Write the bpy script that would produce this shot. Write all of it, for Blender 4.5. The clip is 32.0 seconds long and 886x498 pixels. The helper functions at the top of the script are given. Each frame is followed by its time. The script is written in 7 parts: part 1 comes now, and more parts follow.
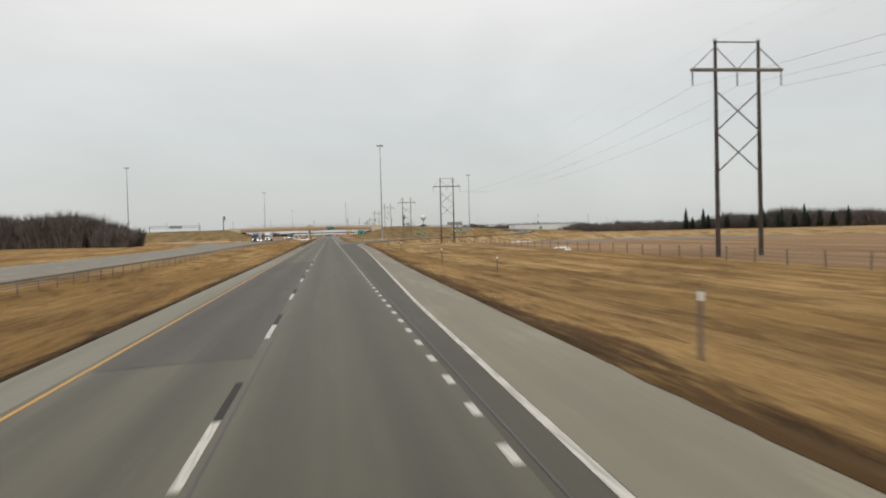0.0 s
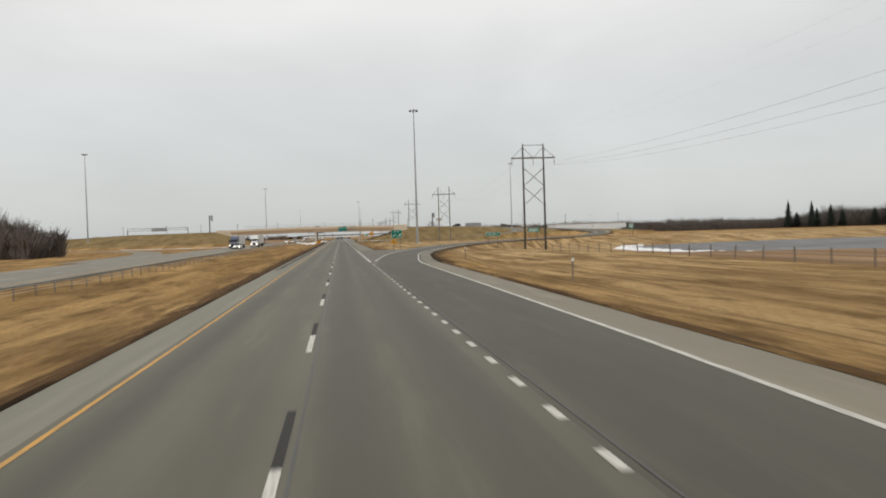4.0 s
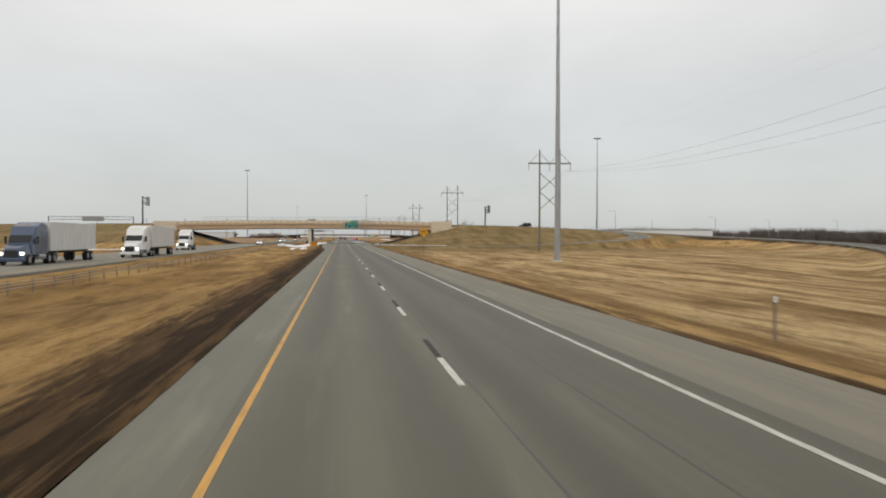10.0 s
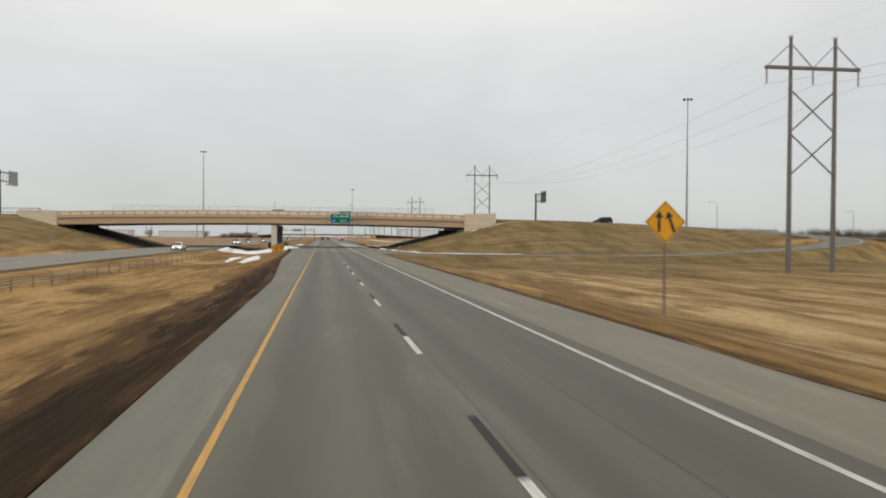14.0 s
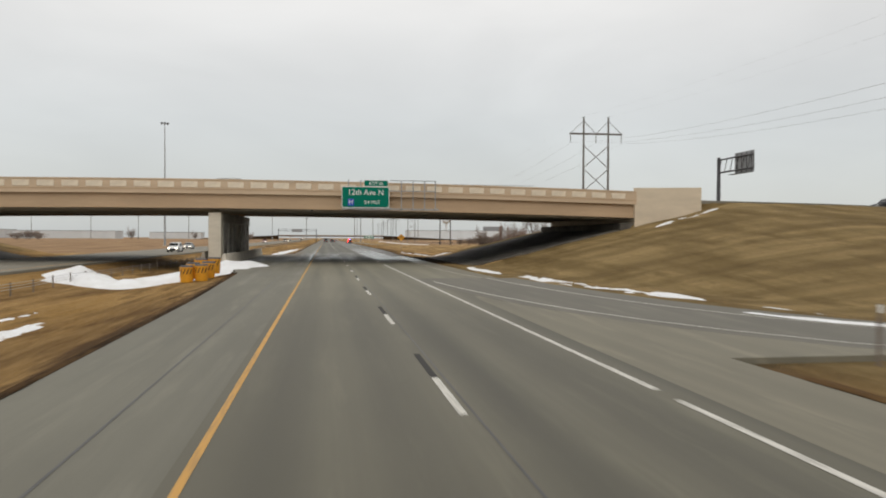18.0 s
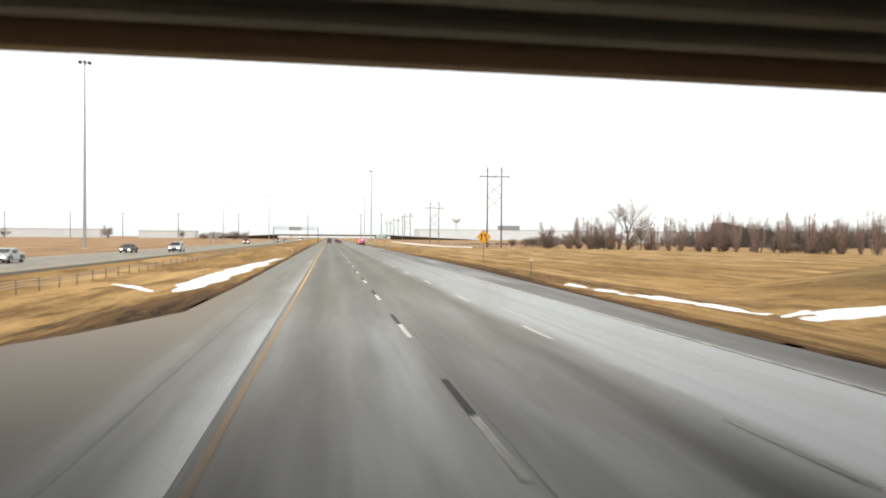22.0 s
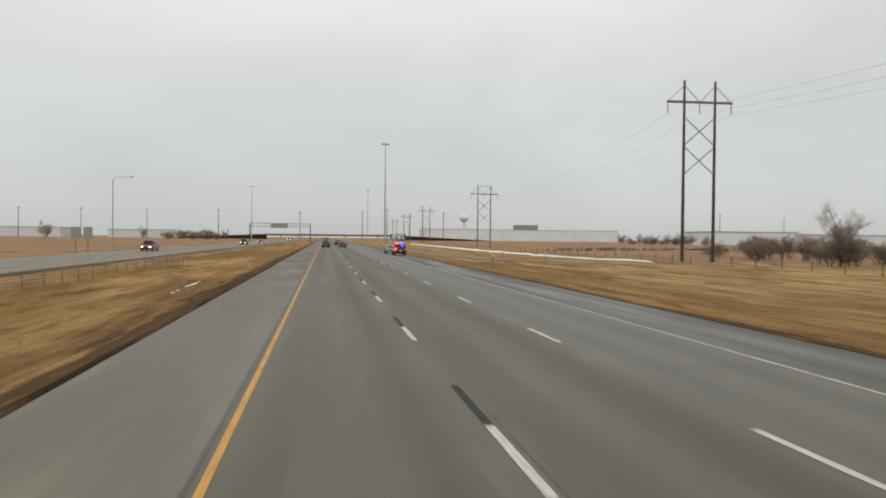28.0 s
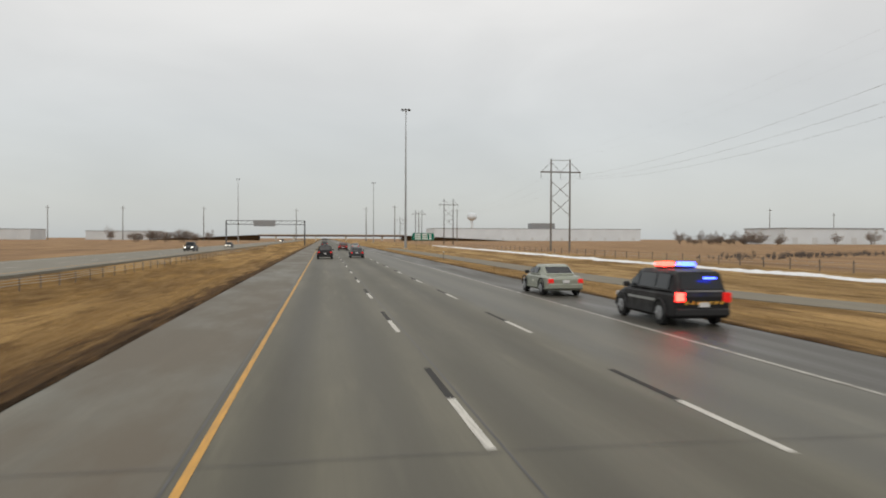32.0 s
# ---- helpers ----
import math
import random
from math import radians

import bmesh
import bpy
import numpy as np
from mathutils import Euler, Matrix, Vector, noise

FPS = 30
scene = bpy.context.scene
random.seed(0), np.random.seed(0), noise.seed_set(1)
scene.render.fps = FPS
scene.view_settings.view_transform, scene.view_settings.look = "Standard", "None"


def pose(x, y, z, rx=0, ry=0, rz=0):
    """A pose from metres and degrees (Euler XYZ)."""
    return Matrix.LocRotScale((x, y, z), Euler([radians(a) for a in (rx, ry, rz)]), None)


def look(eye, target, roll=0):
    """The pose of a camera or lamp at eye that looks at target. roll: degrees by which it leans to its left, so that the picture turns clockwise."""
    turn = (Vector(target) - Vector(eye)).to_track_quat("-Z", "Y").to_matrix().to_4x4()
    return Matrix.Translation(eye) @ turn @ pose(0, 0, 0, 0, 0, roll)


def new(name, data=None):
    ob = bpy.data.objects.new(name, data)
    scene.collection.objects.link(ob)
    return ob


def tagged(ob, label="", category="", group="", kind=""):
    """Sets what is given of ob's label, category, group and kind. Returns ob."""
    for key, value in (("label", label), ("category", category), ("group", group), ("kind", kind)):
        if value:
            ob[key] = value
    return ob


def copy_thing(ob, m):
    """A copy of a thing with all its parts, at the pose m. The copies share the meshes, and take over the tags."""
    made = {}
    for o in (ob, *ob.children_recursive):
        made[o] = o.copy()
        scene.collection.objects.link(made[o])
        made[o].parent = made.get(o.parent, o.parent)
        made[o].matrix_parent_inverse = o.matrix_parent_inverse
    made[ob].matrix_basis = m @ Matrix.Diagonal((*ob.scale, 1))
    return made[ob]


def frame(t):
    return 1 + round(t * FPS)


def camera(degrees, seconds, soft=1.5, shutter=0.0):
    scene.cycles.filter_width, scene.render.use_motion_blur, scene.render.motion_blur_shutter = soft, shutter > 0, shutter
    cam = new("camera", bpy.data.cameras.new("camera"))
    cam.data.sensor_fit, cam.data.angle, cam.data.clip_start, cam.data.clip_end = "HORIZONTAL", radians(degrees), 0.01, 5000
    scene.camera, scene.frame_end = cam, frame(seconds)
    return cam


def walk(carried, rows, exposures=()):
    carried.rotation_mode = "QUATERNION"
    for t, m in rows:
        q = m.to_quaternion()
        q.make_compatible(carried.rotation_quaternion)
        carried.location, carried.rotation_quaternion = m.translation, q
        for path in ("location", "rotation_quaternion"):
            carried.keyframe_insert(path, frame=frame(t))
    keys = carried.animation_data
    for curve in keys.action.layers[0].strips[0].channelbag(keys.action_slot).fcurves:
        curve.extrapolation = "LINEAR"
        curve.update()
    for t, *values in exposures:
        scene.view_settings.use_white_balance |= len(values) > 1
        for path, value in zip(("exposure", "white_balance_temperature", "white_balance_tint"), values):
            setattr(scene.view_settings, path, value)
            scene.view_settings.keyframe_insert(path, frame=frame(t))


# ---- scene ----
cam = camera(60.20, 32.0, 1.9, 0.3)
PATH = [
    (0.0, 1.732, -3.616, 2.734, 88.658, 1.408, -8.439),
    (0.5, 1.684, 10.671, 2.731, 88.924, 1.517, -8.012),
    (1.0, 1.642, 24.915, 2.729, 88.699, 1.309, -8.496),
    (1.5, 1.610, 39.072, 2.728, 88.915, 1.698, -7.618),
    (2.0, 1.561, 53.133, 2.725, 88.830, 1.753, -7.986),
    (2.5, 1.464, 67.086, 2.720, 88.629, 1.823, -8.312),
    (3.0, 1.312, 80.977, 2.712, 88.911, 1.720, -7.089),
    (3.5, 1.098, 94.850, 2.701, 88.867, 1.786, -7.520),
    (4.0, 0.835, 108.697, 2.688, 88.814, 1.799, -7.641),
    (4.5, 0.537, 122.509, 2.671, 88.786, 1.721, -7.531),
    (5.0, 0.215, 136.278, 2.654, 88.815, 1.510, -7.266),
    (5.5, -0.119, 149.995, 2.643, 88.937, 1.126, -6.925),
    (6.0, -0.450, 163.651, 2.640, 89.184, 0.530, -6.585),
    (6.5, -0.767, 177.238, 2.641, 89.039, 0.369, -7.390),
    (7.0, -1.043, 190.783, 2.645, 89.289, 0.574, -6.764),
    (7.5, -1.251, 204.310, 2.652, 89.330, 0.059, -6.907),
    (8.0, -1.428, 217.829, 2.657, 89.292, 0.042, -7.562),
    (8.5, -1.620, 231.362, 2.661, 89.001, 0.226, -7.333),
    (9.0, -1.813, 244.879, 2.663, 89.255, 0.761, -7.711),
    (9.5, -1.999, 258.351, 2.664, 89.205, 0.200, -7.435),
    (10.0, -2.158, 271.784, 2.666, 89.066, -0.090, -7.652),
    (10.5, -2.270, 285.184, 2.667, 89.259, -0.138, -7.882),
    (11.0, -2.340, 298.573, 2.668, 89.098, -0.153, -8.443),
    (11.5, -2.375, 311.973, 2.668, 89.353, -0.159, -7.514),
    (12.0, -2.373, 325.317, 2.668, 89.230, -0.309, -8.514),
    (12.5, -2.342, 338.543, 2.668, 89.256, -0.225, -8.024),
    (13.0, -2.298, 351.680, 2.667, 89.349, -0.274, -7.977),
    (13.5, -2.253, 364.753, 2.667, 89.209, -0.272, -8.794),
    (14.0, -2.206, 377.788, 2.666, 89.105, -0.344, -8.983),
    (14.5, -2.154, 390.806, 2.666, 89.126, -0.350, -8.624),
    (15.0, -2.102, 403.802, 2.665, 89.068, -0.329, -8.725),
    (15.5, -2.056, 416.776, 2.665, 88.989, -0.296, -9.017),
    (16.0, -2.022, 429.723, 2.665, 88.943, -0.266, -9.228),
    (16.5, -2.005, 442.644, 2.664, 88.986, -0.254, -9.088),
    (17.0, -2.012, 455.534, 2.664, 89.174, -0.275, -8.326),
    (17.5, -2.041, 468.381, 2.665, 89.384, -0.385, -7.895),
    (18.0, -2.066, 481.221, 2.665, 89.193, -0.282, -8.732),
    (18.5, -2.066, 494.096, 2.665, 89.297, -0.470, -8.034),
    (19.0, -2.072, 506.931, 2.665, 89.221, -0.876, -8.064),
    (19.5, -2.125, 519.643, 2.666, 89.237, -0.629, -8.638),
    (20.0, -2.192, 532.240, 2.666, 89.199, -0.829, -8.446),
    (20.5, -2.233, 544.726, 2.667, 89.266, -1.058, -8.500),
    (21.0, -2.207, 557.104, 2.666, 89.232, -0.936, -8.459),
    (21.5, -2.178, 569.532, 2.666, 89.287, -0.646, -8.486),
    (22.0, -2.160, 581.978, 2.666, 89.172, -0.418, -8.495),
    (22.5, -2.169, 594.409, 2.666, 89.120, -0.529, -8.704),
    (23.0, -2.187, 606.793, 2.666, 89.259, -0.465, -8.018),
    (23.5, -2.197, 619.097, 2.666, 89.244, -0.397, -8.433),
    (24.0, -2.211, 631.353, 2.666, 89.156, -0.561, -8.437),
    (24.5, -2.235, 643.592, 2.667, 89.379, -0.499, -7.998),
    (25.0, -2.264, 655.816, 2.667, 89.404, -0.428, -8.083),
    (25.5, -2.295, 668.025, 2.667, 89.316, -0.370, -8.415),
    (26.0, -2.323, 680.219, 2.667, 89.202, -0.346, -8.717),
    (26.5, -2.346, 692.397, 2.668, 89.148, -0.377, -8.712),
    (27.0, -2.358, 704.558, 2.668, 89.241, -0.483, -8.125),
    (27.5, -2.362, 716.709, 2.668, 89.293, -0.467, -7.956),
    (28.0, -2.350, 728.842, 2.668, 89.208, -0.609, -8.817),
    (28.5, -2.323, 740.965, 2.667, 89.288, -0.580, -8.350),
    (29.0, -2.281, 753.086, 2.667, 89.344, -0.706, -8.516),
    (29.5, -2.228, 765.221, 2.666, 89.147, -0.643, -9.077),
    (30.0, -2.183, 777.289, 2.666, 89.329, -0.835, -8.264),
    (30.5, -2.155, 789.202, 2.666, 89.342, -0.723, -8.448),
    (31.0, -2.139, 801.028, 2.666, 88.935, -0.594, -9.106),
    (31.5, -2.130, 812.836, 2.666, 89.390, -0.549, -7.984),
    (32.0, -2.094, 824.520, 2.665, 89.204, -0.202, -8.866),
]
EXPOSURES = [(0.0, 0.0, 6720, 10), (18.0, 0.0, 6720, 10), (19.0, 0.1, 6720, 10), (19.5, 0.17, 6720, 10), (20.0, 0.2, 6720, 10), (20.5, 0.65, 6720, 10), (21.0, 1.45, 6720, 10), (21.5, 1.35, 6720, 10), (22.0, 0.85, 6720, 10), (22.5, 0.3, 6720, 10), (23.0, -0.03, 6720, 10), (24.0, -0.06, 6720, 10), (32.0, -0.06, 6720, 10)]
walk(cam, [(t, pose(x, y, z, rx, ry, rz)) for t, x, y, z, rx, ry, rz in PATH], EXPOSURES)

# ---- world and sun: flat overcast daylight ----
world = bpy.data.worlds.new("overcast")
scene.world = world
world.use_nodes = True
wt = world.node_tree
wt.nodes.clear()
SUN_EL, SUN_ROT = radians(44), radians(198)


def build_world():
    n = wt.nodes
    out = n.new("ShaderNodeOutputWorld")
    bg = n.new("ShaderNodeBackground")
    sky = n.new("ShaderNodeTexSky")
    sky.sky_type = "NISHITA"
    sky.sun_disc = False
    sky.sun_elevation, sky.sun_rotation = SUN_EL, SUN_ROT
    tc = n.new("ShaderNodeTexCoord")
    sep = n.new("ShaderNodeSeparateXYZ")
    wt.links.new(tc.outputs["Generated"], sep.inputs[0])
    ramp = n.new("ShaderNodeValToRGB")
    el = ramp.color_ramp.elements
    el[0].position, el[0].color = 0.0, (0.49, 0.525, 0.545, 1)
    el[1].position, el[1].color = 0.55, (0.86, 0.86, 0.85, 1)
    for pos, col in ((0.04, (0.55, 0.575, 0.58, 1)), (0.14, (0.605, 0.63, 0.64, 1)), (0.30, (0.775, 0.775, 0.77, 1))):
        e = el.new(pos)
        e.color = col
    wt.links.new(sep.outputs[2], ramp.inputs[0])
    # cloud texture: stretched flat so that the deck reads as layers
    mp = n.new("ShaderNodeMapping")
    mp.inputs["Scale"].default_value = (1.0, 1.0, 2.6)
    wt.links.new(tc.outputs["Generated"], mp.inputs[0])
    nz = n.new("ShaderNodeTexNoise")
    nz.inputs["Scale"].default_value = 2.3
    nz.inputs["Detail"].default_value = 5
    nz.inputs["Roughness"].default_value = 0.5
    nz.inputs["Distortion"].default_value = 0.4
    wt.links.new(mp.outputs[0], nz.inputs[0])
    cr = n.new("ShaderNodeMapRange")
    cr.inputs[1].default_value, cr.inputs[2].default_value = 0.3, 0.7
    cr.inputs[3].default_value, cr.inputs[4].default_value = 0.91, 1.08
    wt.links.new(nz.outputs[0], cr.inputs[0])
    mul = n.new("ShaderNodeVectorMath")
    mul.operation = "SCALE"
    wt.links.new(ramp.outputs[0], mul.inputs[0])
    wt.links.new(cr.outputs[0], mul.inputs["Scale"])
    # a trace of the clear sky's blue above the deck
    sc = n.new("ShaderNodeVectorMath")
    sc.operation = "SCALE"
    sc.inputs["Scale"].default_value = 0.012
    wt.links.new(sky.outputs[0], sc.inputs[0])
    add = n.new("ShaderNodeVectorMath")
    add.operation = "ADD"
    wt.links.new(mul.outputs[0], add.inputs[0])
    wt.links.new(sc.outputs[0], add.inputs[1])
    wt.links.new(add.outputs[0], bg.inputs[0])
    bg.inputs[1].default_value = 1.0
    wt.links.new(bg.outputs[0], out.inputs[0])


build_world()
sun = new("sun", bpy.data.lights.new("sun", "SUN"))
sun.data.energy, sun.data.angle, sun.data.color = 0.7, radians(40), (1.0, 0.96, 0.9)
sun.matrix_world = look((0, 0, 0), (-math.sin(SUN_ROT) * math.cos(SUN_EL), -math.cos(SUN_ROT) * math.cos(SUN_EL), -math.sin(SUN_EL)))


# ---- materials ----
class Mat:
    """A node material with short ways to add textures."""

    def __init__(self, name, color=(0.5, 0.5, 0.5), rough=0.7, metal=0.0):
        self.m = bpy.data.materials.new(name)
        self.m.use_nodes = True
        self.t = self.m.node_tree
        self.b = self.t.nodes["Principled BSDF"]
        self.b.inputs["Base Color"].default_value = (*color, 1)
        self.b.inputs["Roughness"].default_value = rough
        self.b.inputs["Metallic"].default_value = metal
        self.b.inputs["Specular IOR Level"].default_value = 0.4
        self.last = None

    def node(self, kind, **values):
        nd = self.t.nodes.new(kind)
        for key, value in values.items():
            nd.inputs[key.replace("_", " ")].default_value = value
        return nd

    def link(self, a, b):
        self.t.links.new(a, b)

    def coords(self, scale=(1, 1, 1)):
        tc = self.node("ShaderNodeTexCoord")
        mp = self.node("ShaderNodeMapping", Scale=scale)
        self.link(tc.outputs["Object"], mp.inputs[0])
        return mp.outputs[0]

    def noise(self, scale=(1, 1, 1), size=1.0, detail=4.0, lo=0.35, hi=0.65, rough=0.55):
        nz = self.node("ShaderNodeTexNoise", Scale=size, Detail=detail, Roughness=rough)
        self.link(self.coords(scale), nz.inputs[0])
        mr = self.node("ShaderNodeMapRange")
        mr.inputs[1].default_value, mr.inputs[2].default_value = lo, hi
        self.link(nz.outputs[0], mr.inputs[0])
        return mr.outputs[0]

    def mix(self, fac, a, b):
        mx = self.t.nodes.new("ShaderNodeMix")
        mx.data_type = "RGBA"
        if isinstance(fac, float):
            mx.inputs[0].default_value = fac
        else:
            self.link(fac, mx.inputs[0])
        for val, slot in ((a, mx.inputs[6]), (b, mx.inputs[7])):
            if isinstance(val, tuple):
                slot.default_value = (*val, 1)
            else:
                self.link(val, slot)
        return mx.outputs[2]

    def math(self, op, a, b=0.0):
        nd = self.t.nodes.new("ShaderNodeMath")
        nd.operation = op
        for val, slot in ((a, nd.inputs[0]), (b, nd.inputs[1])):
            if isinstance(val, (int, float)):
                slot.default_value = val
            else:
                self.link(val, slot)
        return nd.outputs[0]

    def color(self, sock):
        self.link(sock, self.b.inputs["Base Color"])
        return self

    def roughness(self, sock, lo, hi):
        mr = self.node("ShaderNodeMapRange")
        mr.inputs[3].default_value, mr.inputs[4].default_value = lo, hi
        self.link(sock, mr.inputs[0])
        self.link(mr.outputs[0], self.b.inputs["Roughness"])
        return self

    def bump(self, sock, strength=0.3, dist=0.02):
        bp = self.node("ShaderNodeBump", Strength=strength, Distance=dist)
        self.link(sock, bp.inputs["Height"])
        self.link(bp.outputs[0], self.b.inputs["Normal"])
        return self


def paving(name, a, b, streak, wet=None, grain=0.35, gloss=(0.75, 0.3), side=None, tracks=0.0, lane=None, dusty=None, mud=None):
    """Worn pavement: lengthwise streaks, wheel tracks, blotches and fine grain. wet: the stretch (from, to) over which it
    gets damp; side: the x beyond which it stays wet; tracks: how dark the wheel tracks are; lane: (x, until, how much) of a newer,
    darker lane; dusty: the stretch that road salt has paled; mud: the stretch with drying brown silt and that of the earlier wash."""
    m = Mat(name, a, 0.75)
    m.b.inputs["Specular IOR Level"].default_value = 0.5
    streaks = m.noise((1.1, 0.010, 1), 1.0, 6, 0.32, 0.68, 0.6)
    hair = m.noise((9.0, 0.05, 1), 1.0, 4, 0.3, 0.7)
    blotch = m.noise((0.35, 0.05, 1), 1.0, 5, 0.38, 0.7)
    fine = m.noise((1, 1, 1), 38.0, 3, 0.3, 0.7)
    col = m.mix(streaks, a, b)
    col = m.mix(m.math("MULTIPLY", blotch, 0.45), col, streak)
    col = m.mix(m.math("MULTIPLY", hair, 0.35), col, tuple(c * 0.7 for c in a))
    stain = m.noise((0.55, 0.13, 1), 1.0, 7, 0.45, 0.62, 0.6)
    col = m.mix(m.math("MULTIPLY", stain, 0.5), col, tuple(c * 0.66 for c in a))
    pale = m.noise((0.8, 0.07, 1), 1.7, 6, 0.54, 0.70, 0.6)
    col = m.mix(m.math("MULTIPLY", pale, 0.5), col, tuple(c * 1.45 for c in a))
    tc = m.node("ShaderNodeTexCoord")
    sp = m.node("ShaderNodeSeparateXYZ")
    m.link(tc.outputs["Object"], sp.inputs[0])
    if tracks:
        # two tracks in each lane of 3.66 m
        ph = m.math("MULTIPLY", m.math("ADD", sp.outputs[0], 0.93), 2 * math.pi / 1.83)
        band = m.math("ADD", m.math("MULTIPLY", m.math("COSINE", ph), 0.5), 0.5)
        worn = m.noise((0.3, 0.006, 1), 1.0, 3, 0.22, 0.6)
        col = m.mix(m.math("MULTIPLY", m.math("MULTIPLY", band, worn), tracks), col, tuple(c * 0.44 for c in b))
    def along(sock, lo, hi, smooth=True):
        mr = m.node("ShaderNodeMapRange")
        mr.interpolation_type = "SMOOTHSTEP" if smooth else "LINEAR"
        mr.inputs[1].default_value, mr.inputs[2].default_value = lo, hi
        m.link(sock, mr.inputs[0])
        return mr.outputs[0]

    if lane:
        x0, until, amount = lane
        mask = m.math("MULTIPLY", along(sp.outputs[0], x0 - 0.1, x0 + 0.5), along(sp.outputs[1], until + 30, until - 30))
        worn = m.noise((1.7, 0.008, 1), 1.0, 5, 0.25, 0.6)
        col = m.mix(m.math("MULTIPLY", m.math("MULTIPLY", mask, worn), amount), col, tuple(c * 0.52 for c in b))
    if dusty:
        mask = m.math("MULTIPLY", along(sp.outputs[1], dusty[0], dusty[1]), along(sp.outputs[1], dusty[3], dusty[2]))
        salt = m.noise((0.7, 0.02, 1), 1.0, 6, 0.2, 0.6)
        col = m.mix(m.math("MULTIPLY", m.math("MULTIPLY", mask, salt), 0.6), col, tuple(c * 1.75 for c in a))
    silt = None
    if mud:
        silt = m.math("MULTIPLY", m.noise((0.30, 0.10, 1), 1.0, 7, 0.37, 0.57, 0.62), along(sp.outputs[1], mud[0], mud[1]))
        # a second spread of silt, washed out from under the overpass
        wash = m.math("MULTIPLY", along(sp.outputs[1], mud[2], mud[3]), along(sp.outputs[1], mud[5], mud[4]))
        ebb = m.math("ADD", sp.outputs[0], m.math("MULTIPLY", m.noise((0.5, 0.06, 1), 1.0, 6, 0.3, 0.7, 0.6), 1.6))
        wash = m.math("MULTIPLY", wash, along(ebb, -3.9, -5.6))
        col = m.mix(m.math("MULTIPLY", silt, 0.8), col, (0.108, 0.080, 0.050))
        col = m.mix(m.math("MULTIPLY", wash, 0.8), col, (0.165, 0.128, 0.084))
        silt = m.math("MAXIMUM", silt, wash)
    col = m.mix(m.math("MULTIPLY", fine, grain), col, tuple(c * 0.72 for c in a))
    if wet:
        wet, dry = wet[:2], wet[2:]
        mr = m.node("ShaderNodeMapRange")
        mr.inputs[1].default_value, mr.inputs[2].default_value = wet
        m.link(sp.outputs[1], mr.inputs[0])
        damp = m.noise((0.5, 0.035, 1), 1.0, 6, 0.33, 0.70)
        if dry:
            dr = m.node("ShaderNodeMapRange")
            dr.inputs[1].default_value, dr.inputs[2].default_value = dry
            dr.inputs[3].default_value, dr.inputs[4].default_value = 1.0, 0.25
            m.link(sp.outputs[1], dr.inputs[0])
            damp = m.math("MULTIPLY", damp, dr.outputs[0])
        if side is not None:
            sd = m.node("ShaderNodeMapRange")
            wave = m.noise((0.15, 0.07, 1), 1.0, 5, 0.3, 0.7)
            sd.inputs[1].default_value, sd.inputs[2].default_value = side - 0.2, side + 0.9
            m.link(m.math("ADD", sp.outputs[0], m.math("MULTIPLY", wave, 0.7)), sd.inputs[0])
            edge = m.math("MULTIPLY", sd.outputs[0], m.math("ADD", 0.78, m.math("MULTIPLY", streaks, 0.22)))
            if dry:
                dm = m.node("ShaderNodeMapRange")
                dm.inputs[1].default_value, dm.inputs[2].default_value = 610, 690
                dm.inputs[3].default_value, dm.inputs[4].default_value = 1.0, 0.4
                m.link(sp.outputs[1], dm.inputs[0])
                edge = m.math("MULTIPLY", edge, dm.outputs[0])
            damp = m.math("MAXIMUM", m.math("MULTIPLY", damp, 0.78), edge)
        damp = m.math("MULTIPLY", mr.outputs[0], damp)
        if silt is not None:
            film = m.math("MULTIPLY", along(sp.outputs[1], mud[0], mud[1]), 0.3)
            damp = m.math("MULTIPLY", m.math("MAXIMUM", damp, film), m.math("SUBTRACT", 1.0, m.math("MULTIPLY", silt, 0.85)))
        col = m.mix(m.math("MULTIPLY", damp, 0.6), col, tuple(c * 0.42 for c in a))
        m.roughness(damp, *gloss)
    m.color(col)
    m.bump(fine, 0.18, 0.005)
    return m.m


def plain(name, color, rough=0.6, metal=0.0, var=0.12, size=3.0, scale=(1, 1, 1), bump=0.0):
    """A surface of one colour with soft stains and a fine grain."""
    m = Mat(name, color, rough, metal)
    big = m.noise(scale, size, 5, 0.3, 0.7)
    fine = m.noise(scale, size * 14, 2, 0.3, 0.7)
    col = m.mix(big, tuple(c * (1 - var) for c in color), tuple(min(1, c * (1 + var)) for c in color))
    col = m.mix(m.math("MULTIPLY", fine, 0.25), col, tuple(c * 0.75 for c in color))
    m.color(col)
    if bump:
        m.bump(fine, bump, 0.01)
    return m.m


def glow(name, color, strength):
    m = Mat(name, color, 0.3)
    m.b.inputs["Emission Color"].default_value = (*color, 1)
    m.b.inputs["Emission Strength"].default_value = strength
    return m.m


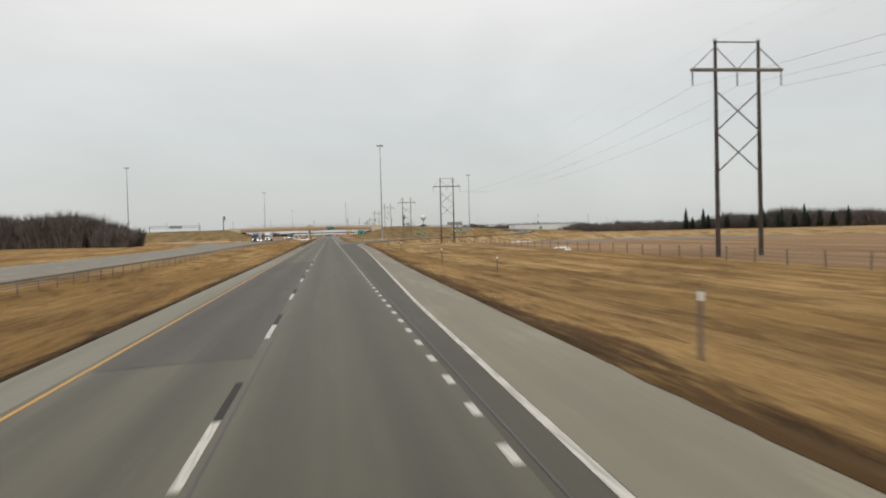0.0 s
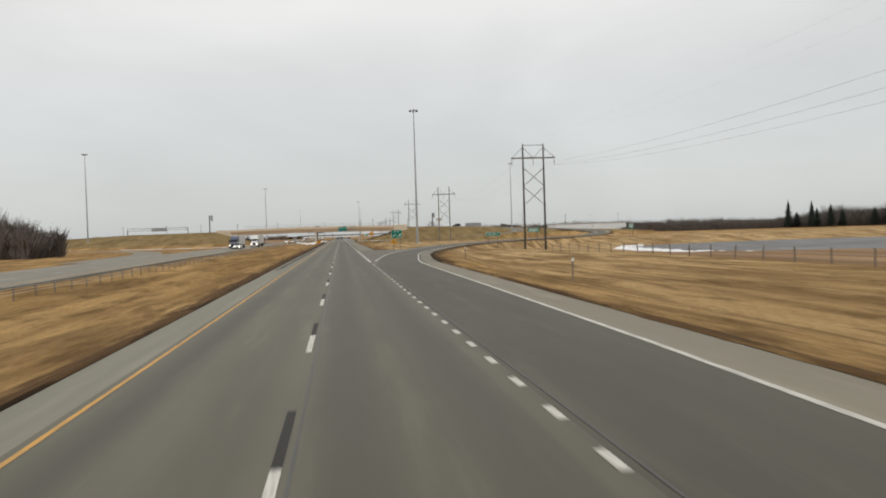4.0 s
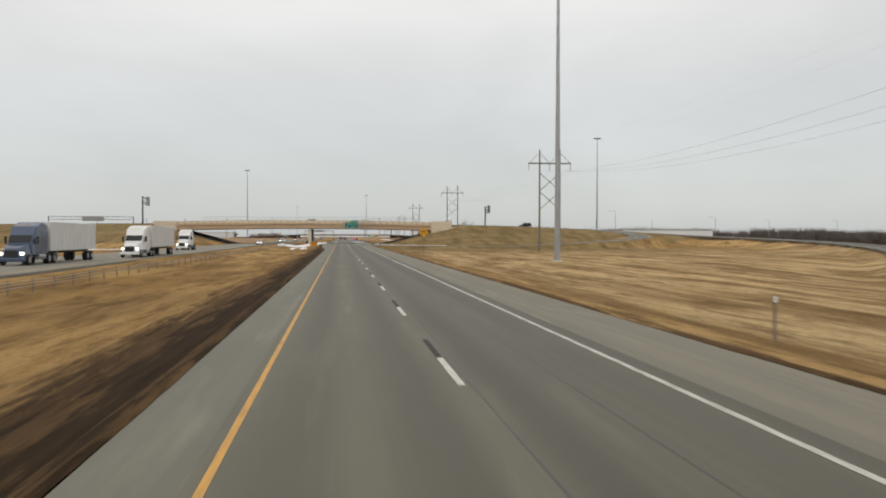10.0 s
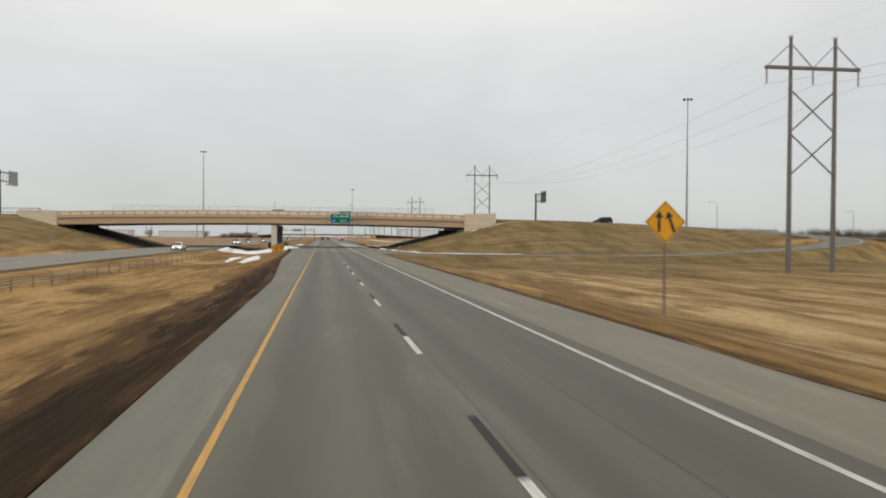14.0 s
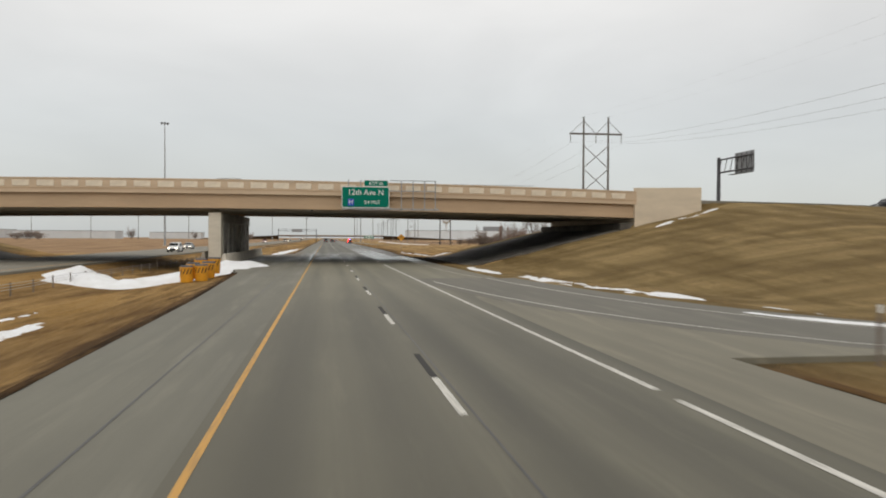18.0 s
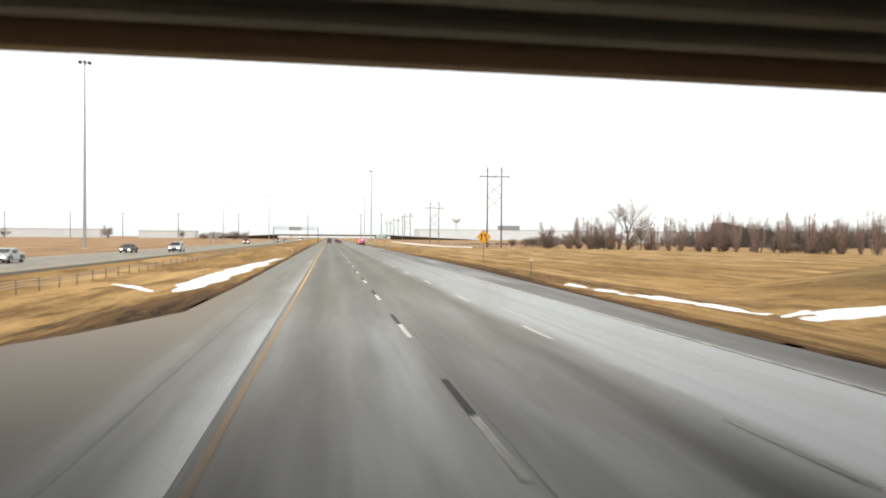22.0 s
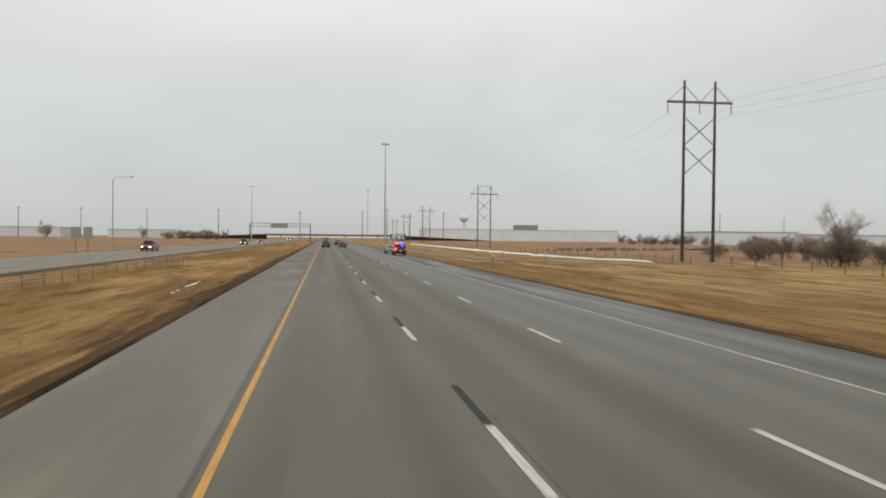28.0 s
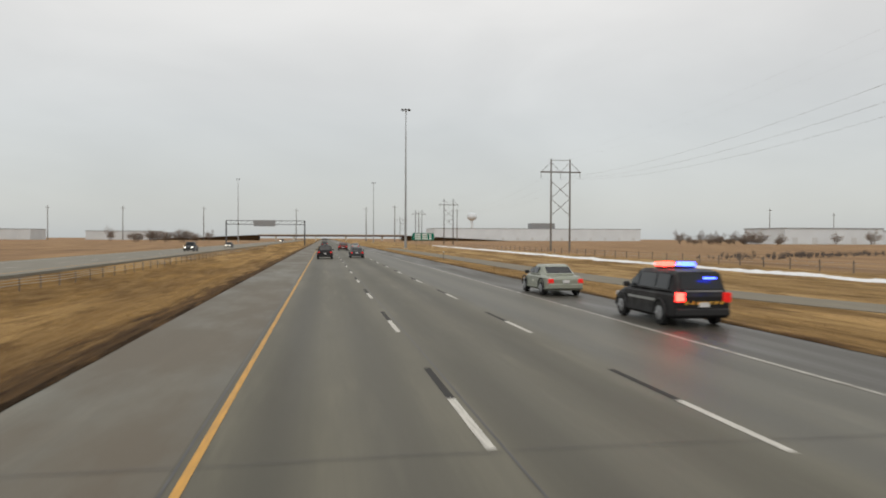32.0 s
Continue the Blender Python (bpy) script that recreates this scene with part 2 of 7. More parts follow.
def dry_ground():
    """Dormant mown grass: straw, ochre and bare brown earth, drawn out along the mowing lines."""
    m = Mat("dry_grass_ground", (0.3, 0.191, 0.074), 0.95)
    m.b.inputs["Specular IOR Level"].default_value = 0.1

    def attribute(name):
        at = m.t.nodes.new("ShaderNodeAttribute")
        at.attribute_name = name
        return at.outputs["Fac"]

    def band(value, lo, hi):
        mr = m.node("ShaderNodeMapRange")
        mr.interpolation_type = "SMOOTHSTEP"
        mr.inputs[1].default_value, mr.inputs[2].default_value = lo, hi
        m.link(value, mr.inputs[0])
        return mr.outputs[0]

    big = m.noise((0.09, 0.011, 0.041), 1.0, 5, 0.40, 0.60)
    mid = m.noise((0.5, 0.029, 0.412), 1.0, 7, 0.43, 0.60, 0.6)
    thin = m.noise((2.6, 0.22, 2.6), 1.0, 6, 0.34, 0.66, 0.62)
    fine = m.noise((9, 2.2, 9), 1.0, 5, 0.3, 0.7, 0.62)
    tuft = m.noise((1, 1, 1), 16.0, 5, 0.3, 0.7, 0.65)
    straw = m.mix(big, (0.78, 0.505, 0.215), (0.40, 0.232, 0.070))
    # pale, close-mown straw on the wide verges
    straw = m.mix(m.math("MULTIPLY", attribute("mown"), 0.8), straw, (0.92, 0.69, 0.38))
    blot = m.noise((0.24, 0.048, 0.165), 1.0, 7, 0.47, 0.60, 0.62)
    col = m.mix(m.math("MULTIPLY", mid, 0.7), straw, (0.19, 0.103, 0.033))
    col = m.mix(m.math("MULTIPLY", blot, 0.85), col, (0.13, 0.070, 0.024))
    col = m.mix(m.math("MULTIPLY", thin, 0.45), col, (0.60, 0.401, 0.181))
    col = m.mix(m.math("MULTIPLY", fine, 0.55), col, (0.145, 0.079, 0.025))
    col = m.mix(m.math("MULTIPLY", tuft, 0.35), col, (0.12, 0.067, 0.022))
    # shade of hollows between the tussocks, painted as brown mottling, and matted bare patches
    hollow = m.noise((0.75, 0.17, 0.5), 1.0, 6, 0.53, 0.63, 0.6)
    col = m.mix(m.math("MULTIPLY", hollow, 0.55), col, (0.105, 0.056, 0.019))
    bare = m.noise((0.11, 0.029, 0.082), 1.0, 6, 0.58, 0.70)
    col = m.mix(m.math("MULTIPLY", bare, 0.6), col, (0.15, 0.081, 0.028))
    # earth beside the pavement: dark at the edge, then brown thatch, with a ragged rim
    dist = attribute("earth")
    ragged = m.noise((1.5, 0.20, 1.5), 1.0, 8, 0.25, 0.75, 0.7)
    e = m.math("ADD", dist, m.math("MULTIPLY", m.math("SUBTRACT", ragged, 0.5), 1.05))
    thatch = m.mix(mid, (0.100, 0.056, 0.024), (0.042, 0.023, 0.010))
    thatch = m.mix(m.math("MULTIPLY", thin, 0.3), thatch, (0.24, 0.143, 0.064))
    soil = m.mix(tuft, (0.034, 0.020, 0.009), (0.017, 0.010, 0.005))
    soil = m.mix(m.math("MULTIPLY", thin, 0.25), soil, (0.12, 0.070, 0.031))
    col = m.mix(band(e, 1.25, 0.75), col, thatch)
    col = m.mix(band(e, 0.60, 0.32), col, soil)
    stub = m.noise((0.2, 0.019, 0.165), 1.0, 6, 0.3, 0.7)
    field = m.mix(stub, (0.46, 0.30, 0.165), (0.215, 0.132, 0.078))
    field = m.mix(m.math("MULTIPLY", fine, 0.4), field, (0.17, 0.105, 0.056))
    col = m.mix(attribute("field"), col, field)
    along = m.noise((0.035, 0.382, 0.329), 1.0, 6, 0.36, 0.64)
    olive = m.mix(along, (0.345, 0.250, 0.118), (0.165, 0.118, 0.054))
    olive = m.mix(m.math("MULTIPLY", blot, 0.6), olive, (0.115, 0.078, 0.028))
    olive = m.mix(m.math("MULTIPLY", hollow, 0.32), olive, (0.095, 0.062, 0.024))
    olive = m.mix(m.math("MULTIPLY", fine, 0.45), olive, (0.115, 0.076, 0.026))
    col = m.mix(m.math("MULTIPLY", attribute("embankment"), 0.9), col, olive)
    m.color(col)
    m.bump(m.math("ADD", tuft, m.math("MULTIPLY", thin, 1.5)), 0.8, 0.05)
    return m.m


M_GROUND = dry_ground()
M_ASPHALT = paving("worn_asphalt", (0.139, 0.128, 0.090), (0.091, 0.084, 0.060), (0.152, 0.140, 0.098), (562, 580, 598, 628), 0.30, (0.69, 0.13), 3.6, 0.72, (0.15, 470, 0.5), (500, 530, 552, 568))
M_AUX = paving("newer_asphalt", (0.082, 0.076, 0.055), (0.058, 0.054, 0.039), (0.098, 0.091, 0.066))
M_SHOULDER_L = paving("grey_shoulder", (0.172, 0.163, 0.124), (0.118, 0.111, 0.085), (0.190, 0.180, 0.137), (520, 580, 600, 640), 0.35, (0.71, 0.14), -4.3, 0.0, None, (-200, -190, 130, 250), (752, 785, 572, 590, 618, 646))
M_SHOULDER_R = paving("concrete_shoulder", (0.262, 0.235, 0.172), (0.200, 0.179, 0.130), (0.158, 0.141, 0.102))
M_GORE = paving("stained_gore_asphalt", (0.150, 0.135, 0.104), (0.100, 0.090, 0.069), (0.180, 0.162, 0.124), None, 0.4)
M_SHOULDER_R2 = paving("gravelly_shoulder", (0.205, 0.186, 0.134), (0.130, 0.118, 0.085), (0.250, 0.227, 0.164), (540, 580), 0.40, (0.75, 0.1), 6.0)
M_SHOULDER_R3 = paving("dark_gravelly_shoulder", (0.080, 0.072, 0.054), (0.060, 0.054, 0.041), (0.100, 0.091, 0.068), (540, 580), 0.45, (0.68, 0.3))
M_RAMP = paving("ramp_asphalt", (0.092, 0.083, 0.064), (0.066, 0.061, 0.047), (0.108, 0.099, 0.076))
M_LOOP = paving("loop_asphalt", (0.150, 0.139, 0.110), (0.118, 0.109, 0.086), (0.170, 0.158, 0.125))
M_LANE = paving("service_asphalt", (0.200, 0.174, 0.123), (0.155, 0.134, 0.093), (0.230, 0.197, 0.140))
M_OPP = paving("far_carriageway", (0.223, 0.205, 0.161), (0.176, 0.162, 0.128), (0.250, 0.230, 0.182))


def worn_paint(name, color, under, wear, dirty=None):
    """Road paint, scuffed through to the pavement; dirty: a stretch of the road where mud covers it."""
    m = Mat(name, color, 0.65)
    a = m.noise((14, 1.2, 1), 1.0, 5, 0.42, 0.66)
    b = m.noise((0.6, 0.05, 1), 1.0, 4, 0.3, 0.7)
    fac = m.math("MULTIPLY", m.math("ADD", m.math("MULTIPLY", a, 0.7), m.math("MULTIPLY", b, 0.4)), wear)
    if dirty:
        tc = m.node("ShaderNodeTexCoord")
        sp = m.node("ShaderNodeSeparateXYZ")
        m.link(tc.outputs["Object"], sp.inputs[0])
        mid, wide = (dirty[0] + dirty[1]) / 2, (dirty[1] - dirty[0]) / 2
        mr = m.node("ShaderNodeMapRange")
        mr.inputs[1].default_value, mr.inputs[2].default_value = wide * 1.3, wide * 0.7
        m.link(m.math("ABSOLUTE", m.math("SUBTRACT", sp.outputs[1], mid)), mr.inputs[0])
        fac = m.math("MAXIMUM", fac, m.math("MULTIPLY", mr.outputs[0], 0.75))
    m.color(m.mix(fac, color, under))
    return m.m


M_YELLOW = worn_paint("yellow_line_paint", (0.62, 0.325, 0.062), (0.17, 0.135, 0.085), 0.5, (578, 622))
M_WHITE = worn_paint("white_line_paint", (0.64, 0.62, 0.56), (0.14, 0.126, 0.105), 0.65)
M_BLACK = plain("black_contrast_paint", (0.020, 0.018, 0.015), 0.75, 0, 0.3, 2.0)
M_SEAL = plain("joint_sealant", (0.06, 0.057, 0.052), 0.5, 0, 0.3, 2.0)
M_CONCRETE = plain("pale_concrete", (0.57, 0.52, 0.43), 0.85, 0, 0.12, 0.7, (1, 1, 2.5), 0.15)
M_TAN = plain("tan_painted_concrete", (0.47, 0.335, 0.215), 0.8, 0, 0.1, 0.5, (0.3, 1, 2), 0.1)
M_PARAPET = plain("tan_parapet_concrete", (0.56, 0.425, 0.295), 0.8, 0, 0.1, 0.5, (0.3, 1, 2), 0.1)
M_PANEL = plain("cream_parapet_panel", (0.70, 0.61, 0.48), 0.85, 0, 0.1, 1.2, (1, 1, 1), 0.2)
M_WING = plain("cream_wing_wall_concrete", (0.62, 0.525, 0.40), 0.85, 0, 0.1, 0.6, (0.5, 1, 2), 0.12)
M_GREYCON = plain("stained_grey_concrete", (0.40, 0.345, 0.27), 0.85, 0, 0.25, 0.6, (1, 1, 2), 0.2)
M_GIRDER = plain("mottled_grey_girder", (0.37, 0.34, 0.29), 0.85, 0, 0.3, 0.5, (0.3, 1, 2), 0.2)
# pier concrete, darkened in colour for its shaded faces under the deck
M_PIER = plain("shade_darkened_pier_concrete", (0.36, 0.345, 0.315), 0.88, 0, 0.3, 0.5, (1, 0.6, 2), 0.2)
# stained concrete; its near-black base also holds the deep shade under the spans
M_SLOPE = plain("shade_darkened_slope_concrete", (0.105, 0.095, 0.08), 0.9, 0, 0.5, 0.5, (1, 1, 1), 0.25)
M_STEEL = plain("galvanised_steel", (0.36, 0.375, 0.385), 0.5, 0.55, 0.12, 1.5, (1, 1, 0.3))
M_POST = plain("weathered_steel_post", (0.20, 0.16, 0.13), 0.7, 0.3, 0.25, 3.0, (1, 1, 0.5))
M_POLEWOOD = plain("creosoted_pole_wood", (0.058, 0.047, 0.04), 0.85, 0, 0.3, 2.0, (3, 3, 0.2), 0.2)
M_POLEGREY = plain("silvered_pole_wood", (0.17, 0.155, 0.14), 0.85, 0, 0.25, 2.0, (3, 3, 0.2), 0.2)
M_INSUL = plain("grey_insulator", (0.22, 0.22, 0.225), 0.35, 0, 0.1)
M_WIRE = plain("aluminium_conductor", (0.42, 0.425, 0.43), 0.5, 0.4, 0.1)
M_GREEN = plain("green_sign_sheeting", (0.0, 0.160, 0.108), 0.7, 0, 0.06, 1.5)
M_GREEN.node_tree.nodes["Principled BSDF"].inputs["Specular IOR Level"].default_value = 0.12
M_SIGNWHITE = plain("white_sign_legend", (0.78, 0.80, 0.78), 0.5, 0, 0.03)
M_SIGNBLUE = plain("blue_sign_sheeting", (0.02, 0.07, 0.42), 0.45, 0, 0.05)
M_SIGNYEL = plain("yellow_sign_sheeting", (0.72, 0.34, 0.015), 0.5, 0, 0.06)
M_SIGNBACK = plain("bare_aluminium_sign_back", (0.30, 0.305, 0.31), 0.5, 0.5, 0.1)
M_BLACKP = plain("black_legend", (0.02, 0.02, 0.02), 0.5, 0, 0.1)
M_BARREL = plain("yellow_plastic", (0.70, 0.32, 0.02), 0.55, 0, 0.12)
M_GREY = plain("dark_grey_steel", (0.09, 0.09, 0.095), 0.5, 0.4, 0.15)
M_BARK = plain("grey_brown_bark", (0.135, 0.098, 0.078), 0.9, 0, 0.25, 2.0, (2, 2, 0.4), 0.3)
M_TWIG = plain("reddish_bare_twigs", (0.31, 0.218, 0.182), 0.9, 0, 0.3, 1.0)
M_TWIGGREY = plain("grey_bare_twigs", (0.25, 0.20, 0.165), 0.9, 0, 0.3, 1.0)
M_SPRUCE = plain("dark_spruce_needles", (0.032, 0.042, 0.03), 0.9, 0, 0.4, 1.0)
M_WAREHOUSE = plain("white_metal_siding", (0.68, 0.72, 0.75), 0.6, 0, 0.05, 0.08, (1, 1, 1))
# pale bluish siding: distance haze is put into the colour
M_PALEFAR = plain("haze_paled_siding", (0.60, 0.62, 0.63), 0.7, 0, 0.06, 0.08)
M_ROOF = plain("grey_roof_membrane", (0.30, 0.31, 0.32), 0.8, 0, 0.1, 0.1)
M_BROWN = plain("brown_barn_siding", (0.10, 0.068, 0.045), 0.8, 0, 0.2, 0.4)
M_FARWOOD = plain("bare_woodland", (0.118, 0.099, 0.090), 0.95, 0, 0.35, 0.3)


def snow_material():
    m = Mat("old_snow", (0.78, 0.79, 0.8), 0.75)
    n1 = m.noise((1, 1, 1), 1.2, 5, 0.35, 0.7)
    n2 = m.noise((1, 1, 1), 9.0, 4, 0.3, 0.7)
    col = m.mix(m.math("MULTIPLY", n1, 0.35), (0.82, 0.83, 0.84), (0.55, 0.53, 0.5))
    m.color(col)
    m.bump(n2, 0.5, 0.05)
    m.b.inputs["Subsurface Weight"].default_value = 0.0
    return m.m


def grass_blades():
    m = Mat("dry_grass_blades", (0.4, 0.27, 0.12), 0.9)
    m.b.inputs["Specular IOR Level"].default_value = 0.1
    geo = m.t.nodes.new("ShaderNodeNewGeometry")
    big = m.noise((0.12, 0.03, 0.1), 1.0, 4, 0.35, 0.65)
    a = m.mix(geo.outputs["Random Per Island"], (0.42, 0.285, 0.135), (0.24, 0.155, 0.072))
    m.color(m.mix(m.math("MULTIPLY", big, 0.6), a, (0.17, 0.105, 0.05)))
    return m.m


def ice_material():
    m = Mat("grey_pond_ice", (0.13, 0.13, 0.13), 0.8)
    n1 = m.noise((0.1, 0.1, 1), 1.0, 5, 0.35, 0.65)
    m.color(m.mix(n1, (0.12, 0.12, 0.118), (0.19, 0.19, 0.188)))
    return m.m


M_SNOW, M_BLADES, M_ICE = snow_material(), grass_blades(), ice_material()


# ---- mesh helpers ----
def link_mesh(name, bm, material, smooth=False):
    me = bpy.data.meshes.new(name)
    bm.to_mesh(me)
    bm.free()
    for mt in (material if isinstance(material, (list, tuple)) else [material]):
        me.materials.append(mt)
    if smooth:
        me.shade_smooth()
    return me


def part(name, bm, material, parent=None, label="", smooth=False):
    """Links a bmesh as one mesh object, under a thing or a part where one is given."""
    ob = new(name, link_mesh(name, bm, material, smooth))
    if parent is not None:
        ob.parent = parent
    return tagged(ob, label)


def shared(name, me, parent, m):
    """A further object on a mesh that exists already."""
    ob = new(name, me)
    ob.parent = parent
    ob.matrix_basis = m
    return ob


def empty(name, label, category, m=None, group="", kind=""):
    ob = new(name)
    if m is not None:
        ob.matrix_basis = m
    return tagged(ob, label, category, group, kind)


def raw(name, verts, faces, material, parent=None, smooth=False):
    me = bpy.data.meshes.new(name)
    me.from_pydata([tuple(v) for v in verts], [], [tuple(f) for f in faces])
    for mt in (material if isinstance(material, (list, tuple)) else [material]):
        me.materials.append(mt)
    if smooth:
        me.shade_smooth()
    ob = new(name, me)
    if parent is not None:
        ob.parent = parent
    return ob


def box(bm, x0, x1, y0, y1, z0, z1, bevel=0.0):
    r = bmesh.ops.create_cube(bm, size=1.0)
    for v in r["verts"]:
        v.co = Vector(((x0 + x1) / 2 + v.co.x * (x1 - x0), (y0 + y1) / 2 + v.co.y * (y1 - y0), (z0 + z1) / 2 + v.co.z * (z1 - z0)))
    if bevel:
        edges = list({e for v in r["verts"] for e in v.link_edges})
        bmesh.ops.bevel(bm, geom=edges, offset=bevel, segments=1, affect="EDGES")
    return bm


def rod(bm, a, b, r0, r1=None, n=8):
    """A straight, tapered, capped rod from a to b."""
    a, b = Vector(a), Vector(b)
    r1 = r0 if r1 is None else r1
    d = b - a
    q = d.to_track_quat("Z", "Y")
    rings = []
    for p, r in ((a, r0), (b, r1)):
        rings.append([bm.verts.new(p + q @ Vector((r * math.cos(2 * math.pi * i / n), r * math.sin(2 * math.pi * i / n), 0))) for i in range(n)])
    for i in range(n):
        bm.faces.new((rings[0][i], rings[0][(i + 1) % n], rings[1][(i + 1) % n], rings[1][i]))
    bm.faces.new(rings[0][::-1])
    bm.faces.new(rings[1])
    return bm


def tube(bm, pts, r, n=4):
    """A tube along a bent line."""
    prev = None
    for i, p in enumerate(pts):
        p = Vector(p)
        d = Vector(pts[min(i + 1, len(pts) - 1)]) - Vector(pts[max(i - 1, 0)])
        q = d.to_track_quat("Z", "Y")
        ring = [bm.verts.new(p + q @ Vector((r * math.cos(2 * math.pi * k / n), r * math.sin(2 * math.pi * k / n), 0))) for k in range(n)]
        if prev:
            for k in range(n):
                bm.faces.new((prev[k], prev[(k + 1) % n], ring[(k + 1) % n], ring[k]))
        prev = ring
    return bm


def prism(bm, outline, y0, y1):
    """A plate in x and z, given as an outline, between two depths."""
    a = [bm.verts.new((x, y0, z)) for x, z in outline]
    b = [bm.verts.new((x, y1, z)) for x, z in outline]
    bm.faces.new(a)
    bm.faces.new(b[::-1])
    k = len(a)
    for i in range(k):
        bm.faces.new((a[(i + 1) % k], a[i], b[i], b[(i + 1) % k]))
    bmesh.ops.recalc_face_normals(bm, faces=bm.faces[:])
    return bm


# ---- plan: road edges, levels ----
def step(a, b, x):
    u = np.clip((np.asarray(x, float) - a) / (b - a), 0, 1)
    return u * u * (3 - 2 * u)


def tilt(x, y):
    """Crossfall of the first stretch, which leans to the inside of a bend."""
    w = 1 - step(100, 230, y)
    return 0.04 * w * np.where(np.asarray(x) < -14, 0.0, np.clip(x, -8, 12))


def pw(rows):
    ys, xs = zip(*rows)
    return lambda y: np.interp(y, ys, xs)


LEFT_PAVED = pw(((-80, -5.15), (425, -5.15), (470, -6.9), (515, -7.6), (540, -8.5), (556, -11.4), (598, -11.4), (608, -7.2), (625, -6.95), (1900, -6.9)))
AUX_EDGE = pw(((-80, 4.0), (0, 4.48), (23, 4.83), (40, 5.27), (65, 5.9), (85, 6.4), (105, 6.85), (125, 7.35), (150, 7.65), (176, 7.95)))
RIGHT_PAVED = pw(((-80, 6.2), (0, 6.6), (40, 6.95), (65, 7.35), (100, 8.2), (155, 9.1), (176, 9.4), (197, 11.1), (215, 13.3), (236, 14.5), (246.5, 12.6), (247.5, 6.95), (496.4, 6.95), (497.2, 11.6), (500, 12.9), (505, 12.0), (520, 10.3), (530, 9.5), (540, 9.4), (600, 9.3), (645, 10.4), (800, 10.5), (1900, 10.5)))
OPP_NEAR = pw(((-200, -20.0), (130, -20.3), (240, -23.2), (350, -24.9), (470, -26.0), (800, -23.6), (1900, -23.6)))
BARRIER = pw(((0, -17.4), (115, -17.7), (226, -20.0), (355, -20.6), (520, -20.6), (676, -19.8), (778, -20.4), (1100, -20.2)))
OPP_WIDE = 13.0
EXIT_RAMP = [(5.75, 176), (6.4, 186), (7.5, 197), (8.9, 210), (10.9, 222), (13.6, 234), (16.6, 246), (20.0, 258), (24.6, 273), (29.5, 286), (36.5, 301), (46, 319), (59, 340), (76, 364), (95, 391), (112, 425), (124, 465), (130, 510), (132, 562)]
LOOP_RAMP = [(5.75, 552), (6.2, 535), (7.2, 521), (9.3, 509), (13, 500.5), (19, 495), (27, 491), (38, 487.5), (52, 486), (68, 487), (83, 494), (95, 508), (100, 530), (101, 562)]
SIDE_RAMP = [(-36.8, 225), (-38.5, 255), (-42, 285), (-49, 315), (-60, 345), (-78, 376), (-104, 408), (-138, 442), (-176, 482), (-208, 522), (-232, 562)]
LANE_ROAD = [(20, 1080), (20, 1000), (20.4, 930), (21, 885), (24.0, 862), (31, 843), (44, 831), (70, 825), (120, 822)]


def dense(line, gap=3.0):
    """A smooth curve through the points, in steps of about gap."""
    p = [np.array(q, float) for q in line]
    p = [2 * p[0] - p[1]] + p + [2 * p[-1] - p[-2]]
    out = []
    for i in range(1, len(p) - 2):
        k = max(2, int(np.linalg.norm(p[i + 1] - p[i]) / gap))
        for j in range(k):
            u = j / k
            out.append(0.5 * (2 * p[i] + (p[i + 1] - p[i - 1]) * u + (2 * p[i - 1] - 5 * p[i] + 4 * p[i + 1] - p[i + 2]) * u * u + (3 * p[i] - p[i - 1] - 3 * p[i + 1] + p[i + 2]) * u ** 3))
    out.append(p[-2])
    return np.array(out)


EXIT_C, LOOP_C, LANE_C, SIDE_C = dense(EXIT_RAMP), dense(LOOP_RAMP), dense(LANE_ROAD), dense(SIDE_RAMP)


def crossroad_level(x):
    return np.interp(x, (-420, -170, -120, -60, 30, 60, 90, 150, 215, 400), (0.0, 5.0, 7.0, 7.4, 7.3, 6.9, 5.8, 2.7, 0.2, -0.5))


EXIT_Z = np.interp(np.arange(len(EXIT_C)), (0, len(EXIT_C) * 0.55, len(EXIT_C) - 1), (0, 0.2, 3.4)) - 0.012
LOOP_Z = np.interp(np.arange(len(LOOP_C)), (0, len(LOOP_C) * 0.42, len(LOOP_C) - 1), (0, 0.0, 5.2)) + 0.004
LANE_Z = np.full(len(LANE_C), -0.68)
SIDE_Z = np.interp(np.arange(len(SIDE_C)), (0, len(SIDE_C) * 0.5, len(SIDE_C) - 1), (0.012, 0.05, 3.9))
NOSE_C, NOSE_Z = dense([(7.0, 499), (10, 499), (13, 499)], 1.5), np.full(5, 0.01)
BR_Y0, BR_Y1, ABUT_R, ABUT_L = 563.2, 595.8, 33.0, -62.0


def near_line(x, y, line, zs):
    """Distance to a line in plan, and the line's level there."""
    if x.size <= 64:
        d = np.hypot(x[..., None] - line[:, 0], y[..., None] - line[:, 1])
        k = d.argmin(-1)
        return d.min(-1), np.asarray(zs)[k]
    best = np.full(x.shape, 1e9)
    lev = np.zeros(x.shape)
    for i in range(0, len(line), 1):
        d = np.hypot(x - line[i, 0], y - line[i, 1])
        m = d < best
        best = np.where(m, d, best)
        lev = np.where(m, zs[i], lev)
    return best, lev


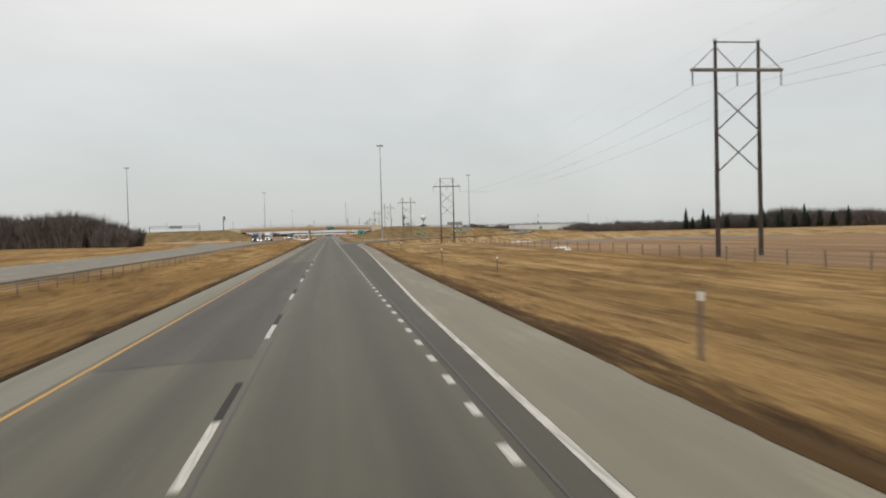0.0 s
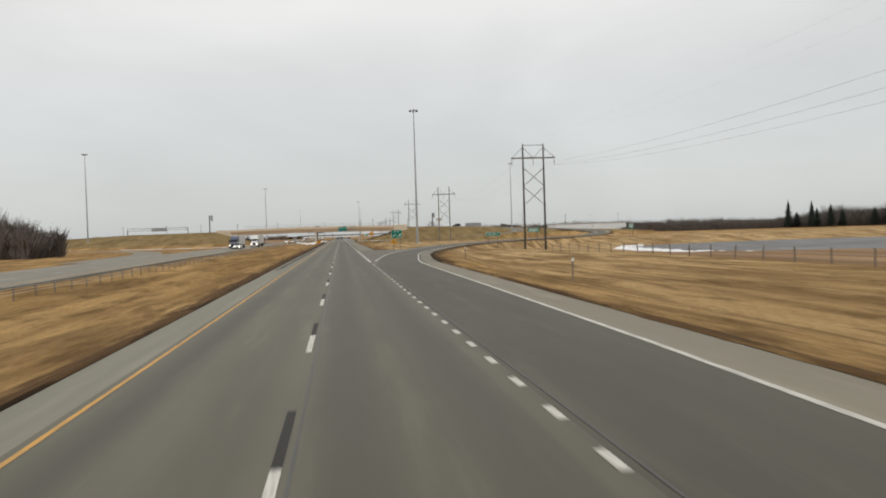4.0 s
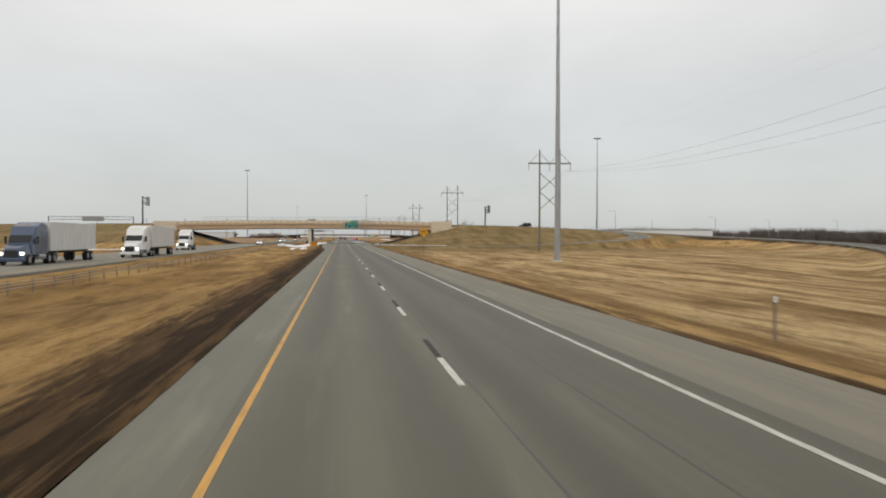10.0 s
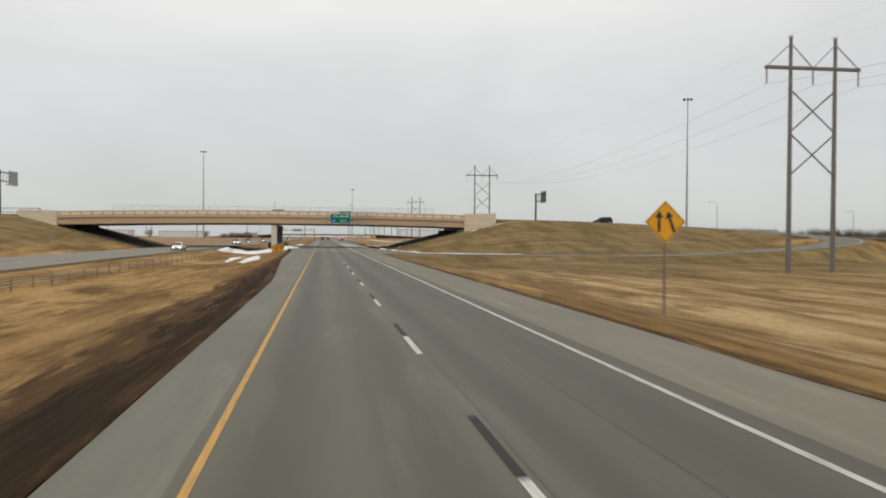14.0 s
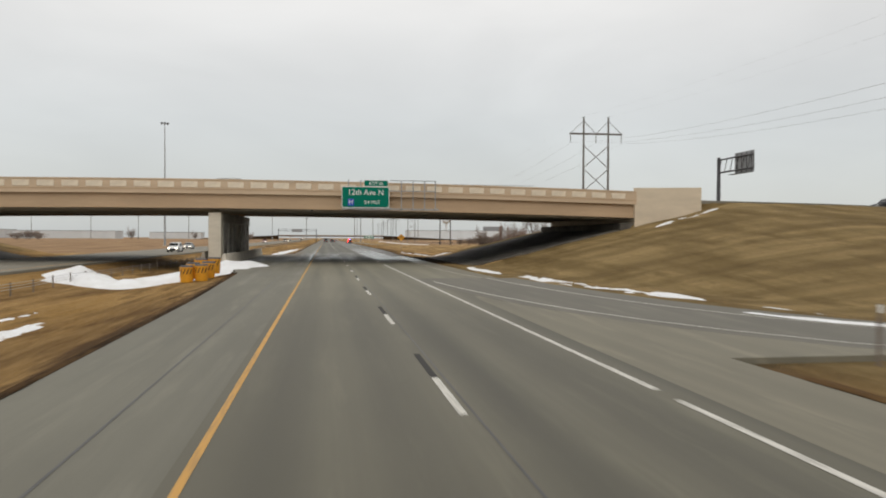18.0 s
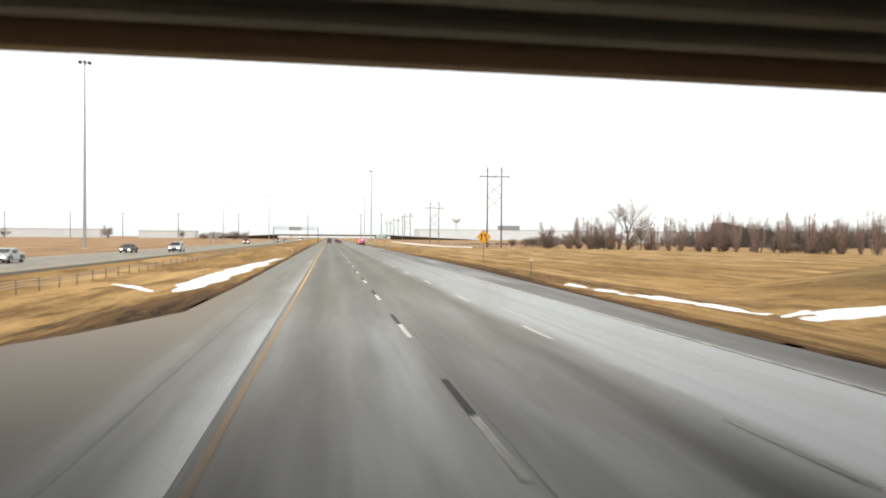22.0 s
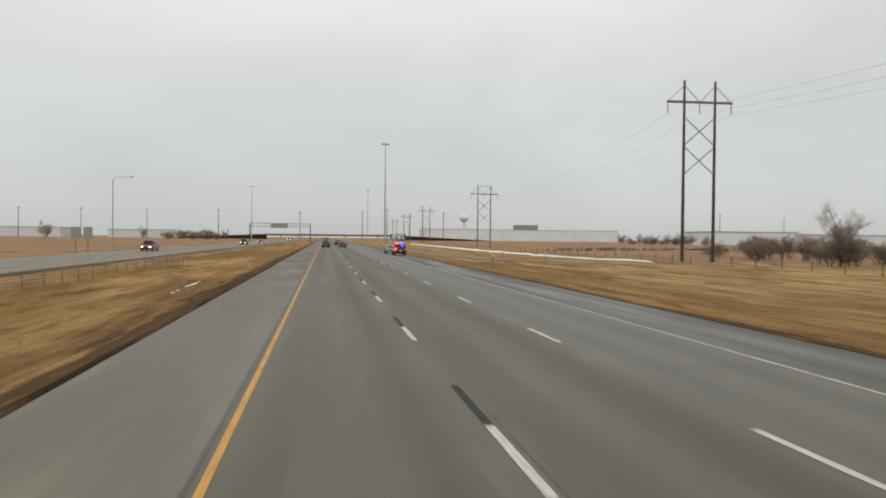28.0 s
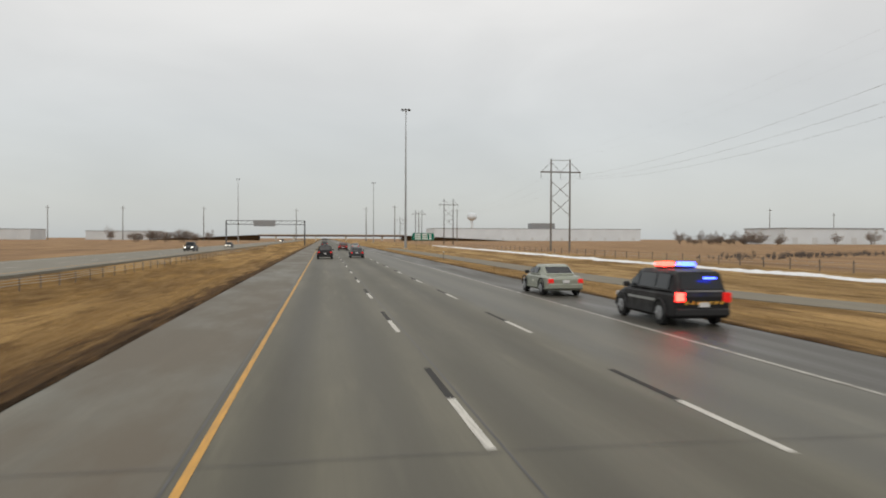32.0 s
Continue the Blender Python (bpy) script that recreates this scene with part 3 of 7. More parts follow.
def embankment(x, y):
    c = crossroad_level(x) + 0.6
    run_r, run_l = 60.0, 88.0
    dy = np.where(y < BR_Y0, BR_Y0 - y, np.maximum(0, y - BR_Y1))
    runy = np.where(y < BR_Y0, np.where(x > 0, run_r, run_l), 46.0) * np.clip(c / 7.9, 0.15, 1)
    dxr = np.interp(x, (-60, 13, 32.2, 37.5, 44.5), (3.5, 1.0, 0.40, 0.235, 0.0))
    dxl = np.maximum(0, x + 71.0) / 29.0
    dx = np.where(x > -14.5, dxr, dxl)
    top = (y > BR_Y0 + 0.3) & (y < BR_Y1 - 0.3) & ((x > ABUT_R + 0.6) | (x < ABUT_L - 0.8))
    dx = np.where(top, 0, dx)
    d = np.sqrt(dx ** 2 + (dy / np.maximum(runy, 1)) ** 2)
    return np.where(top, c - 0.75, c * np.clip(1 - d, 0, 1) - 0.75)


def ground_level(x, y):
    x, y = np.broadcast_arrays(np.asarray(x, float), np.asarray(y, float))
    lp, rp, on = LEFT_PAVED(y), RIGHT_PAVED(y), OPP_NEAR(y)
    deep = np.interp(y, (-50, 60, 470, 520), (0.7, 1.05, 1.05, 0.55))
    dr = x - rp
    right = -0.07 - deep * step(0.3, 9.5, dr) + 0.25 * deep * step(18, 40, dr)
    u = np.clip((lp - x) / np.maximum(lp - on, 0.1), 0, 1)
    median = -0.07 - 0.95 * np.sin(np.pi * np.clip(u, 0, 1)) ** 0.8
    dl = (on - OPP_WIDE) - x
    left = -0.07 - 0.6 * step(0.3, 9, dl) + 0.3 * step(30, 80, dl)
    g = np.where(x > rp, right, np.where(x >= lp, -0.22, np.where(x > on, median, np.where(x >= on - OPP_WIDE, -0.22, left))))
    fade = np.where(x > rp, 1 - step(0, 12, dr), np.where(x < lp, 1 - step(0, 9, lp - x), 1))
    g = g + tilt(x, y) * fade
    e = embankment(x, y)
    inside = (y > BR_Y0 + 1) & (y < BR_Y1 - 1) & (x > ABUT_L + 0.5) & (x < ABUT_R - 0.5)
    e = np.where(inside, np.minimum(e, 4.4), e)
    g = np.where((x > rp + 0.5) | (x < on - OPP_WIDE - 0.5), np.maximum(g, e), g)
    rough = 0.10 * np.sin(x * 0.9 + 1.3 * np.sin(y * 0.11)) * np.sin(y * 0.23 + x * 0.2)
    g = g + np.where((x > rp + 1.5) | (x < on - OPP_WIDE - 1.5) | ((x < lp - 1.5) & (x > on + 1.5)), rough * 0.7, 0)
    basin = (np.abs((x - 140) / 64) ** 3 + np.abs((y - 281) / 54) ** 3) ** (1 / 3)
    g = np.where(x > rp + 8, g - 2.4 * (1 - step(0.95, 1.9, basin)), g)
    for line, zs, half in ((EXIT_C, EXIT_Z, 4.2), (LOOP_C, LOOP_Z, 5.0), (LANE_C, LANE_Z, 2.4), (SIDE_C, SIDE_Z, 4.6), (NOSE_C, NOSE_Z, 2.0)):
        d, lev = near_line(x, y, line, zs)
        w = 1 - step(half - 0.3, half + 5.0, d)
        low = lev + tilt(x, y) - 0.05
        g = np.where((x >= lp) & (x <= rp), g, g * (1 - w) + low * w)
    return g


def gz(x, y):
    return float(ground_level(np.array([x]), np.array([y]))[0])


# ---- the ground ----
def span(a, b, s):
    return list(np.arange(a, b, s))


GX = np.array([-4500, -3000, -2000, -1300, -900, -650, -480, -380, -300, -250, -210] + span(-180, -100, 8) + span(-100, -44, 3) + span(-44, 16, 1.0) + span(16, 60, 2.0) + span(60, 150, 4) + span(150, 260, 10) + [270, 300, 350, 420, 520, 700, 1000, 1500, 2200, 3200, 4500])
GY = np.array([-400, -250, -150, -100] + span(-70, 470, 4.0) + span(470, 562.5, 2.0) + [563.35, 563.9] + span(565, 591, 2.0) + [593, 595.2, 595.65] + span(597.5, 600, 2.0) + span(600, 960, 4.0) + span(960, 1240, 10) + span(1240, 1900, 40) + [1950, 2100, 2300, 2600, 3000, 3500, 4200, 5200])


def build_ground():
    xx, yy = np.meshgrid(GX, GY)
    zz = ground_level(xx, yy)
    nx, ny = len(GX), len(GY)
    verts = np.stack([xx, yy, zz], -1).reshape(-1, 3)
    idx = np.arange(nx * ny).reshape(ny, nx)
    faces = np.stack([idx[:-1, :-1], idx[:-1, 1:], idx[1:, 1:], idx[1:, :-1]], -1).reshape(-1, 4)
    me = bpy.data.meshes.new("ground")
    me.from_pydata(verts.tolist(), [], faces.tolist())
    me.materials.append(M_GROUND)
    me.shade_smooth()
    lp, rp = LEFT_PAVED(yy), RIGHT_PAVED(yy)
    d1, _ = near_line(xx, yy, EXIT_C, EXIT_Z)
    edge_l = np.interp(yy, (0, 120, 220, 300, 420, 560, 700, 780, 1000), (2.3, 2.4, 2.8, 3.6, 3.6, 2.2, 2.0, 3.6, 3.0))
    edge_r = np.interp(yy, (0, 60, 180, 250, 500, 630, 650, 690, 720, 1000), (2.6, 1.6, 1.0, 1.3, 1.0, 2.2, 4.6, 4.6, 1.6, 1.4))
    earth = np.where(xx < -1, (lp - xx) / edge_l, (xx - rp) / edge_r)
    earth = earth + np.interp(yy, (120, 220, 300, 430, 470, 560, 700, 780), (0.16, 0.0, -0.12, -0.12, 0.45, 0.5, 0.4, 0.36)) * (xx < -1) + np.interp(yy, (100, 250, 635, 650, 690, 710), (0.5, 0.34, 0.34, 0.2, 0.2, 0.34)) * (xx >= -1)
    earth = np.clip(np.minimum(earth, np.where(d1 < 12, (d1 - 4.2) / 1.5 + 0.3, 3)), -1, 3)
    gore = np.hypot((xx - 13.5) / 9.0, (yy - 263) / 15.0)
    earth = np.where(xx > 5, np.minimum(earth, 0.62 + 0.55 * gore), earth)
    # dark silt by the inner shoulder past the overpass, and the reedy bank of the ditch beyond the outer one
    silt = np.hypot((xx + 9.4) / 3.4, (yy - 613) / 17.0)
    earth = np.where(xx < -5, np.minimum(earth, 0.25 + 0.75 * silt), earth)
    reeds = np.hypot((xx - 15.2) / 3.6, (yy - 632) / 30.0)
    earth = np.where(xx > 5, np.minimum(earth, 0.78 + 0.45 * reeds), earth)
    field = np.where((xx > 41) & (yy < 260) | (xx > 49) & (yy > 832) | (xx < -45) & (yy > 640), 1.0, 0.0)
    emb = step(0.3, 1.2, embankment(xx, yy)) * step(10, 14, np.abs(xx + 14.5))
    under = (yy > BR_Y0 - 1) & (yy < BR_Y1 + 1) & (np.abs(xx - 1) < 13)
    earth = np.where(under, np.minimum(earth, 0.2), earth)
    emb = np.maximum(emb, step(6, 9, xx) * step(425, 470, yy) * (yy < BR_Y0) * (1 - step(70, 100, xx)))
    mown = step(1.5, 5, xx - rp) * (1 - step(430, 500, yy)) * np.interp(yy, (-80, 90, 230), (0.1, 0.1, 1.0)) + 0.5 * step(660, 700, yy) * step(8, 14, xx - rp)
    for nm, val in (("earth", earth), ("field", field), ("embankment", emb), ("mown", mown)):
        at = me.attributes.new(nm, "FLOAT", "POINT")
        at.data.foreach_set("value", np.ascontiguousarray(val.reshape(-1), dtype=np.float32))
    tagged(new("ground", me), "flat prairie verge of dormant straw-coloured grass with brown earth", "ground", kind="structure")


build_ground()


def ribbon(name, stations, x0, x1, lift, mat, label, category, cols=4, skirt=0.35):
    """A strip of paving along the road between two edges."""
    verts, faces = [], []
    for y in stations:
        a, b = float(x0(y)), float(x1(y))
        row = [a + (b - a) * i / cols for i in range(cols + 1)]
        zs = [float(tilt(x, y)) + lift for x in row]
        verts += [(a, y, zs[0] - skirt)] + list(zip(row, [y] * len(row), zs)) + [(b, y, zs[-1] - skirt)]
    w = cols + 3
    for j in range(len(stations) - 1):
        for i in range(w - 1):
            k = j * w + i
            faces.append((k, k + 1, k + w + 1, k + w))
    # close the two ends down to the ground
    for first in (0, (len(stations) - 1) * w):
        row = verts[first + 1:first + w - 1]
        n = len(verts)
        verts += [(x, y, z - skirt) for x, y, z in row]
        faces += [(first + 1 + i, first + 2 + i, n + i + 1, n + i) for i in range(len(row) - 1)]
    ob = raw(name, verts, faces, mat)
    return tagged(ob, label, category, kind="structure")


def const(v):
    return lambda y: v


STN = span(-80, 700, 6.0) + span(700, 1900, 30.0)


def cut(lo, hi, gap=6.0):
    return [lo] + [y for y in STN if lo + 0.5 < y < hi - 0.5] + [hi]


LANES_R = pw(((-80, 3.8), (250, 3.8), (256, 4.25), (490, 4.25), (514, 4.6), (544, 7.55), (1900, 7.55)))
road = ribbon("road", cut(-80, 1900), const(-3.82), LANES_R, 0.0, M_ASPHALT, "worn grey asphalt motorway lanes with streaked wheel tracks", "road")
ribbon("shoulder_left", cut(-80, 1900), LEFT_PAVED, const(-3.82), 0.0, M_SHOULDER_L, "pale grey paved inner shoulder, damp further on", "road shoulder")
ribbon("road_exit_lane", cut(-80, 176), const(3.8), AUX_EDGE, 0.0, M_AUX, "darker asphalt exit lane widening from the carriageway", "road")
ribbon("shoulder_right_concrete", cut(-80, 176), AUX_EDGE, RIGHT_PAVED, 0.0, M_SHOULDER_R, "pale concrete outer shoulder with cracks", "road shoulder")
GORE_R = pw(((176, 3.9), (186, 4.6), (197, 5.5), (210, 6.9), (222, 8.8), (234, 11.2), (247, 12.8)))
ribbon("road_gore", cut(176, 247), const(3.8), GORE_R, 0.0, M_GORE, "grey paved gore between the lanes and the exit ramp", "road")
ribbon("shoulder_right", [247.0] + [y for y in STN if 248 < y < 496] + [497.2], LANES_R, const(6.95), 0.0, M_SHOULDER_R2, "grey gravelly outer shoulder", "road shoulder")
ribbon("shoulder_right_far", cut(592, 1900), LANES_R, RIGHT_PAVED, 0.0, M_SHOULDER_R3, "dark gravelly outer shoulder", "road shoulder")
ribbon("shoulder_right_merge", [497.2, 500.0, 505.0] + cut(510, 592), LANES_R, RIGHT_PAVED, 0.0, M_SHOULDER_R2, "damp grey outer shoulder past the merge", "road shoulder")
ribbon("road_opposite", cut(-80, 1900), lambda y: OPP_NEAR(y) - OPP_WIDE, OPP_NEAR, 0.0, M_OPP, "grey carriageway for oncoming traffic beyond the median", "road")


def path_ribbon(name, line, zs, half, mat, label, lines=True, left=None, right=None):
    """A ramp: paving that follows a bent line."""
    t = np.gradient(line, axis=0)
    t /= np.linalg.norm(t, axis=1)[:, None]
    nrm = np.stack([t[:, 1], -t[:, 0]], 1)
    lft, rgt = (left or half), (right or half)
    verts, faces = [], []
    for p, q, z in zip(line, nrm, zs):
        offs = (-lft, -half * 0.5, 0, half * 0.5, rgt)
        zt = [z + float(tilt(p[0] + q[0] * o, p[1])) for o in offs]
        pts = [(p[0] + q[0] * o, p[1] + q[1] * o, zz) for o, zz in zip(offs, zt)]
        verts += [(pts[0][0], pts[0][1], pts[0][2] - 0.5)] + pts + [(pts[-1][0], pts[-1][1], pts[-1][2] - 0.5)]
    w = 7
    for j in range(len(line) - 1):
        for i in range(w - 1):
            k = j * w + i
            faces.append((k, k + 1, k + w + 1, k + w))
    ob = raw(name, verts, faces, mat)
    return tagged(ob, label, "road", kind="structure"), nrm


def path_line(name, line, nrm, zs, off, width, mat, parent, lo=0, hi=None):
    verts, faces = [], []
    for p, q, z in list(zip(line, nrm, zs))[lo:hi]:
        for o in (off - width / 2, off + width / 2):
            x, y = p[0] + q[0] * o, p[1] + q[1] * o
            verts.append((x, y, z + float(tilt(x, y)) + 0.010))
    for j in range(len(verts) // 2 - 1):
        faces.append((2 * j, 2 * j + 1, 2 * j + 3, 2 * j + 2))
    return raw(name, verts, faces, mat, parent)


ex, ex_n = path_ribbon("road_exit_ramp", EXIT_C, EXIT_Z, 2.5, M_RAMP, "dark asphalt exit ramp curving away through the grass", left=2.5, right=2.5)
path_ribbon("shoulder_exit_ramp_inner", EXIT_C[3:], EXIT_Z[3:] - 0.016, 2.0, M_GORE, "stained grey inner shoulder of the exit ramp", left=4.2, right=0.5)
path_ribbon("shoulder_exit_ramp_outer", EXIT_C, EXIT_Z - 0.012, 2.0, M_SHOULDER_R2, "pale outer shoulder of the exit ramp", left=0.5, right=3.7)
path_line("edge_line", EXIT_C, ex_n, EXIT_Z, -2.2, 0.2, M_WHITE, ex, 3)
path_line("edge_line", EXIT_C, ex_n, EXIT_Z, 2.2, 0.14, M_WHITE, ex)
lo_, lo_n = path_ribbon("road_loop_ramp", LOOP_C[6:], LOOP_Z[6:], 2.4, M_LOOP, "grey asphalt loop ramp that joins the carriageway", left=4.2, right=2.9)
path_line("edge_line", LOOP_C[6:], lo_n, LOOP_Z[6:], -2.2, 0.13, M_WHITE, lo_)
path_line("edge_line", LOOP_C[6:], lo_n, LOOP_Z[6:], 2.1, 0.13, M_WHITE, lo_, 1)
sd_, sd_n = path_ribbon("road_side_ramp", SIDE_C, SIDE_Z, 3.2, M_OPP, "pale curved ramp joining the oncoming carriageway")
path_line("edge_line", SIDE_C, sd_n, SIDE_Z, 2.7, 0.14, M_WHITE, sd_)
ln_, _ = path_ribbon("road_service_lane", LANE_C, LANE_Z, 2.1, M_LANE, "narrow grey service lane beyond the verge")


# ---- markings ----
def strip(name, y0, y1, x0, x1, mat, parent, lift=0.006, gap=8.0):
    """A painted line along the road; x0 and x1 are numbers or edges."""
    f0 = x0 if callable(x0) else const(x0)
    f1 = x1 if callable(x1) else const(x1)
    ys = list(np.arange(y0, y1, gap)) + [y1]
    verts, faces = [], []
    for y in ys:
        for x in (float(f0(y)), float(f1(y))):
            verts.append((x, y, float(tilt(x, y)) + lift))
    for j in range(len(ys) - 1):
        faces.append((2 * j, 2 * j + 1, 2 * j + 3, 2 * j + 2))
    return raw(name, verts, faces, mat, parent)


def off(f, d):
    return lambda y: f(y) + d


strip("yellow_edge_line", -80, 1800, -3.66, -3.55, M_YELLOW, road)
strip("white_edge_line", 186, 493.1, 3.64, 3.78, M_WHITE, road)
strip("white_edge_line", 494.0, 522, 3.65, 3.80, M_WHITE, road)
strip("white_edge_line", -80, 176, off(AUX_EDGE, -0.16), off(AUX_EDGE, -0.02), M_WHITE, road, 0.007, 4.0)
strip("white_edge_line", 184, 247, 3.58, 3.80, M_WHITE, road, 0.008)
strip("gore_line", 522, 557.2, 3.60, 3.80, M_WHITE, road, 0.007)
strip("white_edge_line", 532, 1800, pw(((532, 8.35), (538, 7.75), (548, 7.36), (1800, 7.36))), pw(((532, 8.47), (538, 7.87), (548, 7.48), (1800, 7.48))), worn_paint("faded_edge_paint", (0.56, 0.54, 0.49), (0.14, 0.126, 0.105), 0.95), road, 0.0065, 3.0)
strip("white_edge_line", -80, 1800, off(OPP_NEAR, -11.2), off(OPP_NEAR, -11.05), M_WHITE, road, 0.006, 20)
strip("yellow_edge_line", -80, 1800, off(OPP_NEAR, -1.5), off(OPP_NEAR, -1.35), M_YELLOW, road, 0.006, 20)
strip("sealed_joint", 262, 470, 1.93, 1.96, M_SEAL, road, 0.004)
strip("sealed_joint", -80, 1000, 0.16, 0.20, M_SEAL, road, 0.004)
strip("sealed_joint", 440, 640, -5.15, -5.10, M_SEAL, road, 0.004)
strip("sealed_joint", 560, 1000, -3.79, -3.745, M_SEAL, road, 0.004)
strip("sealed_joint", -80, 247, 3.92, 3.96, M_SEAL, road, 0.009)


def flat_mesh(name, w, l, mat):
    me = bpy.data.meshes.new(name)
    me.from_pydata([(-w / 2, 0, 0), (w / 2, 0, 0), (w / 2, l, 0), (-w / 2, l, 0)], [], [(0, 1, 2, 3)])
    me.materials.append(mat)
    return me


DASH_FAR, DASH_CYCLE, DASH_LONG = 7.96, 12.192, 3.1
dash_me, dark_me, dot_me = flat_mesh("lane_dash", 0.14, DASH_LONG, M_WHITE), flat_mesh("contrast_dash", 0.14, 3.0, M_BLACK), flat_mesh("dotted_dash", 0.14, 0.8, M_WHITE)


def lay(name, me, x, y, lift=0.006):
    s = float(tilt(x + 0.5, y) - tilt(x - 0.5, y))
    shared(name, me, road, pose(x, y, float(tilt(x, y)) + lift, 0, -math.degrees(math.atan(s)), 0))


for k in range(-6, 84):
    y = DASH_FAR + DASH_CYCLE * k
    lay("lane_dash", dash_me, 0, y - DASH_LONG)
    lay("contrast_dash", dark_me, 0, y + 0.02, 0.005)
for k in range(45, 84):
    y = DASH_FAR + DASH_CYCLE * k
    lay("lane_dash", dash_me, 3.71, y - 0.65 - DASH_LONG)
    if k > 64:
        lay("contrast_dash", dark_me, 3.71, y - 0.63, 0.005)
for k in range(-28, 79):
    lay("dotted_dash", dot_me, 3.71, -0.037 + 2.282 * k)
for k in range(-6, 84):
    y = 4 + DASH_CYCLE * k
    lay("lane_dash", dash_me, float(OPP_NEAR(y)) - 5.1, y)


groove = link_mesh("rumble_groove", box(bmesh.new(), -0.26, 0.26, -0.07, 0.07, -0.02, 0.004), plain("groove_asphalt", (0.085, 0.08, 0.068), 0.85))
for k in range(230):
    y = 176 + 0.42 * k
    shared("rumble_groove", groove, bpy.data.objects["shoulder_left"], pose(-4.6, y, float(tilt(-4.6, y))))


def crack(y, x0, x1, seed, wide=0.014):
    """A sealed crack that wanders across the pavement."""
    rnd = random.Random(seed)
    n = max(5, int(abs(x1 - x0) / 0.25))
    pts, dy = [], 0.0
    for i in range(n + 1):
        x = x0 + (x1 - x0) * i / n
        dy += rnd.uniform(-0.035, 0.035)
        pts.append((x, y + dy))
    verts, faces = [], []
    for x, yy in pts:
        w = wide * rnd.uniform(0.6, 1.5)
        verts += [(x, yy - w, float(tilt(x, yy)) + 0.0045), (x, yy + w, float(tilt(x, yy)) + 0.0045)]
    for j in range(n):
        faces.append((2 * j, 2 * j + 2, 2 * j + 3, 2 * j + 1))
    raw("sealed_crack", verts, faces, M_SEAL, road)


for i, (y, x0, x1) in enumerate(((833.6, -6.8, 10.3), (618, -6.9, -3.9), (625.5, -6.5, -3.9), (636, -6.9, -4.4), (655, -6.8, -3.9), (671, -6.8, -4.2), (702, -6.8, -3.9), (731, -6.7, -3.9), (768, -6.8, -4.0), (806, -6.8, -3.9), (640, 3.9, 7.3), (662, 5.0, 9.8), (744, 3.9, 7.4), (530, -7.6, -4.0), (545, -8.0, -4.4), (13.8, -3.7, 0.2), (29, 4.6, 6.6), (48, 5.5, 7.0), (71, 6.2, 7.4), (98, 7.0, 8.1), (342, 0.4, 3.4), (415, -3.4, -0.2), (470, 0.3, 3.2), (508, -3.3, 3.3))):
    crack(y, x0, x1, i)
strip("asphalt_patch", 13.9, 74, -3.5, -0.05, paving("patched_asphalt", (0.104, 0.093, 0.077), (0.075, 0.067, 0.056), (0.12, 0.107, 0.089), None, 0.3, (0.75, 0.3), None, 0.4), road, 0.003)


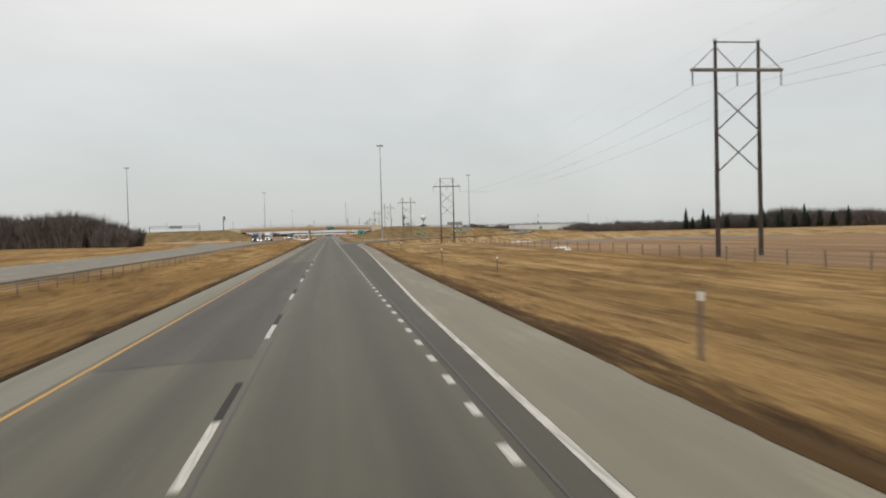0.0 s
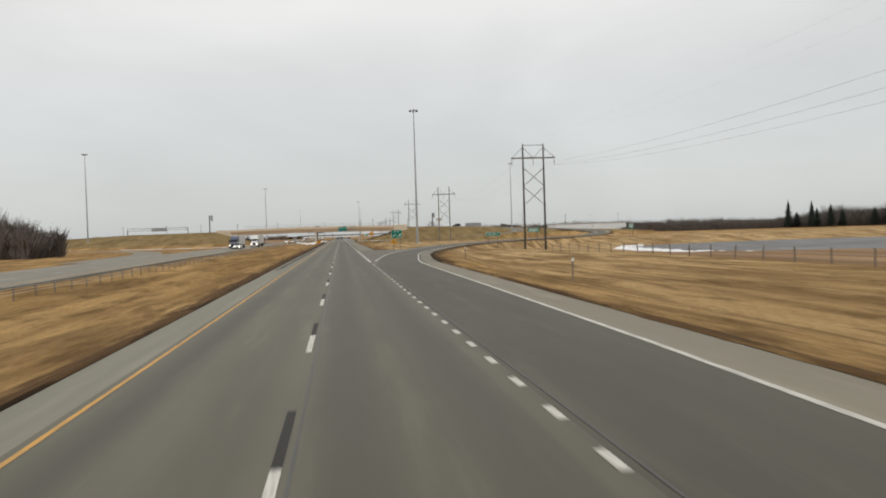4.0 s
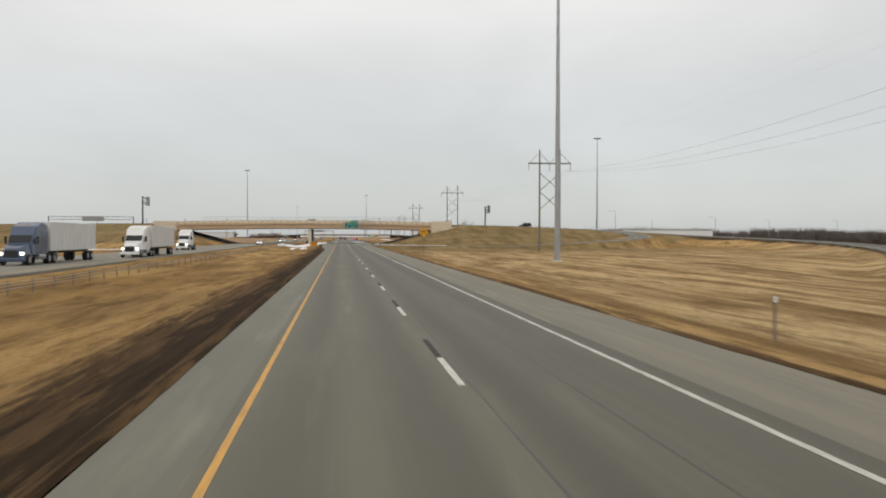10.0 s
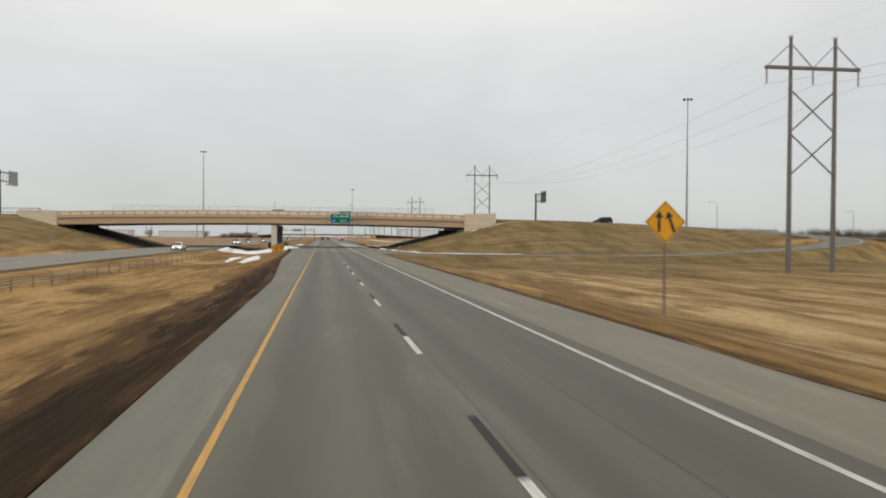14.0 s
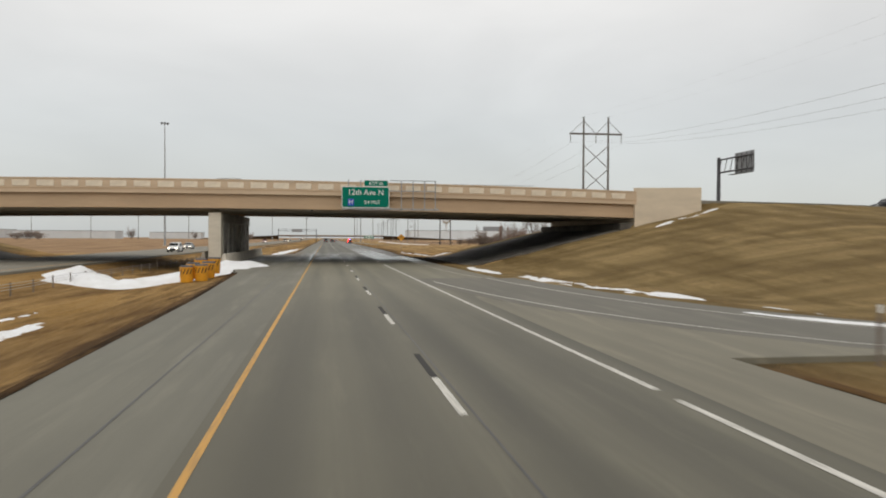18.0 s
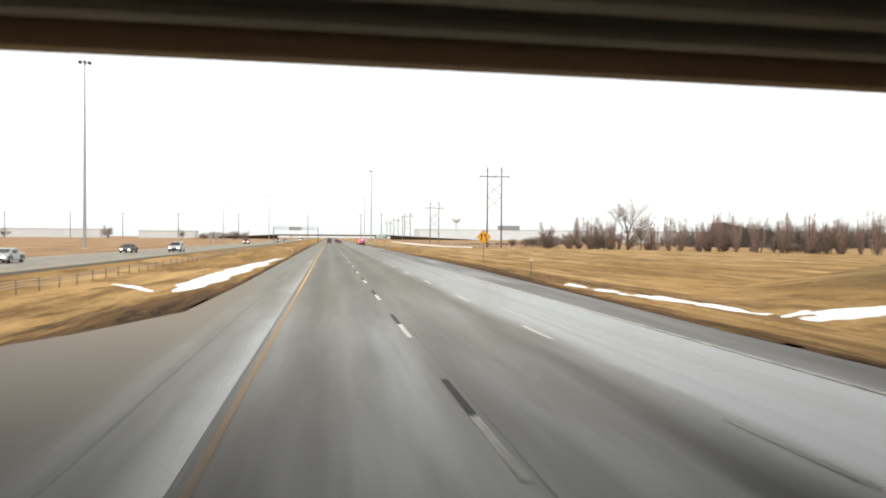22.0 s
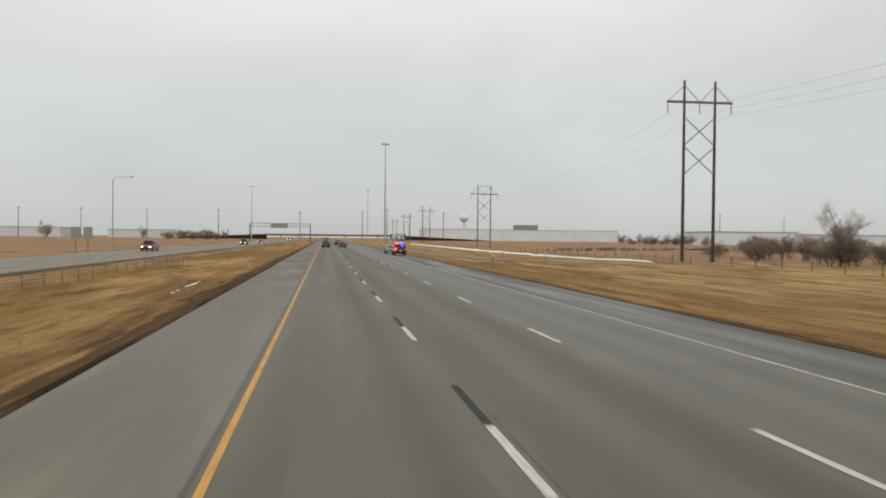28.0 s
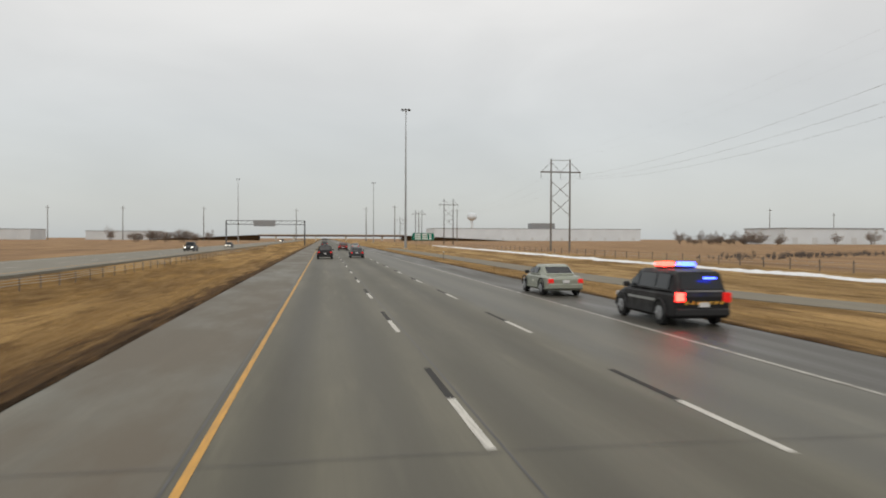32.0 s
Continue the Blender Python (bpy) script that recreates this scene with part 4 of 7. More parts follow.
# ---- the overpass ----
def build_bridge():
    """Two-span overpass: girders, deck, fascia, panelled parapets, median pier, abutments and wing walls."""
    br = empty("overpass_bridge", "tan concrete two-span overpass with cream parapet panels", "bridge", pose(0, BR_Y0, 0))
    dpt = BR_Y1 - BR_Y0
    xl, xr = ABUT_L, ABUT_R - 0.4

    def lev(x):
        return 5.32 - 0.00028 * (x + 14.5) ** 2

    RISE = 0.015
    n = 24
    xs = [xl + (xr - xl) * i / n for i in range(n + 1)]

    def bent(name, y0, y1, lo, hi, mat, parent, label=""):
        bm = bmesh.new()
        prev = None
        for x in xs:
            z = lev(x)
            ring = [bm.verts.new(c) for c in ((x, y0, z + lo + y0 * RISE), (x, y1, z + lo + y1 * RISE), (x, y1, z + hi + y1 * RISE), (x, y0, z + hi + y0 * RISE))]
            if prev:
                for i in range(4):
                    bm.faces.new((prev[i], prev[(i + 1) % 4], ring[(i + 1) % 4], ring[i]))
            else:
                bm.faces.new(ring[::-1])
            prev = ring
        bm.faces.new(prev)
        bmesh.ops.recalc_face_normals(bm, faces=bm.faces[:])
        return part(name, bm, mat, parent, label)

    bent("deck", 0.1, dpt - 0.1, 1.85, 2.12, M_GREYCON, br)
    bent("fascia_girder", 0.35, 0.75, 0.45, 1.85, M_TAN, br, "tan painted outer girder")
    bent("fascia_girder", dpt - 0.75, dpt - 0.35, 0.0, 1.85, M_TAN, br, "tan painted outer girder")
    for y0, z0 in ((0.30, 0.45), (dpt - 0.80, 0.0)):
        bent("girder_flange", y0, y0 + 0.5, z0 - 0.10, z0, M_TAN, br)
    k = 17
    for i in range(k):
        y = 1.9 + (dpt - 3.8) * i / (k - 1)
        g = bent("girder", y - 0.12, y + 0.12, 0.28, 1.85, M_GIRDER, br, "dark inner girder")
        bent("girder_flange", y - 0.26, y + 0.26, 0.15, 0.28, M_GIRDER, g)
    bent("deck_edge", -0.02, 0.5, 1.86, 2.32, M_PARAPET, br)
    bent("drip_strip", -0.06, 0.3, 2.26, 2.34, M_TAN, br)
    for side, y0 in ((0, -0.02), (1, dpt - 0.38)):
        par = bent("parapet", y0, y0 + 0.40, 2.32, 3.25, M_PARAPET, br, "tan parapet with recessed cream panels")
        bent("parapet_cap", y0 - 0.05, y0 + 0.45, 3.25, 3.37, M_PARAPET, par)
        me = None
        step_x = 2.32
        cnt = int((xr - xl - 1.2) / step_x)
        for j in range(cnt):
            x = xl + 1.14 + step_x * j
            if me is None:
                bm = bmesh.new()
                box(bm, 0, 1.62, -0.03, 0.03, 0, 0.62, 0.025)
                me = link_mesh("parapet_panel", bm, M_PANEL)
            yy = y0 - 0.025 if side == 0 else y0 + 0.425
            shared("parapet_panel", me, par, pose(x, yy, lev(x + 1) + 2.47 + yy * RISE, 0, math.degrees(0.00056 * (x + 15.5)), 0))
    # footway fence on the far parapet
    fence = part("footway_fence", box(bmesh.new(), xl + 4, xr - 3, dpt - 0.20, dpt - 0.16, 10.75, 10.82), M_STEEL, br, "steel footway fence on the far parapet")
    bm = bmesh.new()
    box(bm, 0, 0.06, -0.03, 0.03, 0, 2.0)
    pm = link_mesh("fence_post", bm, M_STEEL)
    for j in range(36):
        x = xl + 4 + (xr - xl - 7.1) * j / 35
        shared("fence_post", pm, fence, pose(x, dpt - 0.18, lev(x) + 3.3 + dpt * RISE))
    for z in (9.3, 9.8, 10.3):
        part("fence_rail", box(bmesh.new(), xl + 4, xr - 3, dpt - 0.195, dpt - 0.165, z, z + 0.05), M_STEEL, fence)
    # pier: solid end columns, wall with openings, cap
    px0, px1, top = -14.2, -12.9, 5.25
    pier = part("pier", box(bmesh.new(), px0, px1, 0.8, 2.4, -0.5, top, 0.05), M_CONCRETE, br, "pale concrete median pier with a row of openings")
    for k in range(7):
        y0 = 5.6 + 4.3 * k
        part("pier_column", box(bmesh.new(), px0 + 0.35, px1 - 0.2, y0 - 0.7, y0 + (1.8 if k < 6 else 1.0), -0.5, 4.5, 0.04), M_PIER, pier, "column coloured dark for the shade under the deck")
    part("pier_cap", box(bmesh.new(), px0 + 0.25, px1 - 0.1, 2.4, 17.0, 4.3, top + 0.05, 0.04), M_PIER, pier)
    part("pier_cap", box(bmesh.new(), px0 + 0.25, px1 - 0.1, 17.0, 32.4, 4.3, top + 0.22, 0.04), M_PIER, pier)
    part("pier_wall", box(bmesh.new(), px0 + 0.3, px1 - 0.15, 2.4, 32.4, -0.5, 0.75, 0.04), M_CONCRETE, pier)
    # crash walls on both sides of the pier
    for x, turn, y, lo, hi in ((-11.95, 0, 0, -6.0, 36.0), (-15.15, 180, 36.0, 0.0, 31.0)):
        bm = bmesh.new()
        prism(bm, [(0, -0.3), (0.62, -0.3), (0.40, 0.5), (0.32, 1.02), (0.08, 1.02), (0, 0.5)], lo, hi)
        wall = part("crash_wall", bm, M_CONCRETE, br, "low pale concrete crash wall beside the pier")
        wall.matrix_basis = pose(x, y, 0, 0, 0, turn)
    # abutments with backwalls and wing walls
    for x0, sgn in ((ABUT_R - 0.6, 1), (ABUT_L + 0.2, -1)):
        bm = bmesh.new()
        xa, xb = (x0, x0 + 1.6) if sgn > 0 else (x0 - 1.6, x0)
        box(bm, xa, xb, 0.3, dpt - 0.3, 2.6, 7.3, 0.04)
        ab = part("abutment", bm, M_CONCRETE, br, "pale concrete abutment")
        seat = (x0 - 1.6, x0) if sgn > 0 else (x0, x0 + 1.6)
        # the seat takes the slope's dark colour to stand for shade below the deck
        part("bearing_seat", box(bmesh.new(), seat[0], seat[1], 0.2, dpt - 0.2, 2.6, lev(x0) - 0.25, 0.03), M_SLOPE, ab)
        for y in (0.0, dpt - 0.45):
            bm = bmesh.new()
            if sgn > 0:
                prism(bm, [(ABUT_R - 0.6, 3.9), (ABUT_R + 7.4, 5.4), (ABUT_R + 7.4, 8.6), (ABUT_R - 0.6, 8.45)], y, y + 0.45)
            else:
                prism(bm, [(ABUT_L + 0.2, 3.9), (ABUT_L - 8.0, 5.4), (ABUT_L - 8.0, 8.3), (ABUT_L + 0.2, 8.2)], y, y + 0.45)
            part("wing_wall", bm, M_WING, ab, "cream tapering wing wall")
    # drain under the deck
    part("drain_pipe", rod(bmesh.new(), (-3.5, 0.45, 5.45), (-3.5, 0.45, 5.8), 0.1, 0.1), M_GREY, br)
    return br


build_bridge()


def slope_paving():
    """Concrete panels on the slopes under the spans."""
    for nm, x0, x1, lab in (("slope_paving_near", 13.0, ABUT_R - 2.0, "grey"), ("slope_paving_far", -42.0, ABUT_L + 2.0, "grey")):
        top = tagged(new(nm), "stained concrete slope paving, coloured dark for the shade under the overpass", "slope paving", kind="structure")
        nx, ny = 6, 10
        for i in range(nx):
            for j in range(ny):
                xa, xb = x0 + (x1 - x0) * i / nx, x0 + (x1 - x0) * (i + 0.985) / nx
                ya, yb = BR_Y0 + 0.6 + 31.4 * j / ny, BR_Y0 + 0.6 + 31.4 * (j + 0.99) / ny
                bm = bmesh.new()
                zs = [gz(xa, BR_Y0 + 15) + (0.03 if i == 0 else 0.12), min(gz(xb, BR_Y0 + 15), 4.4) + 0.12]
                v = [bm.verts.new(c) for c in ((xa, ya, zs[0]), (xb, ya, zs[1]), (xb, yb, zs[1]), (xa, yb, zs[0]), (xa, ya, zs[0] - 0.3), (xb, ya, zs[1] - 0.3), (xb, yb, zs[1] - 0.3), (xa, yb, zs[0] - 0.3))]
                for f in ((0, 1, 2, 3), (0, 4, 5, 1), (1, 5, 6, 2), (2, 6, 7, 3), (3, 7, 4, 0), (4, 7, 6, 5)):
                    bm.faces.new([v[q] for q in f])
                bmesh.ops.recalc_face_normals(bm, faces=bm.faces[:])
                # panel colour includes the shade of the overpass
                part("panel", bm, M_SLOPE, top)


slope_paving()


def crossroad():
    """The road over the top, on its embankments."""
    for nm, a, b in (("road_crossing_east", ABUT_R + 1.0, 330), ("road_crossing_west", -400, ABUT_L - 1.0)):
        verts, faces = [], []
        xs = list(np.linspace(a, b, 40))
        for x in xs:
            z = float(crossroad_level(x)) + 0.02
            for y, dz in ((BR_Y0 + 0.6, -0.6), (BR_Y0 + 0.6, 0), (BR_Y1 - 0.6, 0), (BR_Y1 - 0.6, -0.6)):
                verts.append((x, y, z + dz))
        for j in range(len(xs) - 1):
            for i in range(3):
                k = j * 4 + i
                faces.append((k, k + 1, k + 5, k + 4))
        tagged(raw(nm, verts, faces, M_OPP), "grey road on top of the embankment", "road", kind="structure")


crossroad()


# ---- pylons and wires ----
def build_pylon(h, arm_drop, mat, leg=2.5, beam=False):
    """H-frame pylon: two poles, crossarm, hangers, X braces, insulators."""
    p = empty("h_frame_pylon", "tall wooden H-frame power pylon with crossed braces", "power pylon", group="power line pylons")
    za = h - arm_drop
    for sx in (-leg, leg):
        pole = part("pole", rod(bmesh.new(), (sx, 0, -1.2), (sx, 0, h), 0.27, 0.17, 10), mat, p)
        cap = bmesh.new()
        box(cap, sx - 0.22, sx + 0.22, -0.05, 0.05, h - 0.02, h + 0.12)
        rod(cap, (sx - 0.15, 0, h + 0.1), (sx - 0.15, 0, h + 0.32), 0.03)
        rod(cap, (sx + 0.15, 0, h + 0.1), (sx + 0.15, 0, h + 0.32), 0.03)
        part("pole_cap", cap, M_STEEL, pole, "galvanised ground-wire bracket")
    part("crossarm", box(bmesh.new(), -leg - 2.75, leg + 2.75, -0.2, 0.2, za - 0.16, za + 0.16, 0.02), M_POLEGREY, p)
    for a, b in (((-leg, h - 0.6), (-leg - 2.6, za + 0.1)), ((-leg, h - 0.6), (-0.05, za + 0.1)), ((leg, h - 0.6), (0.05, za + 0.1)), ((leg, h - 0.6), (leg + 2.6, za + 0.1))):
        part("hanger", rod(bmesh.new(), (a[0], 0, a[1]), (b[0], 0, b[1]), 0.07, 0.07, 6), M_STEEL, p)
    if beam:
        part("top_beam", rod(bmesh.new(), (-leg, 0, h - 0.12), (leg, 0, h - 0.12), 0.08, 0.08, 6), M_POLEGREY, p)
    z1 = h - arm_drop - 2.3
    for k in range(2):
        for s in (-1, 1):
            part("brace", rod(bmesh.new(), (s * leg, 0.12 * s, z1 - 4.45 * k), (-s * leg, 0.12 * s, z1 - 4.3 - 4.45 * k), 0.08, 0.08, 6), M_POLEGREY, p)
    for x in (-leg - 2.6, 0, leg + 2.6):
        bm = bmesh.new()
        for i in range(9):
            z = za - 0.25 - i * 0.16
            rod(bm, (x, 0, z), (x, 0, z - 0.10), 0.06, 0.125, 8)
        rod(bm, (x, 0, za - 0.1), (x, 0, za - 1.72), 0.03)
        part("insulator", bm, M_INSUL, p)
    return p


PYLONS = [(45.6, -142, 23.6), (45.6, 73.5, 22.4), (46.15, 283.7, 22.75), (47.4, 449.5, 23.25), (49.3, 622.4, 25.95), (53.7, 837.7, 26.8), (57.0, 1011, 22.6), (63.5, 1226, 23.6), (69, 1400, 24.0), (75, 1580, 24.0)]
PYLON_TOPS = []


def build_line():
    for i, (x, y, top) in enumerate(PYLONS):
        base = gz(x, y) - 0.1
        p = build_pylon(top - base, 3.1, M_POLEGREY if i in (3, 4, 6) else M_POLEWOOD, 2.45, i in (0, 1, 2, 6))
        p.matrix_basis = pose(x, y, base, 0, 0, -1.5)
        PYLON_TOPS.append((x, y, top, top - 3.1 - 1.75))
    for i in range(len(PYLONS) - 1):
        a, b = PYLON_TOPS[i], PYLON_TOPS[i + 1]
        sp = empty("power_line", "thin sagging power line conductors between two pylons", "power line", group="power line spans")
        for dx, up, sag, r in ((-5.05, False, 4.2, 0.013), (0, False, 4.2, 0.013), (5.05, False, 4.2, 0.013), (-2.45, True, 2.6, 0.004), (2.45, True, 2.6, 0.004)):
            bm = bmesh.new()
            za, zb = (a[2] + 0.3, b[2] + 0.3) if up else (a[3], b[3])
            pts = []
            for k in range(25):
                u = k / 24
                pts.append((a[0] + dx + (b[0] - a[0]) * u, a[1] + (b[1] - a[1]) * u, za + (zb - za) * u - 4 * sag * u * (1 - u)))
            tube(bm, pts, r, 4)
            part("shield_wire" if up else "conductor", bm, M_WIRE, sp)


build_line()


# ---- high-mast lights ----
def build_mast(h):
    m = empty("high_mast_light", "slender galvanised high-mast light with a ring of lamps", "street light", group="high-mast lights")
    pole = rod(bmesh.new(), (0, 0, 0), (0, 0, h), 0.42, 0.13, 12)
    part("pole", pole, M_STEEL, m, smooth=False)
    part("base_plate", rod(bmesh.new(), (0, 0, -0.3), (0, 0, 0.15), 0.75, 0.75, 16), M_CONCRETE, m, "round concrete footing")
    part("access_door", box(bmesh.new(), -0.14, 0.14, -0.46, -0.40, 0.6, 1.4, 0.01), M_STEEL, m)
    ring = bmesh.new()
    pts = [(1.0 * math.cos(a), 1.0 * math.sin(a), h - 0.3) for a in np.linspace(0, 2 * math.pi, 17)]
    tube(ring, pts, 0.06, 6)
    for a in np.linspace(0, 2 * math.pi, 4)[:-1]:
        rod(ring, (0, 0, h - 0.25), (math.cos(a), math.sin(a), h - 0.3), 0.05)
    rg = part("lamp_ring", ring, M_STEEL, m)
    for a in np.linspace(0, 2 * math.pi, 9)[:-1]:
        bm = bmesh.new()
        c, s = math.cos(a), math.sin(a)
        rod(bm, (c * 1.05, s * 1.05, h - 0.3), (c * 1.55, s * 1.55, h - 0.42), 0.16, 0.30, 8)
        part("luminaire", bm, M_GREY, rg)
    part("head_cap", rod(bmesh.new(), (0, 0, h - 0.5), (0, 0, h + 0.15), 0.35, 0.12, 10), M_STEEL, m)
    return m


MASTS = [(27.37, 373.7, 45.3), (115.0, 611.4, 45.1), (-131.3, 533.6, 46.6), (-62.2, 783.1, 45.8), (24.94, 1079.2, 46.0), (-64, 1400, 46), (36, 1420, 46)]


def masts():
    first = build_mast(46.5)
    for i, (x, y, top) in enumerate(MASTS):
        z = gz(x, y)
        ob = first if i == 0 else copy_thing(first, pose(x, y, z, 0, 0, 20 * i))
        if i == 0:
            first.matrix_basis = pose(x, y, z)


masts()


# ---- median cable barrier ----
def cable_barrier():
    b = empty("cable_barrier", "median cable barrier on slim dark steel posts", "barrier")
    pm = link_mesh("post", box(bmesh.new(), -0.04, 0.04, -0.025, 0.025, -0.3, 0.86, 0.0), M_POST)
    lines = [[], [], []]
    ys = list(np.arange(40, 1080, 3.55))
    for y in ys:
        x = float(BARRIER(y))
        z = gz(x, y)
        shared("post", pm, b, pose(x, y, z, random.uniform(-2, 2), random.uniform(-2, 2), 0))
        for k in range(3):
            lines[k].append((x + 0.045, y, z + 0.42 + 0.17 * k))
    for k in range(3):
        part("cable", tube(bmesh.new(), lines[k], 0.014, 4), M_STEEL, b, "thin galvanised cable")


cable_barrier()


# ---- signs ----
def words(text, size, mat, x, z, y, parent, name="legend", align="CENTER", squash=1.0):
    cu = bpy.data.curves.new(name, "FONT")
    cu.body, cu.size, cu.align_x, cu.align_y, cu.extrude = text, size, align, "CENTER", 0.004
    tmp = new(name, cu)
    me = bpy.data.meshes.new_from_object(tmp)
    bpy.data.objects.remove(tmp)
    bpy.data.curves.remove(cu)
    me.materials.clear()
    me.materials.append(mat)
    ob = new(name, me)
    ob.parent = parent
    ob.matrix_basis = pose(x, y, z, 90, 0, 0) @ Matrix.Diagonal((squash, 1, 1, 1))
    return ob


def rounded(w, h, r, n=4):
    out = []
    for cx, cz, a0 in ((w / 2 - r, h / 2 - r, 0), (-w / 2 + r, h / 2 - r, 90), (-w / 2 + r, -h / 2 + r, 180), (w / 2 - r, -h / 2 + r, 270)):
        for i in range(n + 1):
            a = radians(a0 + 90 * i / n)
            out.append((cx + r * math.cos(a), cz + r * math.sin(a)))
    return out


def plate(name, w, h, r, x, z, y, t, mat, parent, label=""):
    bm = bmesh.new()
    prism(bm, [(x + a, z + b) for a, b in rounded(w, h, r)], y, y + t)
    return part(name, bm, mat, parent, label)


def arrow(bm, pts, w, y0, y1):
    """An arrow of even width with a head, along two points in x and z."""
    a, b = Vector((pts[0][0], 0, pts[0][1])), Vector((pts[1][0], 0, pts[1][1]))
    d = (b - a).normalized()
    s = Vector((-d.z, 0, d.x))
    hb = b - d * w * 2.2
    poly = [a + s * w / 2, hb + s * w / 2, hb + s * w * 1.5, b, hb - s * w * 1.5, hb - s * w / 2, a - s * w / 2]
    prism(bm, [(p.x, p.z) for p in poly], y0, y1)
    return bm


def exit_sign():
    x, y = 12.92, 274.4
    z = gz(x, y)
    s = empty("exit_gore_sign", "green exit 67 sign with a white arrow on two posts", "road sign", pose(x, y, 0))
    for dx in (-0.72, 0.72):
        part("post", box(bmesh.new(), dx - 0.06, dx + 0.06, 0.05, 0.15, z - 0.3, 3.6, 0.01), M_POST, s)
    p = plate("sign_panel", 2.25, 1.8, 0.16, 0, 2.84, 0, 0.05, M_SIGNWHITE, s, "green panel with a white border")
    plate("sign_face", 2.17, 1.72, 0.13, 0, 2.84, -0.006, 0.006, M_GREEN, p)
    words("EXIT", 0.52, M_SIGNWHITE, 0.0, 3.33, -0.012, p)
    words("67", 0.66, M_SIGNWHITE, -0.5, 2.50, -0.012, p)
    part("arrow", arrow(bmesh.new(), ((0.28, 2.17), (0.86, 2.80)), 0.15, -0.014, -0.007), M_SIGNWHITE, p)


exit_sign()


def bridge_sign():
    """The guide sign bolted to the fascia, and the empty bracket frame beside it."""
    y = 562.3
    s = empty("guide_sign", "green guide sign for 12th Ave N bolted to the overpass", "road sign", pose(0, y, 0))
    p = plate("sign_panel", 5.0, 2.25, 0.2, 2.1, 6.95, 0, 0.06, M_SIGNWHITE, s, "large green panel with a white border")
    plate("sign_face", 4.88, 2.13, 0.16, 2.1, 6.95, -0.006, 0.006, M_GREEN, p)
    words("12th Ave N", 0.82, M_SIGNWHITE, 2.12, 7.45, -0.012, p, squash=0.98)
    words("3/4 MILE", 0.52, M_SIGNWHITE, 2.75, 6.42, -0.012, p, squash=0.9)
    h = plate("hospital_plate", 0.66, 0.72, 0.04, 0.55, 6.42, -0.012, 0.005, M_SIGNBLUE, p, "blue hospital plate")
    words("H", 0.66, M_SIGNWHITE, 0.55, 6.42, -0.018, h)
    t = plate("exit_tab", 2.55, 0.68, 0.1, 3.2, 8.43, 0, 0.05, M_SIGNWHITE, s, "green exit number tab")
    plate("tab_face", 2.47, 0.60, 0.08, 3.2, 8.43, -0.006, 0.006, M_GREEN, t)
    words("EXIT 66", 0.5, M_SIGNWHITE, 3.2, 8.43, -0.012, t, squash=0.9)
    fr = part("bracket_frame", box(bmesh.new(), 4.65, 9.6, 0.05, 0.12, 8.72, 8.80), M_STEEL, s, "empty galvanised sign bracket")
    part("bracket_rail", box(bmesh.new(), 4.65, 9.6, 0.05, 0.12, 7.62, 7.70), M_STEEL, fr)
    part("bracket_rail", box(bmesh.new(), -0.4, 9.9, 0.05, 0.12, 5.72, 5.80), M_STEEL, fr)
    for x in (0.3, 1.6, 2.9, 4.2, 5.9, 7.15, 8.4, 9.55):
        part("bracket_post", box(bmesh.new(), x - 0.05, x + 0.05, 0.10, 0.2, 5.7, 8.8), M_STEEL, fr)
        part("bracket_arm", rod(bmesh.new(), (x, 0.15, 5.74), (x, 1.30, 5.72), 0.07), M_POST, fr)
        part("catwalk_arm", rod(bmesh.new(), (x, 0.1, 5.75), (x + 0.25, -0.75, 5.62), 0.035), M_STEEL, fr)
    part("catwalk", box(bmesh.new(), -0.4, 9.9, -0.75, -0.70, 5.58, 5.64), M_STEEL, fr)
    for x in (0.55, 4.5):
        lamp = part("sign_light", box(bmesh.new(), x - 0.28, x + 0.28, -0.95, -0.62, 5.66, 5.80, 0.03), M_STEEL, s, "small floodlight below the panel")
        part("lens", box(bmesh.new(), x - 0.2, x + 0.2, -0.9, -0.68, 5.80, 5.83), M_SIGNBACK, lamp)


bridge_sign()


